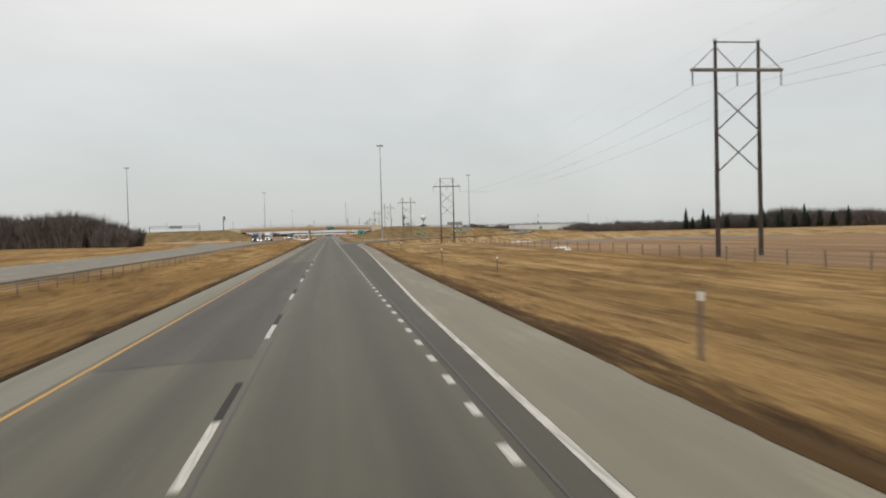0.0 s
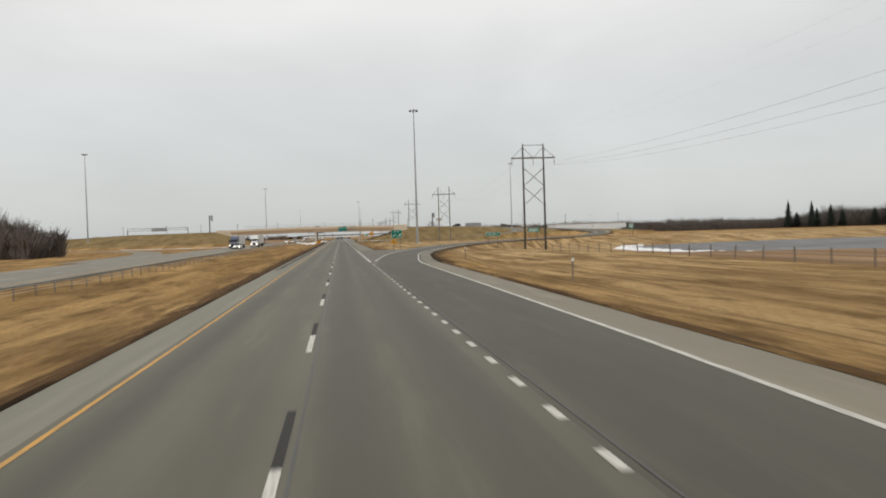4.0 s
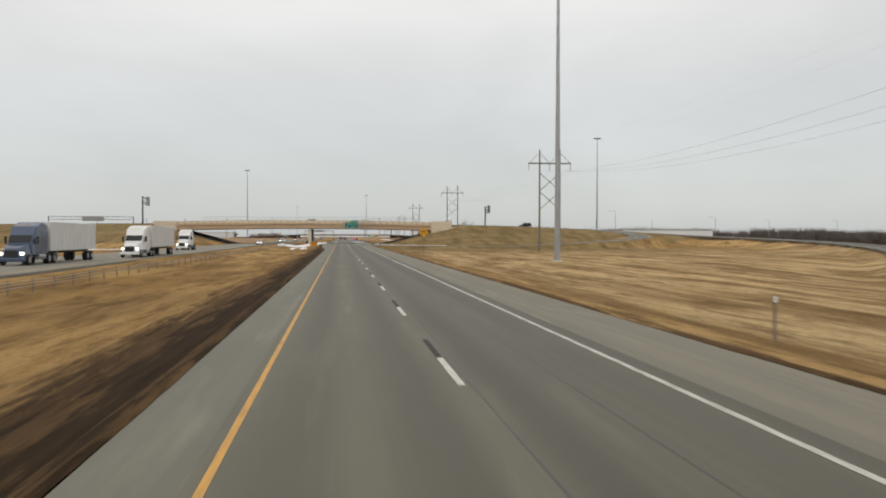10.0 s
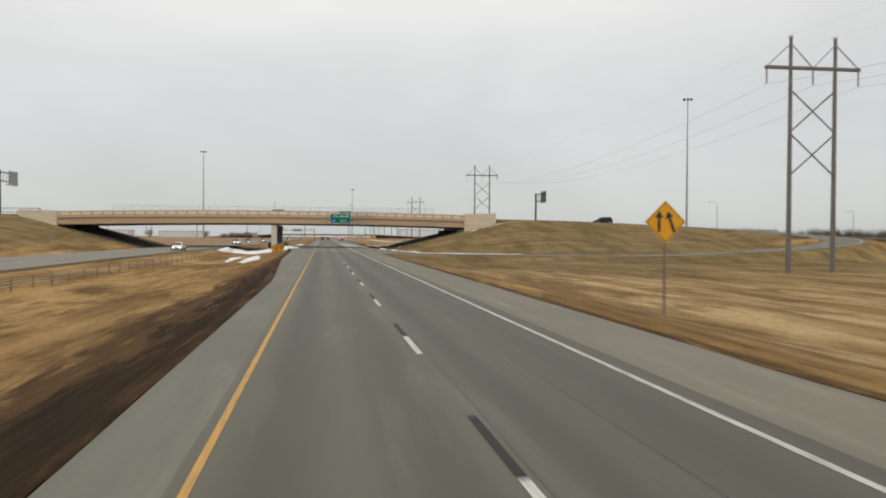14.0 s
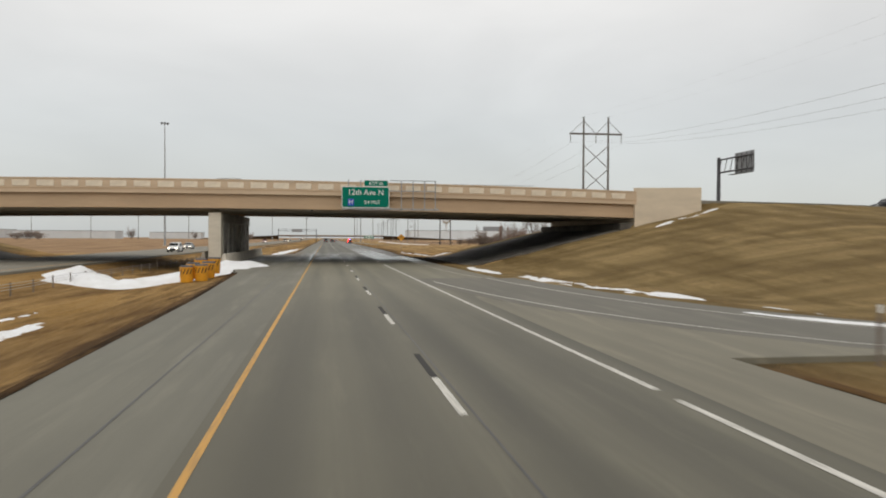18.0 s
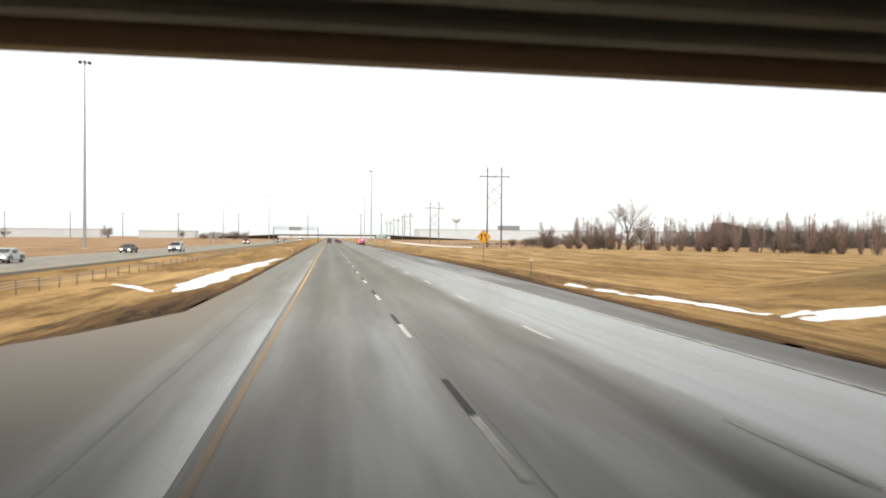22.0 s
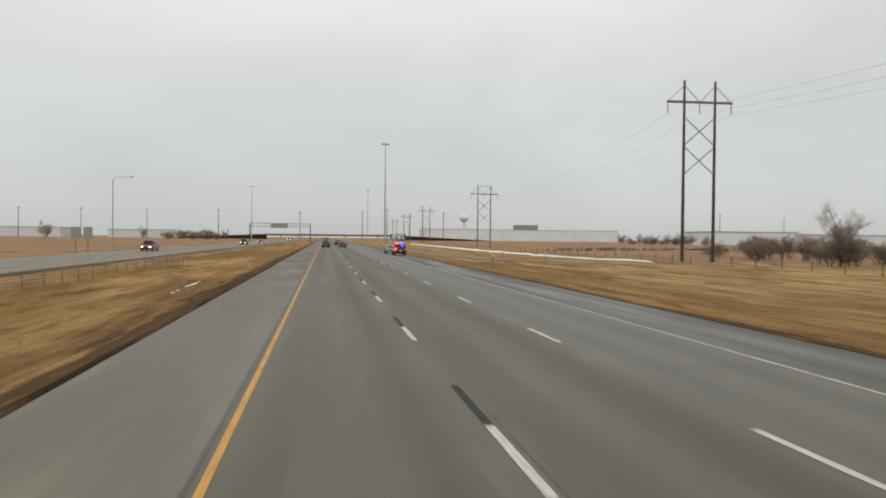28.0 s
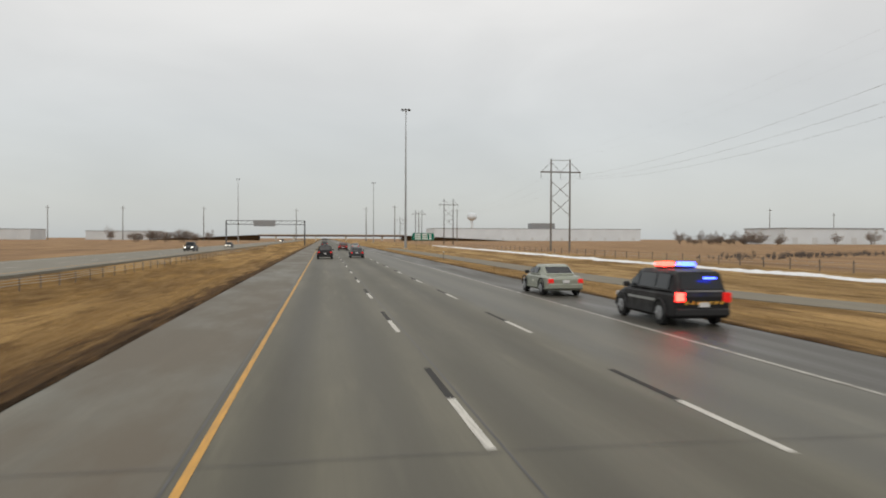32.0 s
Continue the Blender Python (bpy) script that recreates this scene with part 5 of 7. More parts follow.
def diamond_sign(x, y, top, side, mark, label):
    z = gz(x, y)
    s = empty("warning_sign", label, "road sign", pose(x, y, 0), group="yellow warning signs")
    d = side / math.sqrt(2)
    zc = top - d
    part("post", box(bmesh.new(), -0.04, 0.04, 0.03, 0.10, z - 0.3, top - 0.1), M_POST, s)
    bm = bmesh.new()
    prism(bm, [(0, zc + d), (-d, zc), (0, zc - d), (d, zc)], 0, 0.02)
    p = part("sign_panel", bm, M_SIGNYEL, s, "yellow diamond panel")
    bm = bmesh.new()
    e = d - 0.06
    f = d - 0.10
    for a, b in (((0, e), (-e, 0)), ((-e, 0), (0, -e)), ((0, -e), (e, 0)), ((e, 0), (0, e))):
        q = [(a[0], zc + a[1]), (b[0], zc + b[1]), (b[0] * f / e, zc + b[1] * f / e), (a[0] * f / e, zc + a[1] * f / e)]
        prism(bm, q, -0.003, 0.001)
    part("border", bm, M_BLACKP, p)
    bm = bmesh.new()
    if mark == "lanes":
        arrow(bm, ((-0.22 * side, zc - 0.32 * side), (-0.22 * side, zc + 0.36 * side)), 0.10 * side, -0.006, -0.001)
        arrow(bm, ((0.30 * side, zc - 0.32 * side), (0.06 * side, zc + 0.34 * side)), 0.10 * side, -0.006, -0.001)
    else:
        for k in range(2):
            box(bm, -0.3 * side, 0.3 * side, -0.006, -0.001, zc + 0.05 * side - 0.22 * side * k, zc + 0.17 * side - 0.22 * side * k)
    part("symbol", bm, M_BLACKP, p)


diamond_sign(12.86, 409.8, 4.36, 1.36, "lanes", "yellow diamond sign with two black lane arrows")
diamond_sign(17.0, 675.7, 3.74, 1.30, "lanes", "yellow diamond sign with merging black arrows on a post")
diamond_sign(10.35, 246.7, 1.95, 0.78, "bars", "small yellow diamond speed sign in the gore")


def green_board(x, y, w, h, zlo, label, turn=0.0, bars=2):
    z = gz(x, y)
    s = empty("guide_board", label, "road sign", pose(x, y, 0, 0, 0, turn), group="green guide boards")
    for dx in (-w * 0.32, w * 0.32):
        part("post", box(bmesh.new(), dx - 0.06, dx + 0.06, 0.05, 0.15, z - 0.3, zlo + h - 0.1), M_POST, s)
    p = plate("sign_panel", w, h, 0.12, 0, zlo + h / 2, 0, 0.05, M_SIGNWHITE, s)
    plate("sign_face", w - 0.08, h - 0.08, 0.1, 0, zlo + h / 2, -0.006, 0.006, M_GREEN, p)
    for k in range(bars):
        bm = bmesh.new()
        zz = zlo + h * (k + 0.75) / (bars + 0.5)
        for a, b in ((-0.38, -0.1), (-0.04, 0.2), (0.27, 0.38)):
            box(bm, a * w, b * w, -0.012, -0.007, zz - 0.09 * h, zz + 0.09 * h)
        part("legend_bars", bm, M_SIGNWHITE, p)


green_board(35.9, 283, 3.3, 0.83, 1.7, "wide green guide board on two posts beside the ramp", 0, 1)
green_board(57.6, 330, 3.6, 1.16, 2.2, "green guide board on two posts further up the ramp", 0, 2)
green_board(115.4, 400, 1.9, 1.9, 2.3, "green guide board beside the far end of the ramp", 0, 2)
green_board(31.5, 1084, 7.6, 2.5, 2.0, "large green guide board beside the motorway ahead", 0, 3)


def delineator(x, y, h=1.25):
    d = empty("delineator_post", "thin brown roadside delineator post with a white reflector", "marker post", pose(x, y, gz(x, y)), group="delineator posts")
    part("post", box(bmesh.new(), -0.045, 0.045, -0.02, 0.02, -0.2, h, 0.005), M_POST, d)
    part("reflector", box(bmesh.new(), -0.05, 0.05, -0.035, -0.02, h - 0.2, h - 0.02, 0.004), M_SIGNWHITE, d)
    return d


first_post = delineator(8.6, 9.9, 1.35)
for px, py in ((11.2, 61), (15.2, 57.5), (12.0, 107.4), (13.3, 149), (14.6, 193), (19.9, 237), (10.8, 293.2), (31.5, 312), (18.6, 279), (9.7, 496), (13.5, 640), (14, 720), (27.0, 853), (13.5, 800), (16, 940), (30, 838)):
    copy_thing(first_post, pose(px, py, gz(px, py), 0, random.uniform(-2, 2), random.uniform(-10, 10)))


def cantilever_sign(x, y, top, arm_dir, label):
    """A cantilever gantry over the crossing road: post, truss arm, panel seen from behind."""
    base = gz(x, y)
    s = empty("cantilever_sign", label, "sign gantry", pose(x, y, 0), group="cantilever signs")
    part("post", rod(bmesh.new(), (0, 0, base - 0.3), (0, 0, top), 0.32, 0.26, 12), M_GREY, s)
    L = 10.0 * arm_dir
    for z in (top - 0.4, top - 2.4):
        part("arm", rod(bmesh.new(), (0, 0, z), (0, L, z), 0.14, 0.12, 8), M_GREY, s)
    for k in range(7):
        a, b = L * k / 6, L * (k + 0.5) / 6
        part("web", rod(bmesh.new(), (0, a, top - 2.4), (0, min(b, L, key=abs), top - 0.4), 0.06, 0.06, 6), M_GREY, s)
    bm = bmesh.new()
    y0, y1 = sorted((L * 0.45, L * 0.98))
    box(bm, 0.16, 0.22, y0, y1, top - 2.9, top + 0.2, 0.01)
    pn = part("sign_panel", bm, M_SIGNBACK, s, "grey back of a sign panel")
    for k in range(4):
        yy = y0 + (y1 - y0) * (k + 0.5) / 4
        part("stiffener", box(bmesh.new(), 0.10, 0.16, yy - 0.06, yy + 0.06, top - 2.9, top + 0.2), M_GREY, pn)
    part("walkway", box(bmesh.new(), -0.5, 0.1, y0, y1 + 0.6, top - 3.05, top - 2.95), M_GREY, s)


cantilever_sign(59.4, 594.3, 15.6, -1, "dark steel cantilever sign on the embankment, seen from behind")
cantilever_sign(-73.4, 562.0, 17.1, 1, "dark steel cantilever sign beyond the oncoming lanes")


# ---- barrels and snow at the pier ----
def sand_barrel(x, y, up):
    b = empty("sand_barrel", "yellow plastic sand barrel with a black band", "crash barrel", pose(x, y, gz(x, y) + 0.05 + up) @ Matrix.Diagonal((1.08, 1.08, 1.2, 1)), group="sand barrels")
    bm = bmesh.new()
    for z0, z1, r0, r1 in ((0, 0.35, 0.40, 0.44), (0.35, 0.42, 0.46, 0.46), (0.42, 0.85, 0.44, 0.46), (0.85, 0.92, 0.48, 0.48)):
        rod(bm, (0, 0, z0), (0, 0, z1), r0, r1, 16)
    body = part("body", bm, M_BARREL, b)
    part("lid", rod(bmesh.new(), (0, 0, 0.92), (0, 0, 1.02), 0.47, 0.40, 16), M_GREY, b, "black lid")
    bm = bmesh.new()
    for k in range(4):
        a = radians(-130 + 28 * k)
        c = Vector((0.462 * math.cos(a), 0.462 * math.sin(a), 0))
        t = Vector((-math.sin(a), math.cos(a), 0))
        bm.faces.new([bm.verts.new(c + t * sx + Vector((0, 0, z))) for sx, z in ((-0.10, 0.5), (-0.02, 0.5), (0.10, 0.8), (0.02, 0.8))])
    part("chevron", bm, M_BLACKP, body)
    return b


for bx, by, bz in ((-12.0, 538.7, 0.0), (-11.0, 538.9, 0.0), (-11.75, 540.0, 0.15), (-10.7, 540.2, 0.1), (-11.4, 541.4, 0.35), (-10.5, 541.6, 0.3)):
    sand_barrel(bx, by, bz)


def snow_patch(name, line, half, thick, label, holes=0.0):
    """A drift: an uneven strip of old snow along a line, thin at its rim, with grass showing through where it has melted."""
    fineness = 0.45 if holes else 1.0
    c = dense(line, fineness)
    t = np.gradient(c, axis=0)
    t /= np.linalg.norm(t, axis=1)[:, None] + 1e-9
    nrm = np.stack([t[:, 1], -t[:, 0]], 1)
    n = len(c)
    cols = 18 if holes else 12
    px, py, up = [], [], []
    for i in range(n):
        end = math.sin(math.pi * (i + 0.5) / n) ** 0.45
        w = []
        for q in (3.1, 9.7):
            w.append(half * end * (0.8 + 0.55 * noise.noise((c[i, 0] * 0.22, c[i, 1] * 0.22, q)) + 0.35 * noise.noise((c[i, 0] * 0.9, c[i, 1] * 0.9, q))))
        for k in range(cols + 1):
            u = -1 + 2 * k / cols
            o = u * (w[0] if u < 0 else w[1])
            x, y = c[i, 0] + nrm[i, 0] * o, c[i, 1] + nrm[i, 1] * o
            px.append(x)
            py.append(y)
            h = (1 - abs(u) ** 2.2) * thick * (0.8 + 0.5 * noise.noise((x * 0.6, y * 0.6, 0)))
            h -= holes * thick * max(0.0, 0.35 + noise.noise((x * 0.55, y * 0.55, 4.2)) + 0.7 * noise.noise((x * 1.7, y * 1.7, 8.8)))
            h *= min(1.0, i * fineness / 1.3, (n - 1 - i) * fineness / 1.3)
            up.append(h - (0.06 if abs(u) == 1 or i in (0, n - 1) else 0.02))
    z = ground_level(np.array(px), np.array(py)) + np.array(up) + 0.02
    verts = list(zip(px, py, z.tolist()))
    faces = []
    w = cols + 1
    for j in range(n - 1):
        for i in range(cols):
            k = j * w + i
            faces.append((k, k + 1, k + w + 1, k + w))
    ob = raw(name, verts, faces, M_SNOW, None, True)
    return tagged(ob, label, "snow", kind="structure")


snow_patch("snow_pier", [(-9.3, 560), (-10.2, 555), (-11.0, 549.5), (-12.4, 545.2), (-14.8, 542.4), (-17.6, 541.8)], 3.9, 0.75, "melting white snow bank round the foot of the pier")
snow_patch("snow_pier_far", [(-14.2, 541), (-16.6, 540), (-19.5, 541.5), (-22.0, 546), (-23.0, 553)], 3.0, 0.8, "white snow bank beside the sand barrels")
snow_patch("snow_median_a", [(-12.2, 478), (-12.4, 487), (-12.8, 497), (-13.2, 506), (-13.6, 515)], 1.5, 0.2, "strip of old snow in the median grass", 1.3)
snow_patch("snow_median_b", [(-10.9, 631.4), (-11.5, 638), (-11.3, 652), (-10.9, 664), (-10.0, 676)], 2.3, 0.28, "long white strip of snow in the median")
snow_patch("snow_median_f", [(-12.6, 664), (-11.6, 674), (-10.2, 684), (-9.0, 694)], 1.7, 0.16, "torn end of the snow strip in the median", 1.3)
snow_patch("snow_median_c", [(-15.4, 488), (-16, 500), (-16.4, 512), (-15.6, 521)], 0.9, 0.14, "thin strip of old snow in the median grass", 1.6)
snow_patch("snow_median_d", [(-11.3, 775), (-11.6, 784), (-12, 792)], 0.22, 0.05, "last traces of snow in the median grass", 1.9)
snow_patch("snow_median_e", [(-13.4, 634), (-16.0, 639), (-18.2, 642)], 0.6, 0.1, "thin strip of old snow in the median grass", 0.4)
snow_patch("snow_verge_a", [(12.0, 628.6), (12.9, 625.4), (13.6, 621), (14.2, 617), (15.0, 610)], 0.8, 0.14, "patchy snow on the verge past the overpass", 2.0)
snow_patch("snow_verge_b", [(13.4, 621), (14.8, 615), (16.6, 609.5), (18.6, 605)], 1.6, 0.2, "thawing snow on the verge past the overpass", 1.2)
snow_patch("snow_toe_a", [(11.0, 551), (10.9, 545), (11.2, 538)], 0.7, 0.14, "thin white snow beside the merging lane")
snow_patch("snow_toe_b", [(11.8, 535), (12.6, 527), (13.6, 519), (15.2, 512)], 1.4, 0.16, "broken snow with grass showing through it", 2.0)
snow_patch("snow_toe_c", [(12.8, 508), (14.4, 503.6), (17.6, 500.4), (23, 497.6), (30, 495.6)], 0.5, 0.14, "thin white strip of snow along the loop ramp")
snow_patch("snow_toe_d", [(16.4, 512), (20, 507), (28, 502.4), (40, 499), (56, 497), (70, 498)], 1.0, 0.14, "broken line of snow along the toe of the embankment", 1.9)
snow_patch("snow_wing", [(41.5, 561.2), (38.5, 560.2), (35.5, 559.4), (32, 557.5)], 0.8, 0.14, "snow left against the wing wall", 1.3)
snow_patch("snow_pond", [(92, 330), (84, 324), (79, 314), (76.5, 300), (76, 284), (76, 266), (77.5, 252), (82, 242)], 3.6, 0.6, "white snow rim along the frozen pond", 0.4)
snow_patch("snow_ditch", [(46, 836), (41.5, 858), (40, 896), (40, 950), (42, 1035), (44, 1150)], 1.9, 0.24, "long white strip of snow along the far ditch", 0.3)
snow_patch("snow_far_toe", [(-50, 467), (-64, 469), (-80, 470), (-98, 470)], 1.5, 0.2, "line of snow at the foot of the far embankment", 0.5)
snow_patch("snow_field", [(40.4, 125.5), (42.2, 127.4), (44.6, 129)], 1.1, 0.22, "small patch of snow by the field fence", 0.3)
snow_patch("snow_field_b", [(38.2, 112), (39.8, 116), (41.2, 121)], 0.7, 0.14, "thin snow by the field fence", 1.2)


def pond():
    pts = []
    for a in np.linspace(0, 2 * math.pi, 49)[:-1]:
        r = (abs(math.cos(a)) ** 3 + abs(math.sin(a)) ** 3) ** (-1 / 3) * (1 + 0.02 * math.sin(5 * a))
        pts.append((140 + 63 * r * math.cos(a), 281 + 53 * r * math.sin(a)))
    bm = bmesh.new()
    bm.faces.new([bm.verts.new((x, y, -2.75)) for x, y in pts])
    bmesh.ops.triangulate(bm, faces=bm.faces[:])
    tagged(part("pond_ice", bm, M_ICE), "grey frozen pond beyond the snow rim", "pond", kind="structure")


pond()


# ---- vehicles ----
def paint(name, color, rough=0.3, metal=0.2):
    m = Mat(name, color, rough, metal)
    m.b.inputs["Coat Weight"].default_value = 0.5 if max(color) > 0.05 else 0.1
    grime = m.noise((1, 1, 1), 2.5, 4, 0.35, 0.7)
    m.color(m.mix(m.math("MULTIPLY", grime, 0.35), color, tuple(c * 0.6 + 0.03 * min(1.0, 4 * max(color)) for c in color)))
    m.roughness(grime, rough, rough + 0.25)
    return m.m


M_CARBLACK = paint("black_car_paint", (0.005, 0.005, 0.006), 0.5, 0.0)
M_CARGREY = paint("grey_car_paint", (0.045, 0.047, 0.05), 0.35, 0.1)
M_CARSILVER = paint("silver_car_paint", (0.36, 0.37, 0.36), 0.35, 0.4)
M_CARSAGE = paint("pale_green_grey_car_paint", (0.30, 0.32, 0.26), 0.35, 0.3)
M_CARWHITE = paint("white_car_paint", (0.72, 0.72, 0.71), 0.35, 0.0)
M_CARRED = paint("dark_red_car_paint", (0.16, 0.018, 0.016))
M_CARBLUE = paint("dusty_blue_cab_paint", (0.05, 0.075, 0.13))
M_GLASS = Mat("dark_car_glass", (0.012, 0.014, 0.016), 0.08).m
M_TYRE = plain("tyre_rubber", (0.018, 0.018, 0.018), 0.85)
M_RIM = plain("alloy_rim", (0.35, 0.36, 0.37), 0.35, 0.8)
M_TRIM = plain("black_plastic_trim", (0.02, 0.02, 0.021), 0.6)
M_TAIL = glow("red_tail_lamp", (0.55, 0.012, 0.01), 0.6)
M_HEAD = glow("lit_head_lamp", (1.0, 0.93, 0.8), 3.5)
M_LENS = plain("clear_lamp_lens", (0.5, 0.5, 0.5), 0.15)
M_REDLIGHT = glow("red_warning_light", (1.0, 0.02, 0.015), 24.0)
M_BLUELIGHT = glow("blue_warning_light", (0.03, 0.06, 1.0), 14.0)
M_AMBER = plain("amber_reflector", (0.75, 0.4, 0.05), 0.4)
M_TRAILER = plain("white_trailer_side", (0.62, 0.62, 0.61), 0.5, 0, 0.08, 0.6)


def loft(bm, rows, n=3):
    """A body from cross sections along y: (y, half width low, half width high, bottom, top)."""
    prev = None
    for y, w0, w1, z0, z1 in rows:
        c = min(0.09, (z1 - z0) * 0.3)
        sec = [(-w0 + c, z0), (w0 - c, z0), (w0, z0 + c), (w1 + 0.0, z1 - c), (w1 - c, z1), (-w1 + c, z1), (-w1, z1 - c), (-w0, z0 + c)]
        ring = [bm.verts.new((x, y, z)) for x, z in sec]
        if prev:
            for i in range(8):
                bm.faces.new((prev[i], prev[(i + 1) % 8], ring[(i + 1) % 8], ring[i]))
        else:
            bm.faces.new(ring[::-1])
        prev = ring
    bm.faces.new(prev)
    bmesh.ops.recalc_face_normals(bm, faces=bm.faces[:])
    return bm


def quad(bm, pts, thick=0.012, out=(0, 0, 0)):
    """A thin pane through four corners."""
    p = [Vector(q) + Vector(out) for q in pts]
    nrm = (p[1] - p[0]).cross(p[2] - p[0]).normalized() * thick
    a = [bm.verts.new(q) for q in p]
    b = [bm.verts.new(q + nrm) for q in p]
    bm.faces.new(a[::-1])
    bm.faces.new(b)
    for i in range(4):
        bm.faces.new((a[i], a[(i + 1) % 4], b[(i + 1) % 4], b[i]))
    bmesh.ops.recalc_face_normals(bm, faces=bm.faces[:])
    return bm


def wheel(parent, x, y, r=0.36, w=0.24):
    bm = bmesh.new()
    for a, b, ra, rb in ((-w / 2, -w / 2 + 0.04, r - 0.04, r), (-w / 2 + 0.04, w / 2 - 0.04, r, r), (w / 2 - 0.04, w / 2, r, r - 0.04)):
        rod(bm, (x + a, y, r), (x + b, y, r), ra, rb, 16)
    t = part("wheel", bm, M_TYRE, parent, "black tyre with an alloy rim")
    s = 1 if x > 0 else -1
    bm = bmesh.new()
    rod(bm, (x + s * (w / 2 - 0.01), y, r), (x + s * (w / 2 + 0.015), y, r), r * 0.62, r * 0.58, 12)
    for k in range(5):
        a = 2 * math.pi * k / 5
        rod(bm, (x + s * (w / 2 + 0.01), y, r), (x + s * (w / 2 + 0.02), y + 0.55 * r * math.cos(a), r + 0.55 * r * math.sin(a)), 0.035, 0.03, 5)
    part("rim", bm, M_RIM, t)


CAR_KINDS = {
    # length, width, height, belt, roof from/to, tail rake, nose rake
    "suv": (4.9, 1.95, 1.72, 1.05, -2.30, 0.55, 0.22, 0.75),
    "sedan": (4.75, 1.84, 1.44, 0.93, -1.55, 0.35, 0.75, 0.80),
    "pickup": (5.6, 1.98, 1.85, 1.08, -0.55, 0.75, 0.12, 0.60),
}


def build_car(kind, mat, label, m, lamps="off", category="car", group=""):
    """A car seen from any side: body, cabin, panes, wheels, lamps, bumpers, mirrors, plate bars."""
    L, W, H, belt, rf, rt, rake, nose = CAR_KINDS[kind]
    hl, hw = L / 2, W / 2
    c = empty("suv" if kind == "suv" else ("pickup_truck" if kind == "pickup" else "sedan"), label, category, m, group)
    hood = belt - 0.04 if kind != "sedan" else belt - 0.1
    deck = belt if kind == "suv" else belt - 0.02
    bm = bmesh.new()
    loft(bm, [(-hl, hw - 0.14, hw - 0.18, 0.36, deck - 0.12), (-hl + 0.10, hw - 0.06, hw - 0.09, 0.27, deck), (-hl + 0.8, hw, hw - 0.04, 0.24, belt), (-0.1, hw, hw - 0.05, 0.24, belt), (rt + nose, hw, hw - 0.05, 0.24, belt - 0.01), (hl - 0.75, hw - 0.02, hw - 0.10, 0.25, hood - 0.04), (hl - 0.12, hw - 0.10, hw - 0.2, 0.28, hood - 0.2), (hl, hw - 0.22, hw - 0.3, 0.36, hood - 0.32)])
    body = part("body", bm, mat, c)
    bm = bmesh.new()
    rw = hw - 0.24
    loft(bm, [(rf, rw + 0.08, rw, belt - 0.1, belt + 0.06), (rf + rake, rw + 0.14, rw, belt - 0.05, H - 0.05), (rf + rake + 0.5, rw + 0.17, rw + 0.01, belt - 0.05, H), (rt - 0.3, rw + 0.17, rw, belt - 0.05, H - 0.01), (rt, rw + 0.16, rw - 0.02, belt - 0.05, H - 0.07), (rt + nose, rw + 0.10, rw - 0.02, belt - 0.1, belt + 0.04)])
    cabin = part("cabin", bm, mat, c)
    z0, z1 = belt + 0.08, H - 0.14
    bm = bmesh.new()
    quad(bm, [(-rw + 0.06, rf + rake * 0.16, z0), (rw - 0.06, rf + rake * 0.16, z0), (rw - 0.1, rf + rake * 0.86, z1), (-rw + 0.1, rf + rake * 0.86, z1)], 0.02, (0, -0.03, 0.01))
    part("rear_window", bm, M_GLASS, cabin)
    bm = bmesh.new()
    quad(bm, [(rw - 0.04, rt + nose * 0.86, z0), (-rw + 0.04, rt + nose * 0.86, z0), (-rw + 0.08, rt + nose * 0.16, z1), (rw - 0.08, rt + nose * 0.16, z1)], 0.02, (0, 0.035, 0.01))
    part("windscreen", bm, M_GLASS, cabin)
    ys = [rf + rake + 0.12, (rf + rake + rt) / 2 - 0.25, rt - 0.30, rt + nose * 0.45]
    for s in (-1, 1):
        for a, b in ((0, 1), (1, 2), (2, 3)):
            ya, yb = ys[a] + 0.04, ys[b] - 0.04
            top = z1 if b < 3 else z0 + 0.16
            bm = bmesh.new()
            xlo, xhi = s * (rw + 0.145), s * (rw + 0.035)
            pts = [(xlo, ya, z0), (xlo, yb, z0), (xhi if b < 3 else s * (rw + 0.1), yb, top), (xhi, ya, z1)]
            quad(bm, pts if s > 0 else pts[::-1], 0.02, (s * 0.004, 0, 0))
            part("side_window", bm, M_GLASS, cabin)
        bm = bmesh.new()
        box(bm, min(s * (hw - 0.02), s * (hw + 0.2)), max(s * (hw - 0.02), s * (hw + 0.2)), rt + nose * 0.3, rt + nose * 0.3 + 0.12, belt + 0.02, belt + 0.18, 0.03)
        part("mirror", bm, M_TRIM, c)
        bm = bmesh.new()
        box(bm, min(s * (hw - 0.34), s * (hw - 0.09)), max(s * (hw - 0.34), s * (hw - 0.09)), -hl - 0.012, -hl + 0.12, deck - 0.30, deck - 0.10, 0.02)
        part("tail_lamp", bm, M_TAIL, c, "red tail lamp")
        bm = bmesh.new()
        box(bm, min(s * (hw - 0.52), s * (hw - 0.2)), max(s * (hw - 0.52), s * (hw - 0.2)), hl - 0.24, hl + 0.015, hood - 0.40, hood - 0.21, 0.02)
        part("head_lamp", bm, M_HEAD if lamps == "on" else M_LENS, c, "lit head lamp" if lamps == "on" else "clear head lamp")
        for y in (-hl + 0.95, hl - 0.95):
            wheel(c, s * (hw - 0.11), y, 0.38 if kind != "sedan" else 0.33)
            bm = bmesh.new()
            pts = [(s * (hw + 0.004), y + 0.46 * math.cos(a), 0.36 + 0.46 * math.sin(a)) for a in np.linspace(0, math.pi, 9)]
            tube(bm, pts, 0.03, 5)
            part("wheel_arch", bm, M_TRIM, body)
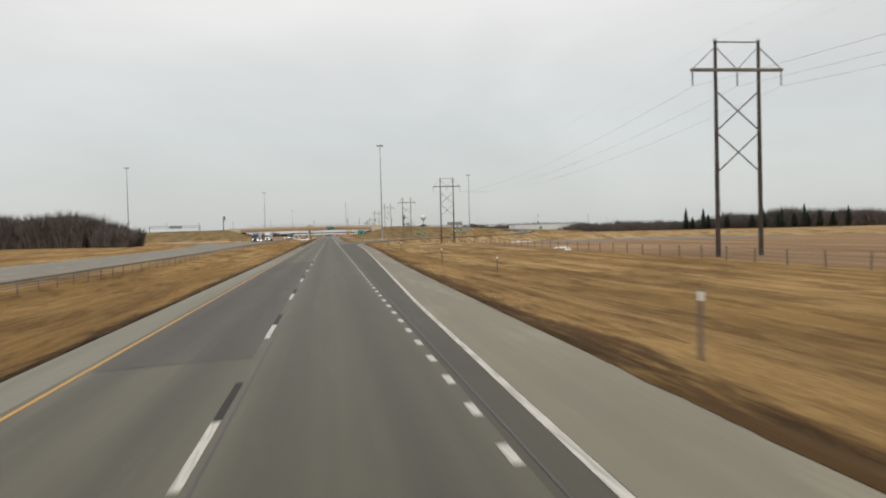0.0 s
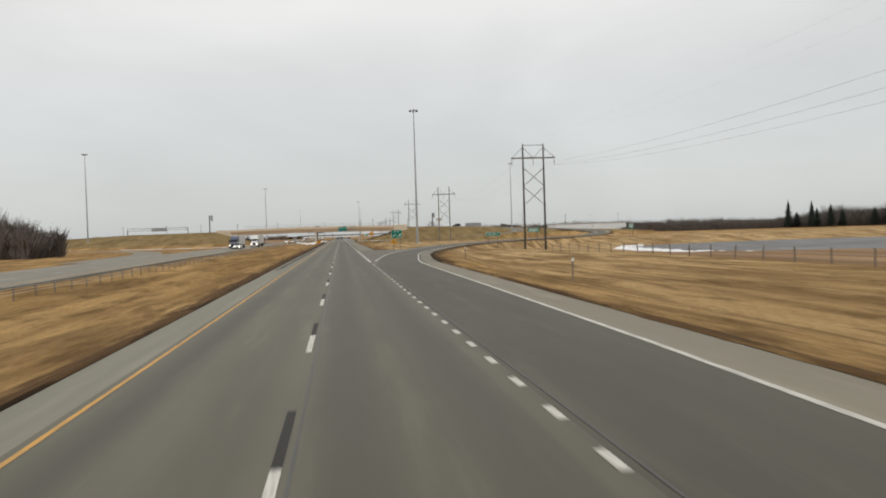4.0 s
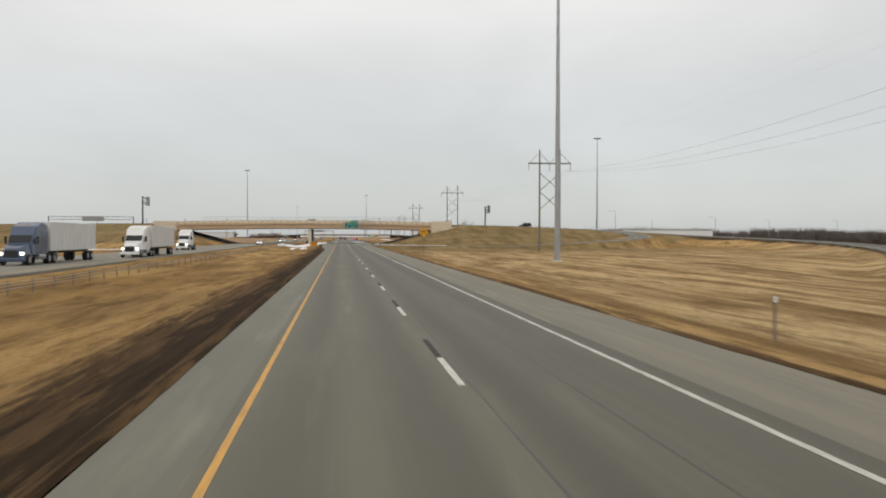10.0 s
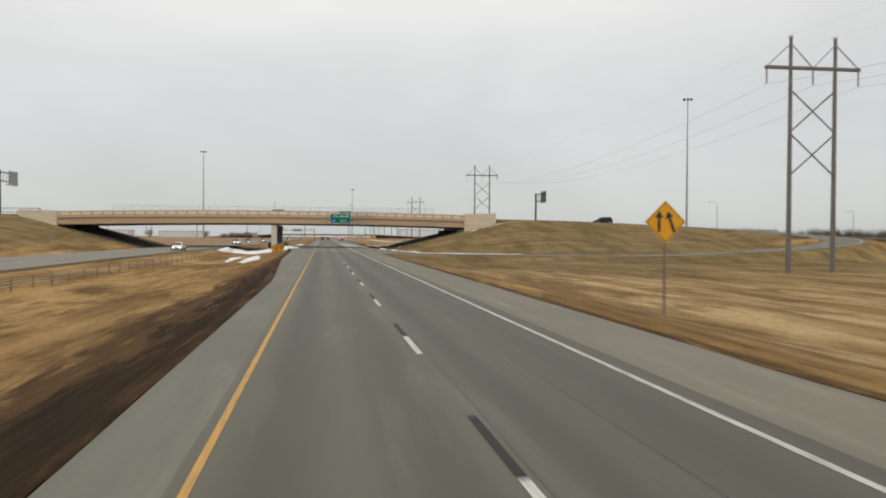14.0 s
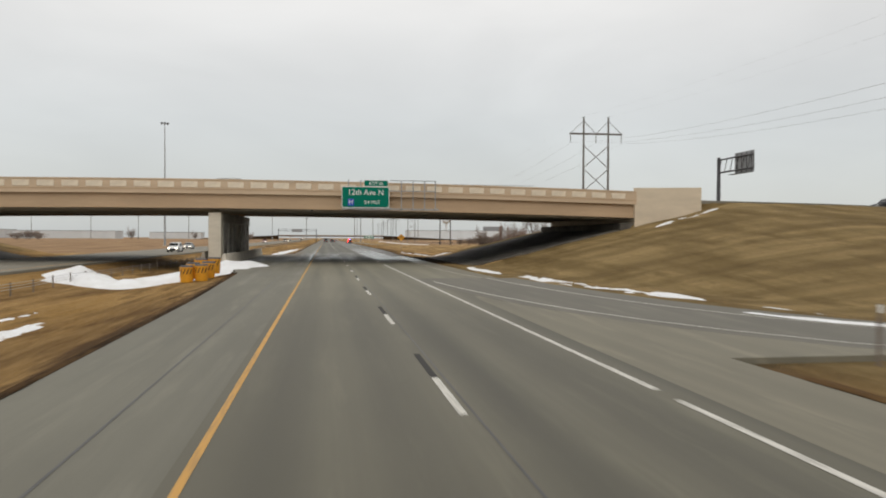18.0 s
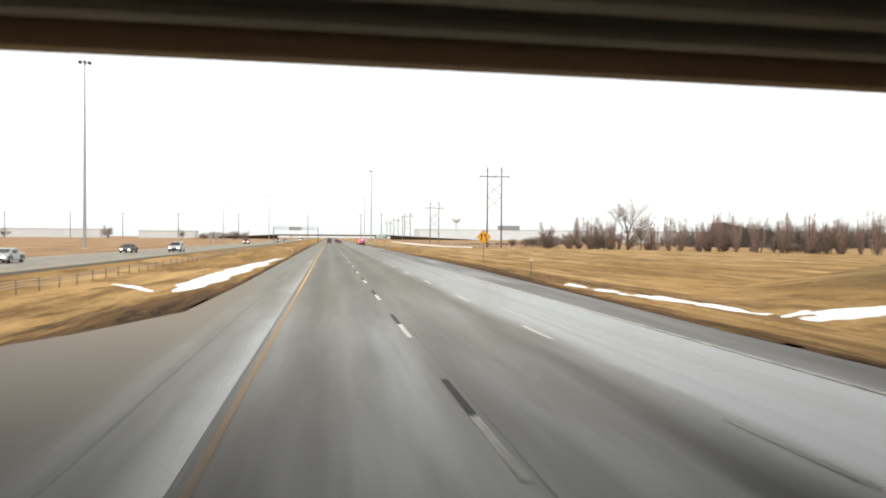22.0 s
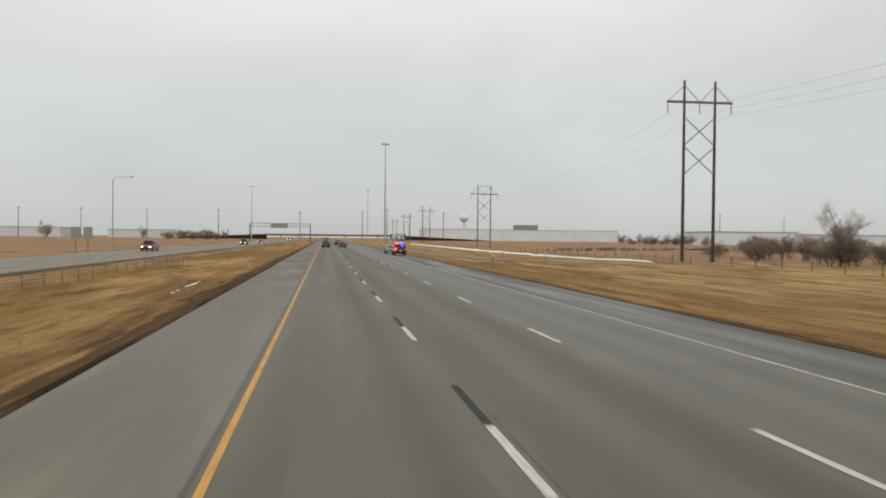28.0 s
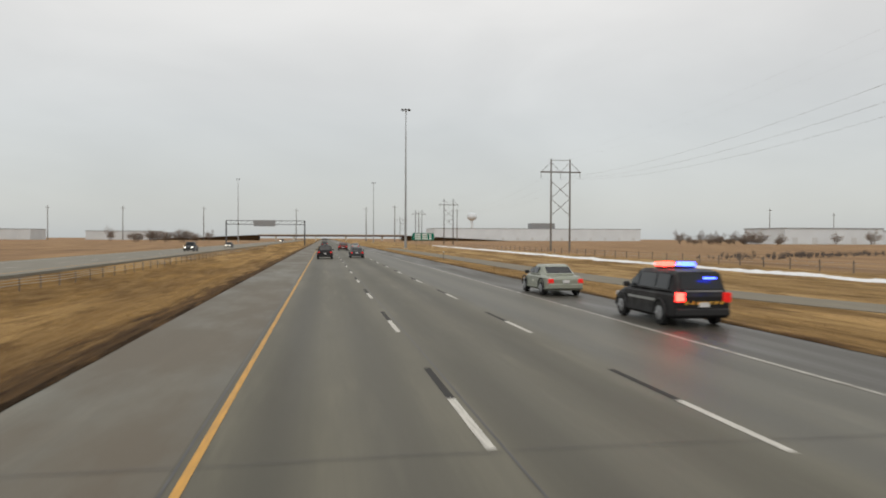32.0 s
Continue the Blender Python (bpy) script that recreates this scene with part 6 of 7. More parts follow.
    part("rear_bumper", box(bmesh.new(), -hw + 0.12, hw - 0.12, -hl - 0.05, -hl + 0.15, 0.34, 0.58, 0.04), M_TRIM if kind != "sedan" else mat, c)
    part("front_bumper", box(bmesh.new(), -hw + 0.2, hw - 0.2, hl - 0.15, hl + 0.03, 0.32, 0.52, 0.04), M_TRIM, c)
    part("grille", box(bmesh.new(), -0.5, 0.5, hl - 0.1, hl + 0.012, hood - 0.50, hood - 0.34, 0.01), M_TRIM, c)
    part("plate", box(bmesh.new(), -0.16, 0.16, -hl - 0.065, -hl - 0.03, 0.62, 0.76), M_CARWHITE, c, "blank pale plate")
    if kind == "pickup":
        part("bed_liner", box(bmesh.new(), -hw + 0.18, hw - 0.18, -hl + 0.15, rf - 0.08, belt - 0.02, belt + 0.015), M_TRIM, c)
        part("tailgate", box(bmesh.new(), -hw + 0.2, hw - 0.2, -hl - 0.02, -hl + 0.05, 0.6, belt - 0.02, 0.02), mat, c)
    return c


def police_suv():
    c = build_car("suv", M_CARBLACK, "black patrol car on the shoulder with red and blue lights flashing", pose(9.2, 848.5, 0.0, 0, 0, 0.5), category="police car")
    c.name = "patrol_car"
    bar = part("light_bar", box(bmesh.new(), -0.62, 0.62, -0.75, -0.45, 1.72, 1.80, 0.02), M_TRIM, c, "roof light bar")
    part("red_beacon", box(bmesh.new(), -0.62, -0.10, -0.77, -0.43, 1.79, 1.93, 0.03), M_REDLIGHT, bar, "glowing red beacon")
    part("blue_beacon", box(bmesh.new(), 0.12, 0.62, -0.77, -0.43, 1.79, 1.93, 0.03), M_BLUELIGHT, bar, "glowing blue beacon")
    part("warning_strip", box(bmesh.new(), 0.02, 0.42, -2.40, -2.36, 1.46, 1.52), M_BLUELIGHT, c, "blue strip in the rear window")
    for s in (-1, 1):
        part("brake_lamp", box(bmesh.new(), min(s * 0.62, s * 0.9), max(s * 0.62, s * 0.9), -2.475, -2.44, 0.80, 1.06, 0.01), M_REDLIGHT if s < 0 else M_TAIL, c, "red brake lamp")
    for k in range(7):
        bm = bmesh.new()
        x = -0.62 + 0.19 * k
        prism(bm, [(x, 0.70), (x + 0.07, 0.70), (x + 0.15, 0.79), (x + 0.08, 0.79)], -2.475, -2.455)
        part("reflective_chevron", bm, M_AMBER, c, "amber reflective chevron")
    for s in (-1, 1):
        part("door_stripe", box(bmesh.new(), min(s * 0.977, s * 0.985), max(s * 0.977, s * 0.985), -1.2, 0.9, 0.72, 0.80), M_CARSILVER, c)
    part("tailgate_trim", box(bmesh.new(), -0.6, 0.6, -2.48, -2.45, 1.08, 1.13), M_RIM, c, "bright trim strip")
    part("push_bar", box(bmesh.new(), -0.45, 0.45, 2.46, 2.54, 0.35, 0.85, 0.03), M_TRIM, c)


police_suv()
build_car("sedan", M_CARSAGE, "pale grey-green sedan stopped on the shoulder", pose(8.95, 860.9, 0, 0, 0, 0.5))
build_car("suv", M_CARBLACK, "black sport utility car driving ahead in the inner lane", pose(-1.95, 924.5, 0))
build_car("sedan", M_CARGREY, "dark grey sedan driving ahead in the middle lane", pose(2.3, 929.5, 0))
build_car("suv", M_CARRED, "dark red car further ahead in traffic", pose(1.9, 989, 0))
build_car("sedan", M_CARSILVER, "silver sedan far ahead in the outer lane", pose(5.6, 1015, 0))
build_car("suv", M_CARGREY, "grey car far ahead in the inner lane", pose(-1.9, 1060, 0))
build_car("suv", M_CARBLACK, "dark sport utility car on the embankment road", pose(71.5, 572, float(crossroad_level(71.5)) + 0.02, 0, 0, 90))
build_car("suv", M_CARSILVER, "silver car crossing the overpass behind the parapet", pose(-13.5, 570, 7.56, 0, 0, 90))
build_car("pickup", M_CARWHITE, "white pickup truck coming the other way", pose(-27.4, 326, 0, 0, 0, 180), "on", "pickup", "oncoming traffic")
for nm, col, kind, x, y, lab in (("a", M_CARGREY, "sedan", -33.0, 707, "dark sedan coming the other way with lit headlamps"), ("b", M_CARSILVER, "suv", -27.5, 716, "silver sport utility car coming the other way"), ("c", M_CARRED, "pickup", -31.5, 864, "dark red pickup coming the other way"), ("d", M_CARGREY, "pickup", -27.8, 980, "dark pickup coming the other way with lit headlamps"), ("e", M_CARGREY, "sedan", -27.8, 1041, "grey car far off with lit headlamps"), ("f", M_CARWHITE, "suv", -28.0, 620, "white car coming from under the overpass"), ("g", M_CARSILVER, "sedan", -32.5, 660, "silver car coming past the overpass"), ("h", M_CARWHITE, "sedan", -27.5, 520, "white sedan under the overpass with lit headlamps"), ("i", M_CARGREY, "suv", -27.4, 1310, "dark car far off with lit headlamps"), ("j", M_CARSILVER, "suv", -31.2, 1365, "pale car far off with lit headlamps")):
    build_car(kind, col, lab, pose(x, y, 0, 0, 0, 180), "on", "car", "oncoming traffic")


def semi_truck(m, cabmat, label, trailer=True):
    """A bonneted tractor with a sleeper and a box trailer; the front is at +y."""
    t = empty("semi_truck", label, "lorry", m, "oncoming lorries")
    bm = bmesh.new()
    loft(bm, [(-2.6, 1.2, 1.15, 0.9, 3.75), (-1.6, 1.22, 1.15, 0.9, 3.95), (-0.2, 1.22, 1.1, 0.9, 3.55), (0.35, 1.2, 1.05, 0.9, 2.75), (1.0, 1.15, 1.0, 0.9, 1.95)])
    cab = part("cab", bm, cabmat, t)
    bm = bmesh.new()
    loft(bm, [(0.8, 1.12, 0.95, 0.62, 1.95), (1.9, 1.1, 0.85, 0.6, 1.78), (2.5, 1.0, 0.72, 0.6, 1.55), (2.75, 0.85, 0.6, 0.65, 1.3)])
    part("bonnet", bm, cabmat, t)
    bm = bmesh.new()
    quad(bm, [(0.95, 0.88, 2.06), (-0.95, 0.88, 2.06), (-0.98, 0.36, 2.70), (0.98, 0.36, 2.70)], 0.03, (0, 0.05, 0.02))
    part("windscreen", bm, M_GLASS, cab)
    for s in (-1, 1):
        bm = bmesh.new()
        pts = [(s * 1.2, -0.75, 1.95), (s * 1.19, 0.35, 1.95), (s * 1.13, 0.2, 2.55), (s * 1.13, -0.75, 2.65)]
        quad(bm, pts if s > 0 else pts[::-1], 0.02, (s * 0.01, 0, 0))
        part("side_window", bm, M_GLASS, cab)
        part("mirror", box(bmesh.new(), min(s * 1.3, s * 1.5), max(s * 1.3, s * 1.5), 0.3, 0.42, 1.95, 2.65, 0.03), M_TRIM, t)
        part("head_lamp", box(bmesh.new(), min(s * 0.72, s * 1.0), max(s * 0.72, s * 1.0), 2.45, 2.72, 0.95, 1.2, 0.03), M_HEAD, t, "lit head lamp")
        part("fuel_tank", rod(bmesh.new(), (s * 1.0, -1.9, 0.75), (s * 1.0, -0.4, 0.75), 0.3, 0.3, 12), M_STEEL, t)
        for y in (1.75, -3.0, -4.3):
            wheel(t, s * (1.08 if y > 0 else 0.98), y, 0.5, 0.3 if y > 0 else 0.5)
    part("grille", box(bmesh.new(), -0.55, 0.55, 2.5, 2.79, 0.75, 1.4, 0.03), M_TRIM, t)
    part("bumper", box(bmesh.new(), -1.15, 1.15, 2.45, 2.85, 0.35, 0.68, 0.06), cabmat, t)
    part("chassis", box(bmesh.new(), -0.45, 0.45, -5.0, 1.5, 0.6, 0.95), M_TRIM, t)
    for x in (-0.6, -0.3, 0, 0.3, 0.6):
        part("marker_lamp", box(bmesh.new(), x - 0.05, x + 0.05, -0.35, -0.22, 3.60, 3.68), M_AMBER, cab)
    if trailer:
        tr = part("trailer", box(bmesh.new(), -1.28, 1.28, -16.8, -3.1, 1.2, 4.05, 0.04), M_TRAILER, t, "plain white box trailer")
        for k in range(12):
            for s in (-1, 1):
                y = -16.2 + 1.1 * k
                part("side_post", box(bmesh.new(), min(s * 1.28, s * 1.295), max(s * 1.28, s * 1.295), y, y + 0.06, 1.25, 4.0), M_TRAILER, tr)
        part("underframe", box(bmesh.new(), -0.5, 0.5, -16.5, -4.0, 0.95, 1.2), M_TRIM, tr)
        for s in (-1, 1):
            for y in (-14.3, -15.6):
                wheel(t, s * 0.98, y, 0.5, 0.5)
            part("landing_leg", box(bmesh.new(), s * 0.8 - 0.06, s * 0.8 + 0.06, -6.2, -6.05, 0.4, 1.2), M_STEEL, tr)
    return t


semi_truck(pose(-31.2, 347, 0, 0, 0, 180), M_CARBLUE, "dusty blue semi truck hauling a white box trailer")
semi_truck(pose(-32.2, 426, 0, 0, 0, 180), M_CARWHITE, "white tractor unit without a trailer coming the other way", False)
semi_truck(pose(-27.9, 373, 0, 0, 0, 180), M_CARWHITE, "white semi truck with a white box trailer coming the other way")


# ---- field fence ----
def field_fence():
    f = empty("field_fence", "wire field fence on thin brown posts along the verge", "fence")
    pm = link_mesh("post", box(bmesh.new(), -0.05, 0.05, -0.05, 0.05, -0.3, 1.35), M_POST)
    pts = [[], [], []]
    for k in range(62):
        y = -60 + 5.0 * k
        x = 39.0 + 0.6 * math.sin(y * 0.01)
        z = gz(x, y)
        shared("post", pm, f, pose(x, y, z, random.uniform(-3, 3), random.uniform(-3, 3), 0))
        for i in range(3):
            pts[i].append((x, y, z + 0.45 + 0.38 * i))
    for i in range(3):
        part("wire", tube(bmesh.new(), pts[i], 0.008, 3), M_STEEL, f)


field_fence()


def far_fence():
    f = empty("ditch_fence", "low wire fence along the far ditch", "fence")
    pm = link_mesh("post", box(bmesh.new(), -0.05, 0.05, -0.05, 0.05, -0.3, 1.2), M_POST)
    pts = [[], []]
    for k in range(66):
        y = 790 + 5.0 * k
        x = 47.5 if y > 850 else 47.5 + (850 - y) * 0.06
        z = gz(x, y)
        shared("post", pm, f, pose(x, y, z, random.uniform(-3, 3), random.uniform(-3, 3), 0))
        for i in range(2):
            pts[i].append((x, y, z + 0.5 + 0.45 * i))
    for i in range(2):
        part("wire", tube(bmesh.new(), pts[i], 0.008, 3), M_STEEL, f)


far_fence()


# ---- trees ----
def bare_tree(height, spread, upright, seed, twigmat, stems=1, name="bare_tree", label="bare tree", group=""):
    """Trunk and limbs as tapered tubes, then a crown of very many thin twigs."""
    rnd = random.Random(seed)
    limbs, twigs = bmesh.new(), []
    ends = []

    def grow(p, d, length, r, level):
        n = 3
        pts = [p]
        for i in range(n):
            d = (d + Vector((rnd.uniform(-1, 1), rnd.uniform(-1, 1), rnd.uniform(-0.3, 0.9) * upright)) * 0.22).normalized()
            p = p + d * length / n
            pts.append(p)
        for i in range(n):
            r0, r1 = r * (1 - 0.5 * i / n), r * (1 - 0.5 * (i + 1) / n)
            rod(limbs, pts[i], pts[i + 1], r0, r1, 6 if level == 0 else 4)
        if level >= 3:
            ends.append((pts[-1], d, length))
            ends.append((pts[-2], d, length))
            return
        for k in range(4 if level else 5):
            u = rnd.uniform(0.35, 1.0)
            q = pts[0].lerp(pts[-1], u) if level else pts[max(1, min(3, int(u * 3.5)))]
            a = rnd.uniform(0, 2 * math.pi)
            out = Vector((math.cos(a), math.sin(a), 0))
            nd = (d * (0.55 + upright * 0.5) + out * spread * rnd.uniform(0.6, 1.2)).normalized()
            grow(q, nd, length * rnd.uniform(0.55, 0.75), r * 0.5, level + 1)

    for s in range(stems):
        a = 2 * math.pi * s / max(stems, 1) + rnd.uniform(0, 1)
        o = Vector((math.cos(a), math.sin(a), 0)) * (0.5 if stems > 1 else 0) * rnd.uniform(0.4, 1.4)
        grow(o + Vector((0, 0, -0.2)), (Vector((0, 0, 1)) + o * 0.22).normalized(), height * rnd.uniform(0.34, 0.45), height * (0.017 if stems == 1 else 0.010), 0)
    verts, faces = [], []
    for p, d, ln in ends:
        for k in range(7):
            dd = (d + Vector((rnd.uniform(-1, 1), rnd.uniform(-1, 1), rnd.uniform(-0.4, 1.0) * (0.5 + upright))) * 0.7).normalized()
            q = p + Vector((rnd.uniform(-1, 1), rnd.uniform(-1, 1), rnd.uniform(-1, 1))) * ln * 0.3
            e = q + dd * ln * rnd.uniform(0.6, 1.5)
            s = dd.cross(Vector((rnd.uniform(-1, 1), rnd.uniform(-1, 1), rnd.uniform(-1, 1)))).normalized() * height * 0.0011
            b = len(verts)
            verts += [q - s, q + s, e]
            faces.append((b, b + 1, b + 2))
    top = max(v.z for v in verts)
    k = height / max(top, 0.1)
    t = empty(name, label, "tree" if name != "bush" else "bush", group=group)
    for v in limbs.verts:
        v.co *= k
    part("trunk", limbs, M_BARK, t)
    crown = raw("crown", [v * k for v in verts], faces, twigmat, t)
    return t


TREE_TALL = bare_tree(16.6, 0.62, 0.5, 4, M_TWIGGREY, 1, "bare_tree", "tall bare spreading tree at the edge of the field", "trees by the field")


def poplar(height, seed, label):
    """A clump of upright stems with very many thin, steep twigs: fuzzy, widest at a third of its height."""
    rnd = random.Random(seed)
    t = empty("bare_tree", label, "tree", group="trees by the field")
    limbs = bmesh.new()
    verts, faces = [], []
    for s in range(11):
        a, r = rnd.uniform(0, 6.28), rnd.uniform(0.05, 0.9)
        foot = Vector((math.cos(a) * r, math.sin(a) * r, -0.2))
        h = height * rnd.uniform(0.62, 1.0)
        out = Vector((math.cos(a), math.sin(a), 0)) * rnd.uniform(0.08, 0.36)
        p = foot
        for k in range(5):
            q = p + Vector((rnd.uniform(-0.08, 0.08), rnd.uniform(-0.08, 0.08), 0)) + (Vector((0, 0, 1)) + out * (1 - k * 0.22)) * h / 5
            rod(limbs, p, q, 0.085 * (1 - k * 0.19), 0.085 * (1 - (k + 1) * 0.19), 5)
            for _ in range(42):
                u = rnd.random()
                b = p.lerp(q, u)
                if b.z < height * 0.05:
                    continue
                ang = rnd.uniform(0, 6.28)
                d = Vector((math.cos(ang) * 0.62, math.sin(ang) * 0.62, 1.0)).normalized()
                ln = rnd.uniform(0.5, 1.7) * (1.15 - 0.6 * b.z / height)
                e = b + d * ln
                sd = d.cross(Vector((rnd.uniform(-1, 1), rnd.uniform(-1, 1), 0.1))).normalized() * 0.013
                n = len(verts)
                verts += [b - sd, b + sd, e]
                faces.append((n, n + 1, n + 2))
                for _k in range(2):
                    f = b.lerp(e, rnd.uniform(0.2, 0.8))
                    g = f + Vector((rnd.uniform(-0.35, 0.35), rnd.uniform(-0.35, 0.35), rnd.uniform(0.3, 0.7)))
                    n = len(verts)
                    verts += [f - sd * 0.7, f + sd * 0.7, g]
                    faces.append((n, n + 1, n + 2))
            p = q
    part("trunk", limbs, M_BARK, t)
    raw("crown", verts, faces, M_TWIG, t)
    return t


TREE_UP = poplar(11.0, 7, "bare upright poplar clump with reddish twigs")
TREE_UP2 = poplar(10.2, 15, "bare upright poplar clump with reddish twigs")
TREE_MID = bare_tree(10.6, 0.6, 0.6, 23, M_TWIGGREY, 4, "bare_tree", "bare grey forked tree by the field", "trees by the field")
BUSH = bare_tree(4.2, 0.75, 0.5, 31, M_TWIGGREY, 7, "bush", "dense bare grey-brown bush", "bushes")


def plant(tree, x, y, s=1.0, turn=0.0, wide=1.0):
    copy_thing(tree, pose(x, y, gz(x, y) - 0.1, 0, 0, turn) @ Matrix.Diagonal((s * wide, s * wide, s, 1)))


def place_first(tree, x, y, turn=0.0):
    tree.matrix_basis = pose(x, y, gz(x, y) - 0.1, 0, 0, turn)


place_first(TREE_TALL, 85.3, 797.6)
place_first(TREE_UP, 75.6, 813.8)
place_first(TREE_UP2, 92.6, 785.5)
place_first(TREE_MID, 68.8, 825.2)
place_first(BUSH, 66, 842)
for x, y, k, s, a, w in ((78.0, 810, 1, 0.95, 40, 1.0), (79.7, 807, 3, 1.15, 90, 0.6), (81.6, 803.5, 2, 0.95, 130, 1.0), (87.6, 794, 3, 1.1, 200, 0.9), (90.5, 789, 2, 0.7, 300, 1.3), (94.6, 782.5, 1, 0.9, 75, 1.0), (97.5, 777, 2, 0.8, 160, 1.1), (100.7, 772, 1, 1.05, 10, 1.1), (103, 768, 2, 1.0, 210, 1.0), (106, 763, 1, 0.9, 250, 1.2), (109.5, 757.5, 2, 1.05, 30, 1.0), (113, 752, 1, 0.95, 120, 1.0), (117, 746, 2, 0.9, 180, 1.0), (121, 739, 1, 1.0, 220, 1.0), (126, 731, 2, 0.95, 310, 1.1), (73.5, 817.5, 2, 0.6, 20, 1.2), (83.5, 800.5, 1, 0.6, 99, 1.3)):
    plant((TREE_TALL, TREE_UP, TREE_UP2, TREE_MID)[k], x, y, s, a, w)
rp_ = random.Random(77)
for k in range(30):
    u = rp_.random()
    x, y = 76 + 52 * u + rp_.uniform(-2, 2), 814 - 84 * u + rp_.uniform(2, 9)
    plant((TREE_UP, TREE_UP2, TREE_MID)[k % 3], x, y, rp_.uniform(0.55, 0.85), 37 * k, rp_.uniform(1.0, 1.4))
for k in range(16):
    u = rp_.random()
    plant(BUSH, 78 + 50 * u + rp_.uniform(-2, 2), 811 - 80 * u + rp_.uniform(0, 6), rp_.uniform(0.45, 0.8), 53 * k, 1.3)
for x, y, s, a in ((69.5, 846, 1.1, 50), (63, 850, 0.9, 120), (72, 834, 0.9, 200), (78, 829, 1.0, 280), (84, 822, 1.2, 30), (92, 812, 1.0, 90), (68.4, 825.8, 1.15, 10), (69.8, 824.6, 1.0, 200), (77, 861, 1.2, 15), (79.5, 862, 1.25, 100), (82, 859, 1.1, 190), (74.5, 858, 1.0, 280), (75, 842, 1.3, 77), (80, 838, 1.2, 160), (88, 834, 1.3, 240)):
    plant(BUSH, x, y, s, a, 1.25)


for x, y, s, a, w in ((-205, 1330, 1.5, 20, 1.1), (-150, 1390, 1.2, 80, 1.0), (-330, 1420, 1.2, 150, 1.2), (-96, 1480, 1.1, 200, 1.2), (330, 1280, 0.9, 60, 1.2), (352, 1275, 1.1, 130, 1.3)):
    plant(TREE_MID, x, y, s, a, w)
rt_ = random.Random(5)
for k in range(11):
    plant(TREE_MID, 216 + 6.4 * k + rt_.uniform(-1.5, 1.5), 1268 + rt_.uniform(-6, 6), rt_.uniform(0.75, 1.05), 47 * k, rt_.uniform(0.9, 1.3))
for k in range(9):
    plant(BUSH, 222 + 7.6 * k + rt_.uniform(-2, 2), 1264 + rt_.uniform(-5, 5), rt_.uniform(0.9, 1.4), 61 * k, 1.5)
for x, y, s, a in ((-262, 1180, 1.9, 10), (-254, 1183, 2.3, 70), (-245, 1181, 1.8, 140), (-119, 1330, 1.8, 30), (-110, 1336, 2.2, 90), (-101, 1332, 2.0, 150), (-92, 1338, 2.4, 210), (-84, 1335, 1.7, 270), (-150, 610, 1.2, 40), (-141, 611, 0.9, 160)):
    plant(BUSH, x, y, s, a, 1.5)


def far_wood(name, line, depth, height, count, seed, label, mat):
    """Distant bare woodland: very many thin stems and twig fans along a belt."""
    rnd = random.Random(seed)
    c = dense(line, 6.0)
    foot = np.maximum(0.0, ground_level(c[:, 0], c[:, 1])) - 0.8
    verts, faces = [], []
    for _ in range(count):
        q = rnd.randrange(len(c))
        p = c[q]
        x, y = p[0] + rnd.uniform(-4, 4), p[1] + rnd.uniform(0, depth)
        z = float(foot[q])
        round_end = 0.45 + 0.55 * min(1.0, 0.3 + np.hypot(p[0] - c[0, 0], p[1] - c[0, 1]) / (height * 1.2))
        h = height * round_end * rnd.uniform(0.55, 1.05) * (0.85 + 0.3 * noise.noise((x * 0.03, y * 0.03, seed)))
        for k in range(26):
            b = len(verts)
            z0 = z + (0 if k < 5 else h * rnd.uniform(0.0, 0.6))
            dx, dy = rnd.uniform(-1, 1) * h * 0.34, rnd.uniform(-1, 1) * h * 0.34
            w = h * (0.012 if k < 5 else 0.017)
            top = z + h * (rnd.uniform(0.6, 1.0) if k >= 3 else rnd.uniform(0.3, 0.6))
            verts += [(x - w + dx * 0.3, y, z0), (x + w + dx * 0.3, y, z0), (x + dx + w * 0.2, y + dy, top)]
            faces.append((b, b + 1, b + 2))
    ob = raw(name, verts, faces, mat)
    return tagged(ob, label, "woodland", kind="stuff")


far_wood("woodland", [(185, 560), (230, 535), (278, 521)], 30, 8.5, 800, 4, "belt of low bare brown woodland behind the field", M_FARWOOD)
far_wood("woodland", [(284, 519), (300, 515), (400, 495), (520, 470)], 30, 16.5, 1700, 1, "belt of bare brown woodland behind the field", M_FARWOOD)
far_wood("woodland", [(150, 880), (260, 860), (380, 840), (560, 800), (800, 700)], 30, 14, 1600, 2, "bare woodland beyond the crossing road", M_FARWOOD)
far_wood("thicket", [(-81, 312), (-95, 317), (-125, 325), (-190, 332)], 28, 18.0, 1700, 3, "dark thicket of bare brush beyond the oncoming lanes", M_FARWOOD)
far_wood("brush", [(60, 930), (110, 960), (180, 990), (260, 1010), (330, 1000)], 14, 1.7, 800, 8, "low dark brush across the rough field", M_FARWOOD)


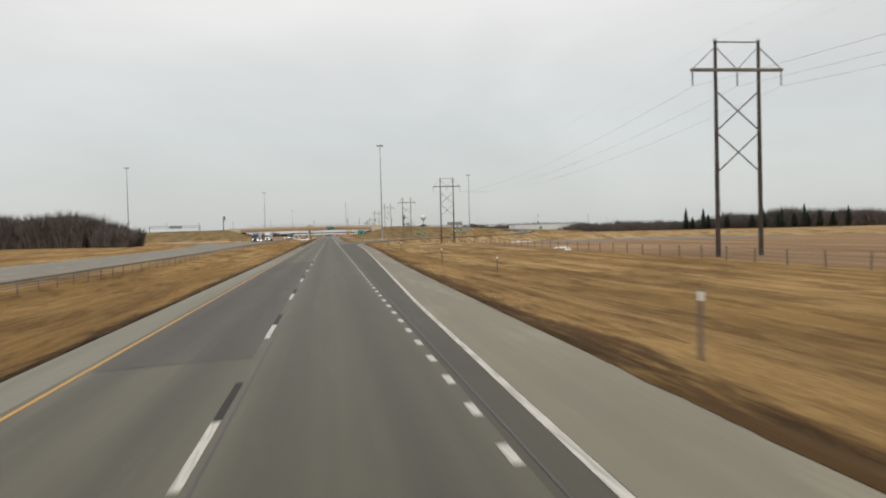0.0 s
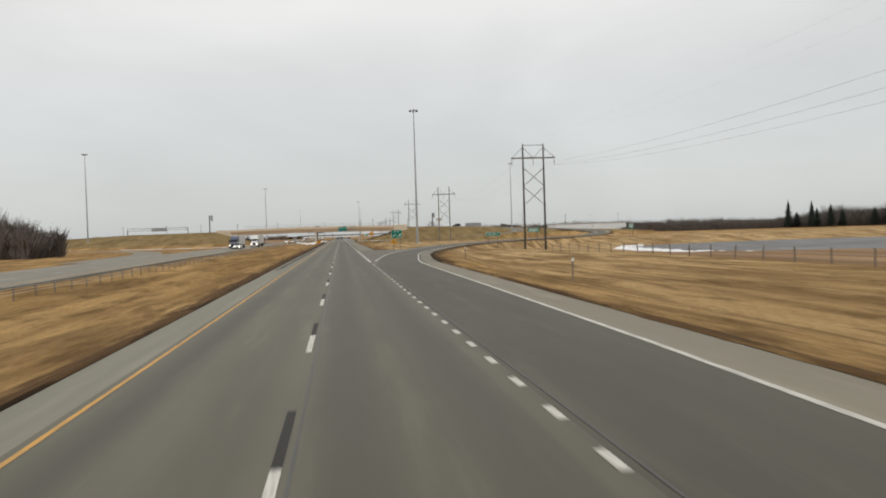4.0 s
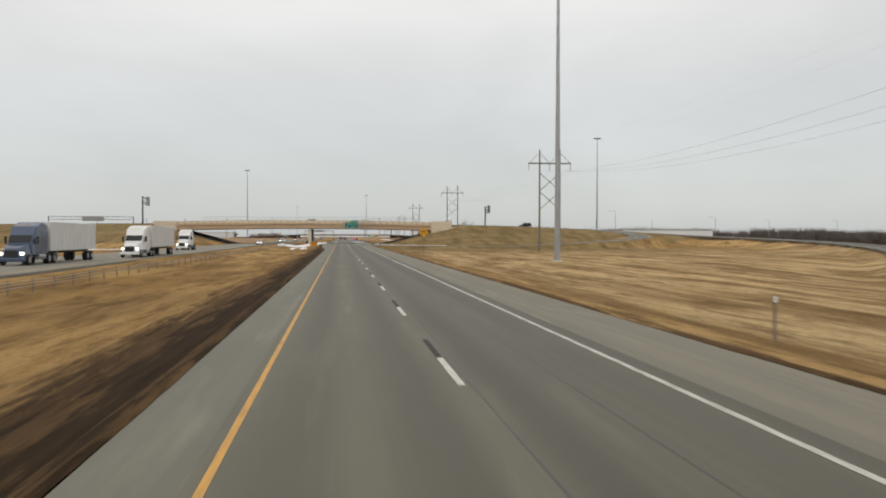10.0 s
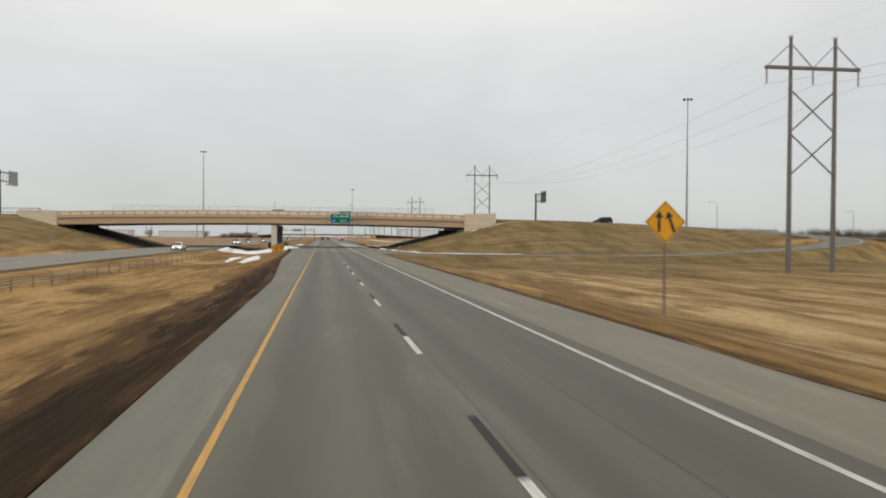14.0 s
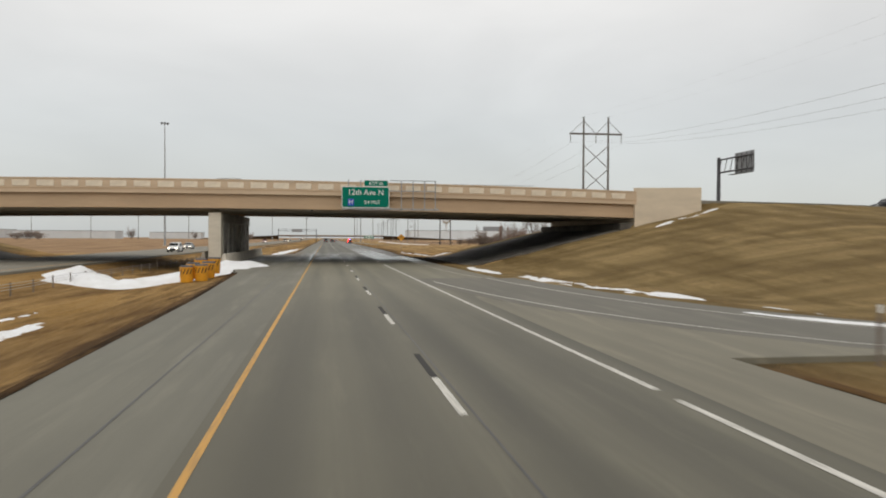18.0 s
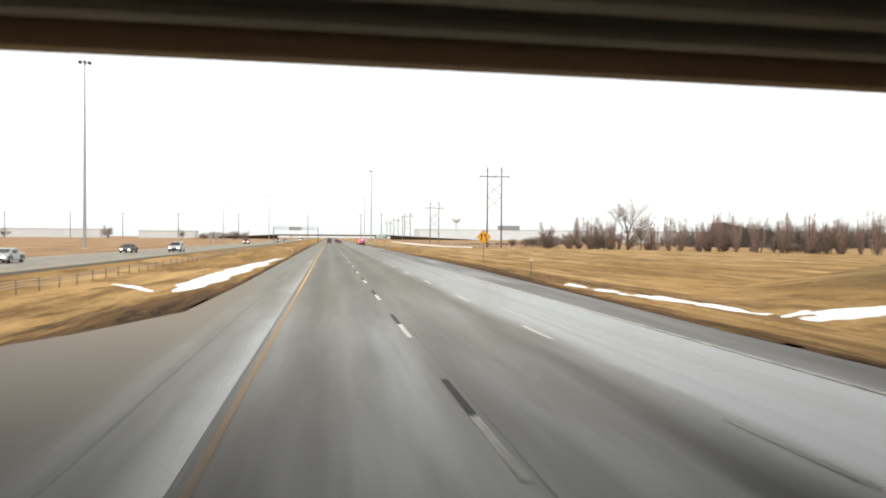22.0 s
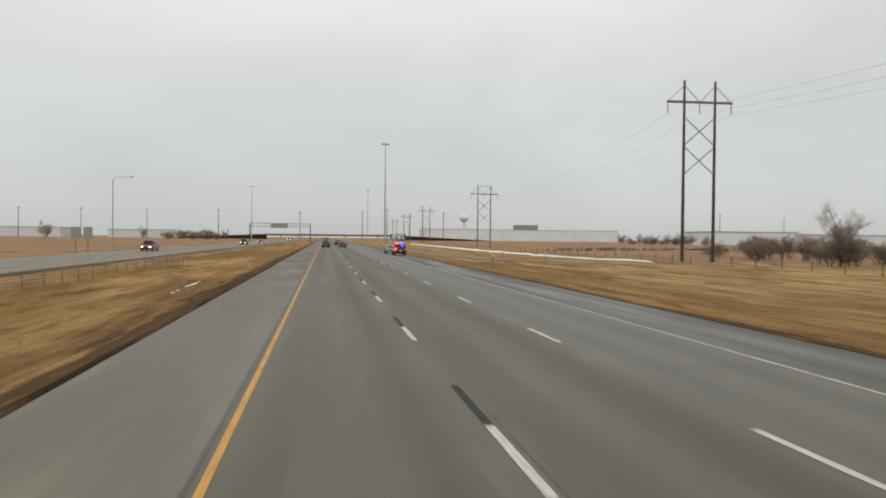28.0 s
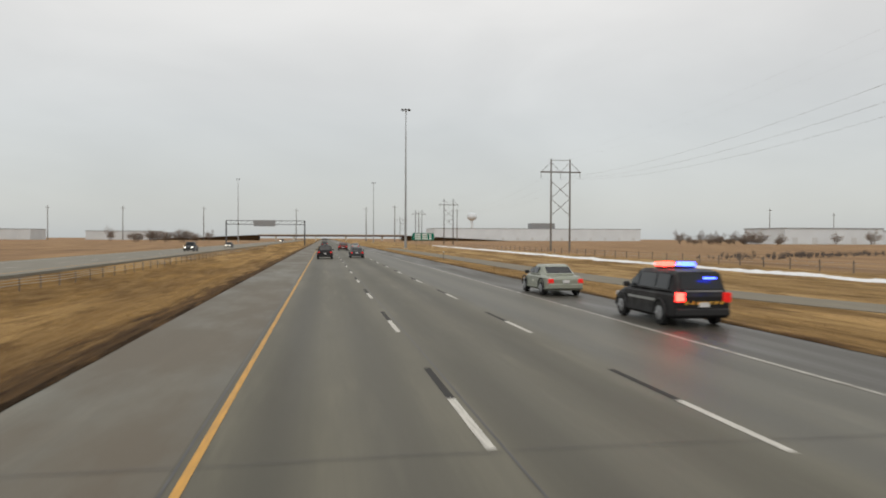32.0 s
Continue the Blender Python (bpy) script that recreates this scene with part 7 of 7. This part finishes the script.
def spruce(h, seed):
    rnd = random.Random(seed)
    t = empty("spruce_tree", "dark green spruce standing in the bare woodland", "tree", group="spruces")
    part("trunk", rod(bmesh.new(), (0, 0, -0.3), (0, 0, h * 0.9), 0.22, 0.04, 8), M_BARK, t)
    verts, faces = [], []
    for k in range(1400):
        u = rnd.random() ** 0.8
        z = h * (0.06 + 0.94 * u)
        r = (1 - u ** 2.2) * h * 0.27 * rnd.uniform(0.4, 1.1) * (0.8 + 0.35 * noise.noise((z * 0.45, math.cos(3.7 * u), seed))) + 0.08
        a = rnd.uniform(0, 2 * math.pi)
        c, s = math.cos(a), math.sin(a)
        w = 0.14 + 0.32 * (1 - u)
        b = len(verts)
        verts += [(c * r * 0.25 - s * w, s * r * 0.25 + c * w, z + 0.25), (c * r * 0.25 + s * w, s * r * 0.25 - c * w, z + 0.25), (c * r, s * r, z - 0.25 * r)]
        faces.append((b, b + 1, b + 2))
    raw("crown", verts, faces, M_SPRUCE, t)
    return t


SP = spruce(16.0, 5)
SP.matrix_basis = pose(260, 524, -0.5)
rsp = random.Random(12)
for i, (x, k) in enumerate(((264, 0.72), (269, 1.0), (275, 0.76), (279, 0.82), (284, 0.7), (301, 0.85), (306, 0.75), (311, 1.0), (316, 0.86), (321, 1.02), (327, 0.8), (333, 1.05), (338, 0.8), (344, 0.95), (350, 0.8), (357, 1.0))):
    copy_thing(SP, pose(x, 529 - 0.42 * (x - 248) + rsp.uniform(-5, 5), -0.6, 0, 0, 40 * i) @ Matrix.Diagonal((rsp.uniform(0.8, 1.35), rsp.uniform(0.8, 1.35), k * rsp.uniform(0.78, 1.0), 1)))


# ---- distant buildings and structures ----
def hall(name, x0, x1, y0, y1, h, wall, label, ribs=0, rooftop=None):
    b = empty(name, label, "building", pose(x0, y0, -0.6))
    w = part("wall", box(bmesh.new(), 0, x1 - x0, 0, y1 - y0, 0, h), wall, b)
    part("roof", box(bmesh.new(), -0.4, x1 - x0 + 0.4, -0.4, y1 - y0 + 0.4, h, h + 0.7), M_ROOF, b, "grey parapet roof")
    for k in range(ribs):
        x = (x1 - x0) * (k + 0.5) / ribs
        part("dock_door", box(bmesh.new(), x - 1.8, x + 1.8, -0.25, 0.02, 0.6, min(4.6, h * 0.5)), M_PALEFAR, w, "pale dock door")
    if rooftop:
        a, c, hh = rooftop
        part("rooftop_unit", box(bmesh.new(), a, c, 6, 26, h + 0.7, h + 0.7 + hh), M_SIGNBACK, b, "grey rooftop plant room")
    return b


hall("warehouse", 156, 470, 1918, 2010, 17.5, M_WAREHOUSE, "long white warehouse with a grey roof on the horizon", 14, (146, 182, 8))
hall("warehouse", 300, 372, 1290, 1340, 10.5, M_WAREHOUSE, "white metal warehouse beyond the rough field", 5)
hall("warehouse", 372, 520, 1300, 1345, 9.0, M_WAREHOUSE, "white metal warehouse beyond the rough field", 6)
hall("warehouse", 200, 268, 800, 830, 8.2, M_WAREHOUSE, "long low white shed behind the crossing road", 4)


def barn():
    """A brown barn whose roof falls from a high ridge to a long low shed."""
    b = empty("barn", "brown barn with a steep roof and a long low shed", "building", pose(-9, 900, -0.6))
    bm = bmesh.new()
    prism(bm, [(179, 0), (195, 0), (195, 7.4), (180.5, 10.8), (179, 10.2)], 0, 8)
    part("hall", bm, M_BROWN, b)
    bm = bmesh.new()
    prism(bm, [(180.5, 10.85), (195.4, 7.4), (195.4, 7.7), (180.5, 11.2), (178.6, 10.5), (178.6, 10.2)], -0.5, 8.5)
    part("roof", bm, M_BROWN, b, "brown metal roof")
    part("shed", box(bmesh.new(), 195, 275, 3, 12, 0, 6.8), M_BROWN, b, "long low brown shed")
    part("shed_roof", box(bmesh.new(), 195.5, 276, 2.4, 12.6, 6.8, 7.3), M_ROOF, b)
    for x in (186, 215, 238, 258):
        part("door", box(bmesh.new(), x - 1.6, x + 1.6, -0.1 if x < 194 else 2.9, 0.1 if x < 194 else 3.1, 0.1, 3.4), M_SIGNBACK, b, "grey sliding door")


barn()
hall("warehouse", -900, -560, 1900, 1980, 15, M_PALEFAR, "pale long building far off across the plain", 8)
hall("warehouse", -480, -330, 1750, 1800, 12, M_PALEFAR, "pale low building far off across the plain", 5)
hall("warehouse", -300, -215, 1850, 1890, 11, M_PALEFAR, "pale low building near the distant road", 4)


def water_tower(x, y):
    t = empty("water_tower", "white water tower with a round tank on a stem", "water tower", pose(x, y, 0))
    bm = bmesh.new()
    bmesh.ops.create_uvsphere(bm, u_segments=24, v_segments=14, radius=9.8)
    for v in bm.verts:
        v.co = Vector((v.co.x, v.co.y, v.co.z * 0.82 + 45))
    part("tank", bm, M_WAREHOUSE, t, smooth=True)
    part("stem", rod(bmesh.new(), (0, 0, -1), (0, 0, 39), 3.0, 2.2, 16), M_WAREHOUSE, t)


water_tower(281, 2277)


def far_overpass():
    o = empty("distant_overpass", "low brown overpass closing the road on the horizon", "bridge", pose(0, 1773, 0))
    part("deck", box(bmesh.new(), -80, 95, 0, 14, 4.3, 6.2), plain("dark_brown_girder", (0.12, 0.07, 0.055), 0.8), o)
    part("parapet", box(bmesh.new(), -80, 95, -0.3, 0.1, 6.2, 7.1), M_CONCRETE, o)
    for x in (-60, -38, -12, 25, 70):
        part("pier", box(bmesh.new(), x - 0.8, x + 0.8, 1, 13, -1, 4.3), M_CONCRETE, o)
    for a, b in ((-220, -80), (95, 240)):
        bm = bmesh.new()
        hi = (a, -0.5) if a < 0 else (b, -0.5)
        prism(bm, [(a, -1), (b, -1), (b, 6.2 if a < 0 else -0.6), (a, -0.6 if a < 0 else 6.2)], -6, 20)
        part("embankment", bm, M_GROUND, o)


far_overpass()


def gantry(x0, x1, y, h, panel, label):
    g = empty("sign_gantry", label, "sign gantry", pose(0, y, 0), group="sign gantries")
    for x in (x0, x1):
        part("post", rod(bmesh.new(), (x, 0, gz(x, y) - 0.3), (x, 0, h), 0.3, 0.25, 10), M_GREY, g)
    for z in (h - 1.6, h):
        part("chord", rod(bmesh.new(), (x0, 0, z), (x1, 0, z), 0.13, 0.13, 6), M_GREY, g)
    n = 14
    for k in range(n):
        a, b = x0 + (x1 - x0) * k / n, x0 + (x1 - x0) * (k + 1) / n
        part("web", rod(bmesh.new(), (a, 0, h - 1.6), (b, 0, h), 0.06, 0.06, 5), M_GREY, g)
    for a, b in panel:
        part("sign_panel", box(bmesh.new(), a, b, -0.3, -0.2, h - 2.4, h + 0.2, 0.02), M_SIGNBACK, g, "grey back of a sign panel")


gantry(-42, -10, 1151, 9.8, ((-31, -22),), "steel gantry over the oncoming lanes with a sign seen from behind")
gantry(-155, -112, 700, 13.0, ((-138, -127),), "steel gantry beyond the embankment with a sign seen from behind")


def street_lamp(x, y, h, arm):
    s = empty("street_lamp", "grey street lamp with a long curved arm", "street light", pose(x, y, gz(x, y)), group="street lamps")
    part("pole", rod(bmesh.new(), (0, 0, -0.2), (0, 0, h - 0.7), 0.13, 0.08, 8), M_STEEL, s)
    pts = [(0, 0, h - 0.7), (0.08 * arm, 0, h - 0.25), (0.28 * arm, 0, h - 0.04), (arm, 0, h)]
    part("arm", tube(bmesh.new(), pts, 0.05, 6), M_STEEL, s)
    part("lamp_head", box(bmesh.new(), min(arm, arm * 1.2), max(arm, arm * 1.2), -0.12, 0.12, h - 0.06, h + 0.08, 0.02), M_GREY, s)


street_lamp(-41.6, 880, 14.0, 3.0)
for x, y in ((168, 602), (195, 603), (120, 601), (230, 604)):
    street_lamp(x, y, 11.0, -2.4)


def utility_pole(x, y, h):
    u = empty("utility_pole", "tall thin utility pole near the horizon", "utility pole", pose(x, y, -0.6), group="utility poles")
    part("pole", rod(bmesh.new(), (0, 0, 0), (0, 0, h), 0.5, 0.28, 8), M_POLEGREY, u)
    part("crossarm", box(bmesh.new(), -2.2, 2.2, -0.15, 0.15, h - 2.2, h - 1.9), M_POLEGREY, u)


for x, y in ((-320, 1590), (-258, 1590), (-191, 1590), (-116, 1585), (-400, 1600), (60, 1500), (100, 1650), (38, 1560), (130, 1580), (-30, 1620), (420, 1500), (560, 1600)):
    utility_pole(x, y, 33)


def roadside_board(x, y):
    s = empty("roadside_board", "grey back of two small boards on twin posts", "road sign", pose(x, y, 0))
    z = gz(x, y)
    for dx in (-1.0, 1.0):
        part("post", box(bmesh.new(), dx - 0.06, dx + 0.06, -0.04, 0.04, z - 0.2, 3.9), M_POST, s)
        part("panel", box(bmesh.new(), dx - 0.75, dx + 0.75, -0.1, -0.05, 1.9, 4.0, 0.02), M_SIGNBACK, s)


roadside_board(-43.5, 868)


# ---- ragged thatch creeping over the edges of the paving ----
def ragged_edge(name, edge, sign, y0, y1, level, label):
    rng = random.Random(len(name) + int(y0))
    ys = np.arange(y0, y1, 0.45)
    verts, faces, bite = [], [], 0.0
    for i, y in enumerate(ys):
        e = float(edge(y))
        bite = 0.6 * bite + 0.4 * rng.uniform(-0.10, 0.22)
        wave = 0.5 + 0.5 * noise.noise((y * 0.11, sign * 3.0, 1.7))
        inner = e - sign * (max(0.0, bite) * wave * (0.5 if sign < 0 else 1.0) - 0.02)
        yy = y + rng.uniform(-0.15, 0.15)
        mid, outer = e + sign * 0.12, e + sign * 0.85
        verts += [(inner, yy, float(tilt(inner, y)) + 0.012), (mid, yy, float(tilt(mid, y)) + 0.035 + rng.uniform(0, 0.03)), (outer, yy, gz(outer, y) - 0.04)]
    for j in range(len(ys) - 1):
        for i in range(2):
            k = 3 * j + i
            faces.append((k, k + 1, k + 4, k + 3) if sign > 0 else (k + 1, k, k + 3, k + 4))
    ob = raw(name, verts, faces, M_GROUND, None, True)
    at = ob.data.attributes.new("earth", "FLOAT", "POINT")
    at.data.foreach_set("value", np.full(len(verts), level, dtype=np.float32))
    return tagged(ob, label, "verge", kind="structure")


for y0, y1 in ((-20, 540), (615, 960)):
    ragged_edge("verge_edge_left", LEFT_PAVED, -1, y0, y1, 0.45, "dark matted thatch creeping over the inner shoulder")
for y0, y1 in ((-20, 174), (249, 495), (600, 960)):
    ragged_edge("verge_edge_right", RIGHT_PAVED, 1, y0, y1, 0.78, "brown matted thatch creeping over the outer shoulder")


# ---- standing dry grass ----
def tufts(name, count, seed, yr, near, label):
    """Thin bent blades in tufts, thickest near the paving."""
    rng = np.random.default_rng(seed)
    n = count
    y = rng.uniform(*yr, n)
    d = np.abs(rng.gamma(1.4, near, n)) + 0.15
    bare = np.interp(y, (0, 220, 300, 420, 560), (1.3, 2.6, 3.6, 3.6, 2.2))
    side = rng.integers(0, 3, n)
    lp, rp, on = LEFT_PAVED(y), RIGHT_PAVED(y), OPP_NEAR(y)
    x = np.where(side == 0, rp + d, np.where(side == 1, lp - d - bare * rng.uniform(0.5, 1.2, n), rp + rng.uniform(3, 30, n)))
    ok = (x > on + 0.5)
    for line, zs, half in ((EXIT_C, EXIT_Z, 4.2), (LOOP_C, LOOP_Z, 5.0), (LANE_C, LANE_Z, 2.6)):
        dd, _ = near_line(x, y, line, zs)
        ok &= dd > half
    ok &= ~((y > 548) & (y < 598) & (np.abs(x + 13) < 6))
    ok &= ~((y > BR_Y0 - 2) & (y < BR_Y1 + 2) & (x > 8))
    x, y = x[ok], y[ok]
    z = ground_level(x, y)
    n = len(x)
    k = 4
    h = rng.uniform(0.05, 0.16, (n, k)) * (0.7 + 0.6 * rng.random((n, 1)))
    a = rng.uniform(0, 2 * np.pi, (n, k))
    lean = rng.uniform(0.2, 0.9, (n, k))
    ox, oy = rng.normal(0, 0.09, (n, k)), rng.normal(0, 0.09, (n, k))
    w = rng.uniform(0.003, 0.008, (n, k))
    bx, by, bz = x[:, None] + ox, y[:, None] + oy, np.repeat(z[:, None], k, 1) - 0.02
    ca, sa = np.cos(a), np.sin(a)
    v = np.empty((n, k, 3, 3))
    v[..., 0, :] = np.stack([bx - sa * w, by + ca * w, bz], -1)
    v[..., 1, :] = np.stack([bx + sa * w, by - ca * w, bz], -1)
    v[..., 2, :] = np.stack([bx + ca * h * lean, by + sa * h * lean, bz + h], -1)
    v = v.reshape(-1, 3)
    m = len(v)
    me = bpy.data.meshes.new(name)
    me.vertices.add(m)
    me.vertices.foreach_set("co", v.astype(np.float32).ravel())
    me.loops.add(m)
    me.loops.foreach_set("vertex_index", np.arange(m, dtype=np.int32))
    me.polygons.add(m // 3)
    me.polygons.foreach_set("loop_start", np.arange(0, m, 3, dtype=np.int32))
    me.update()
    me.materials.append(M_BLADES)
    tagged(new(name, me), label, "grass", kind="stuff")


tufts("grass_tufts", 90000, 3, (-20, 900), 2.6, "dormant straw-coloured grass tufts along the verges")
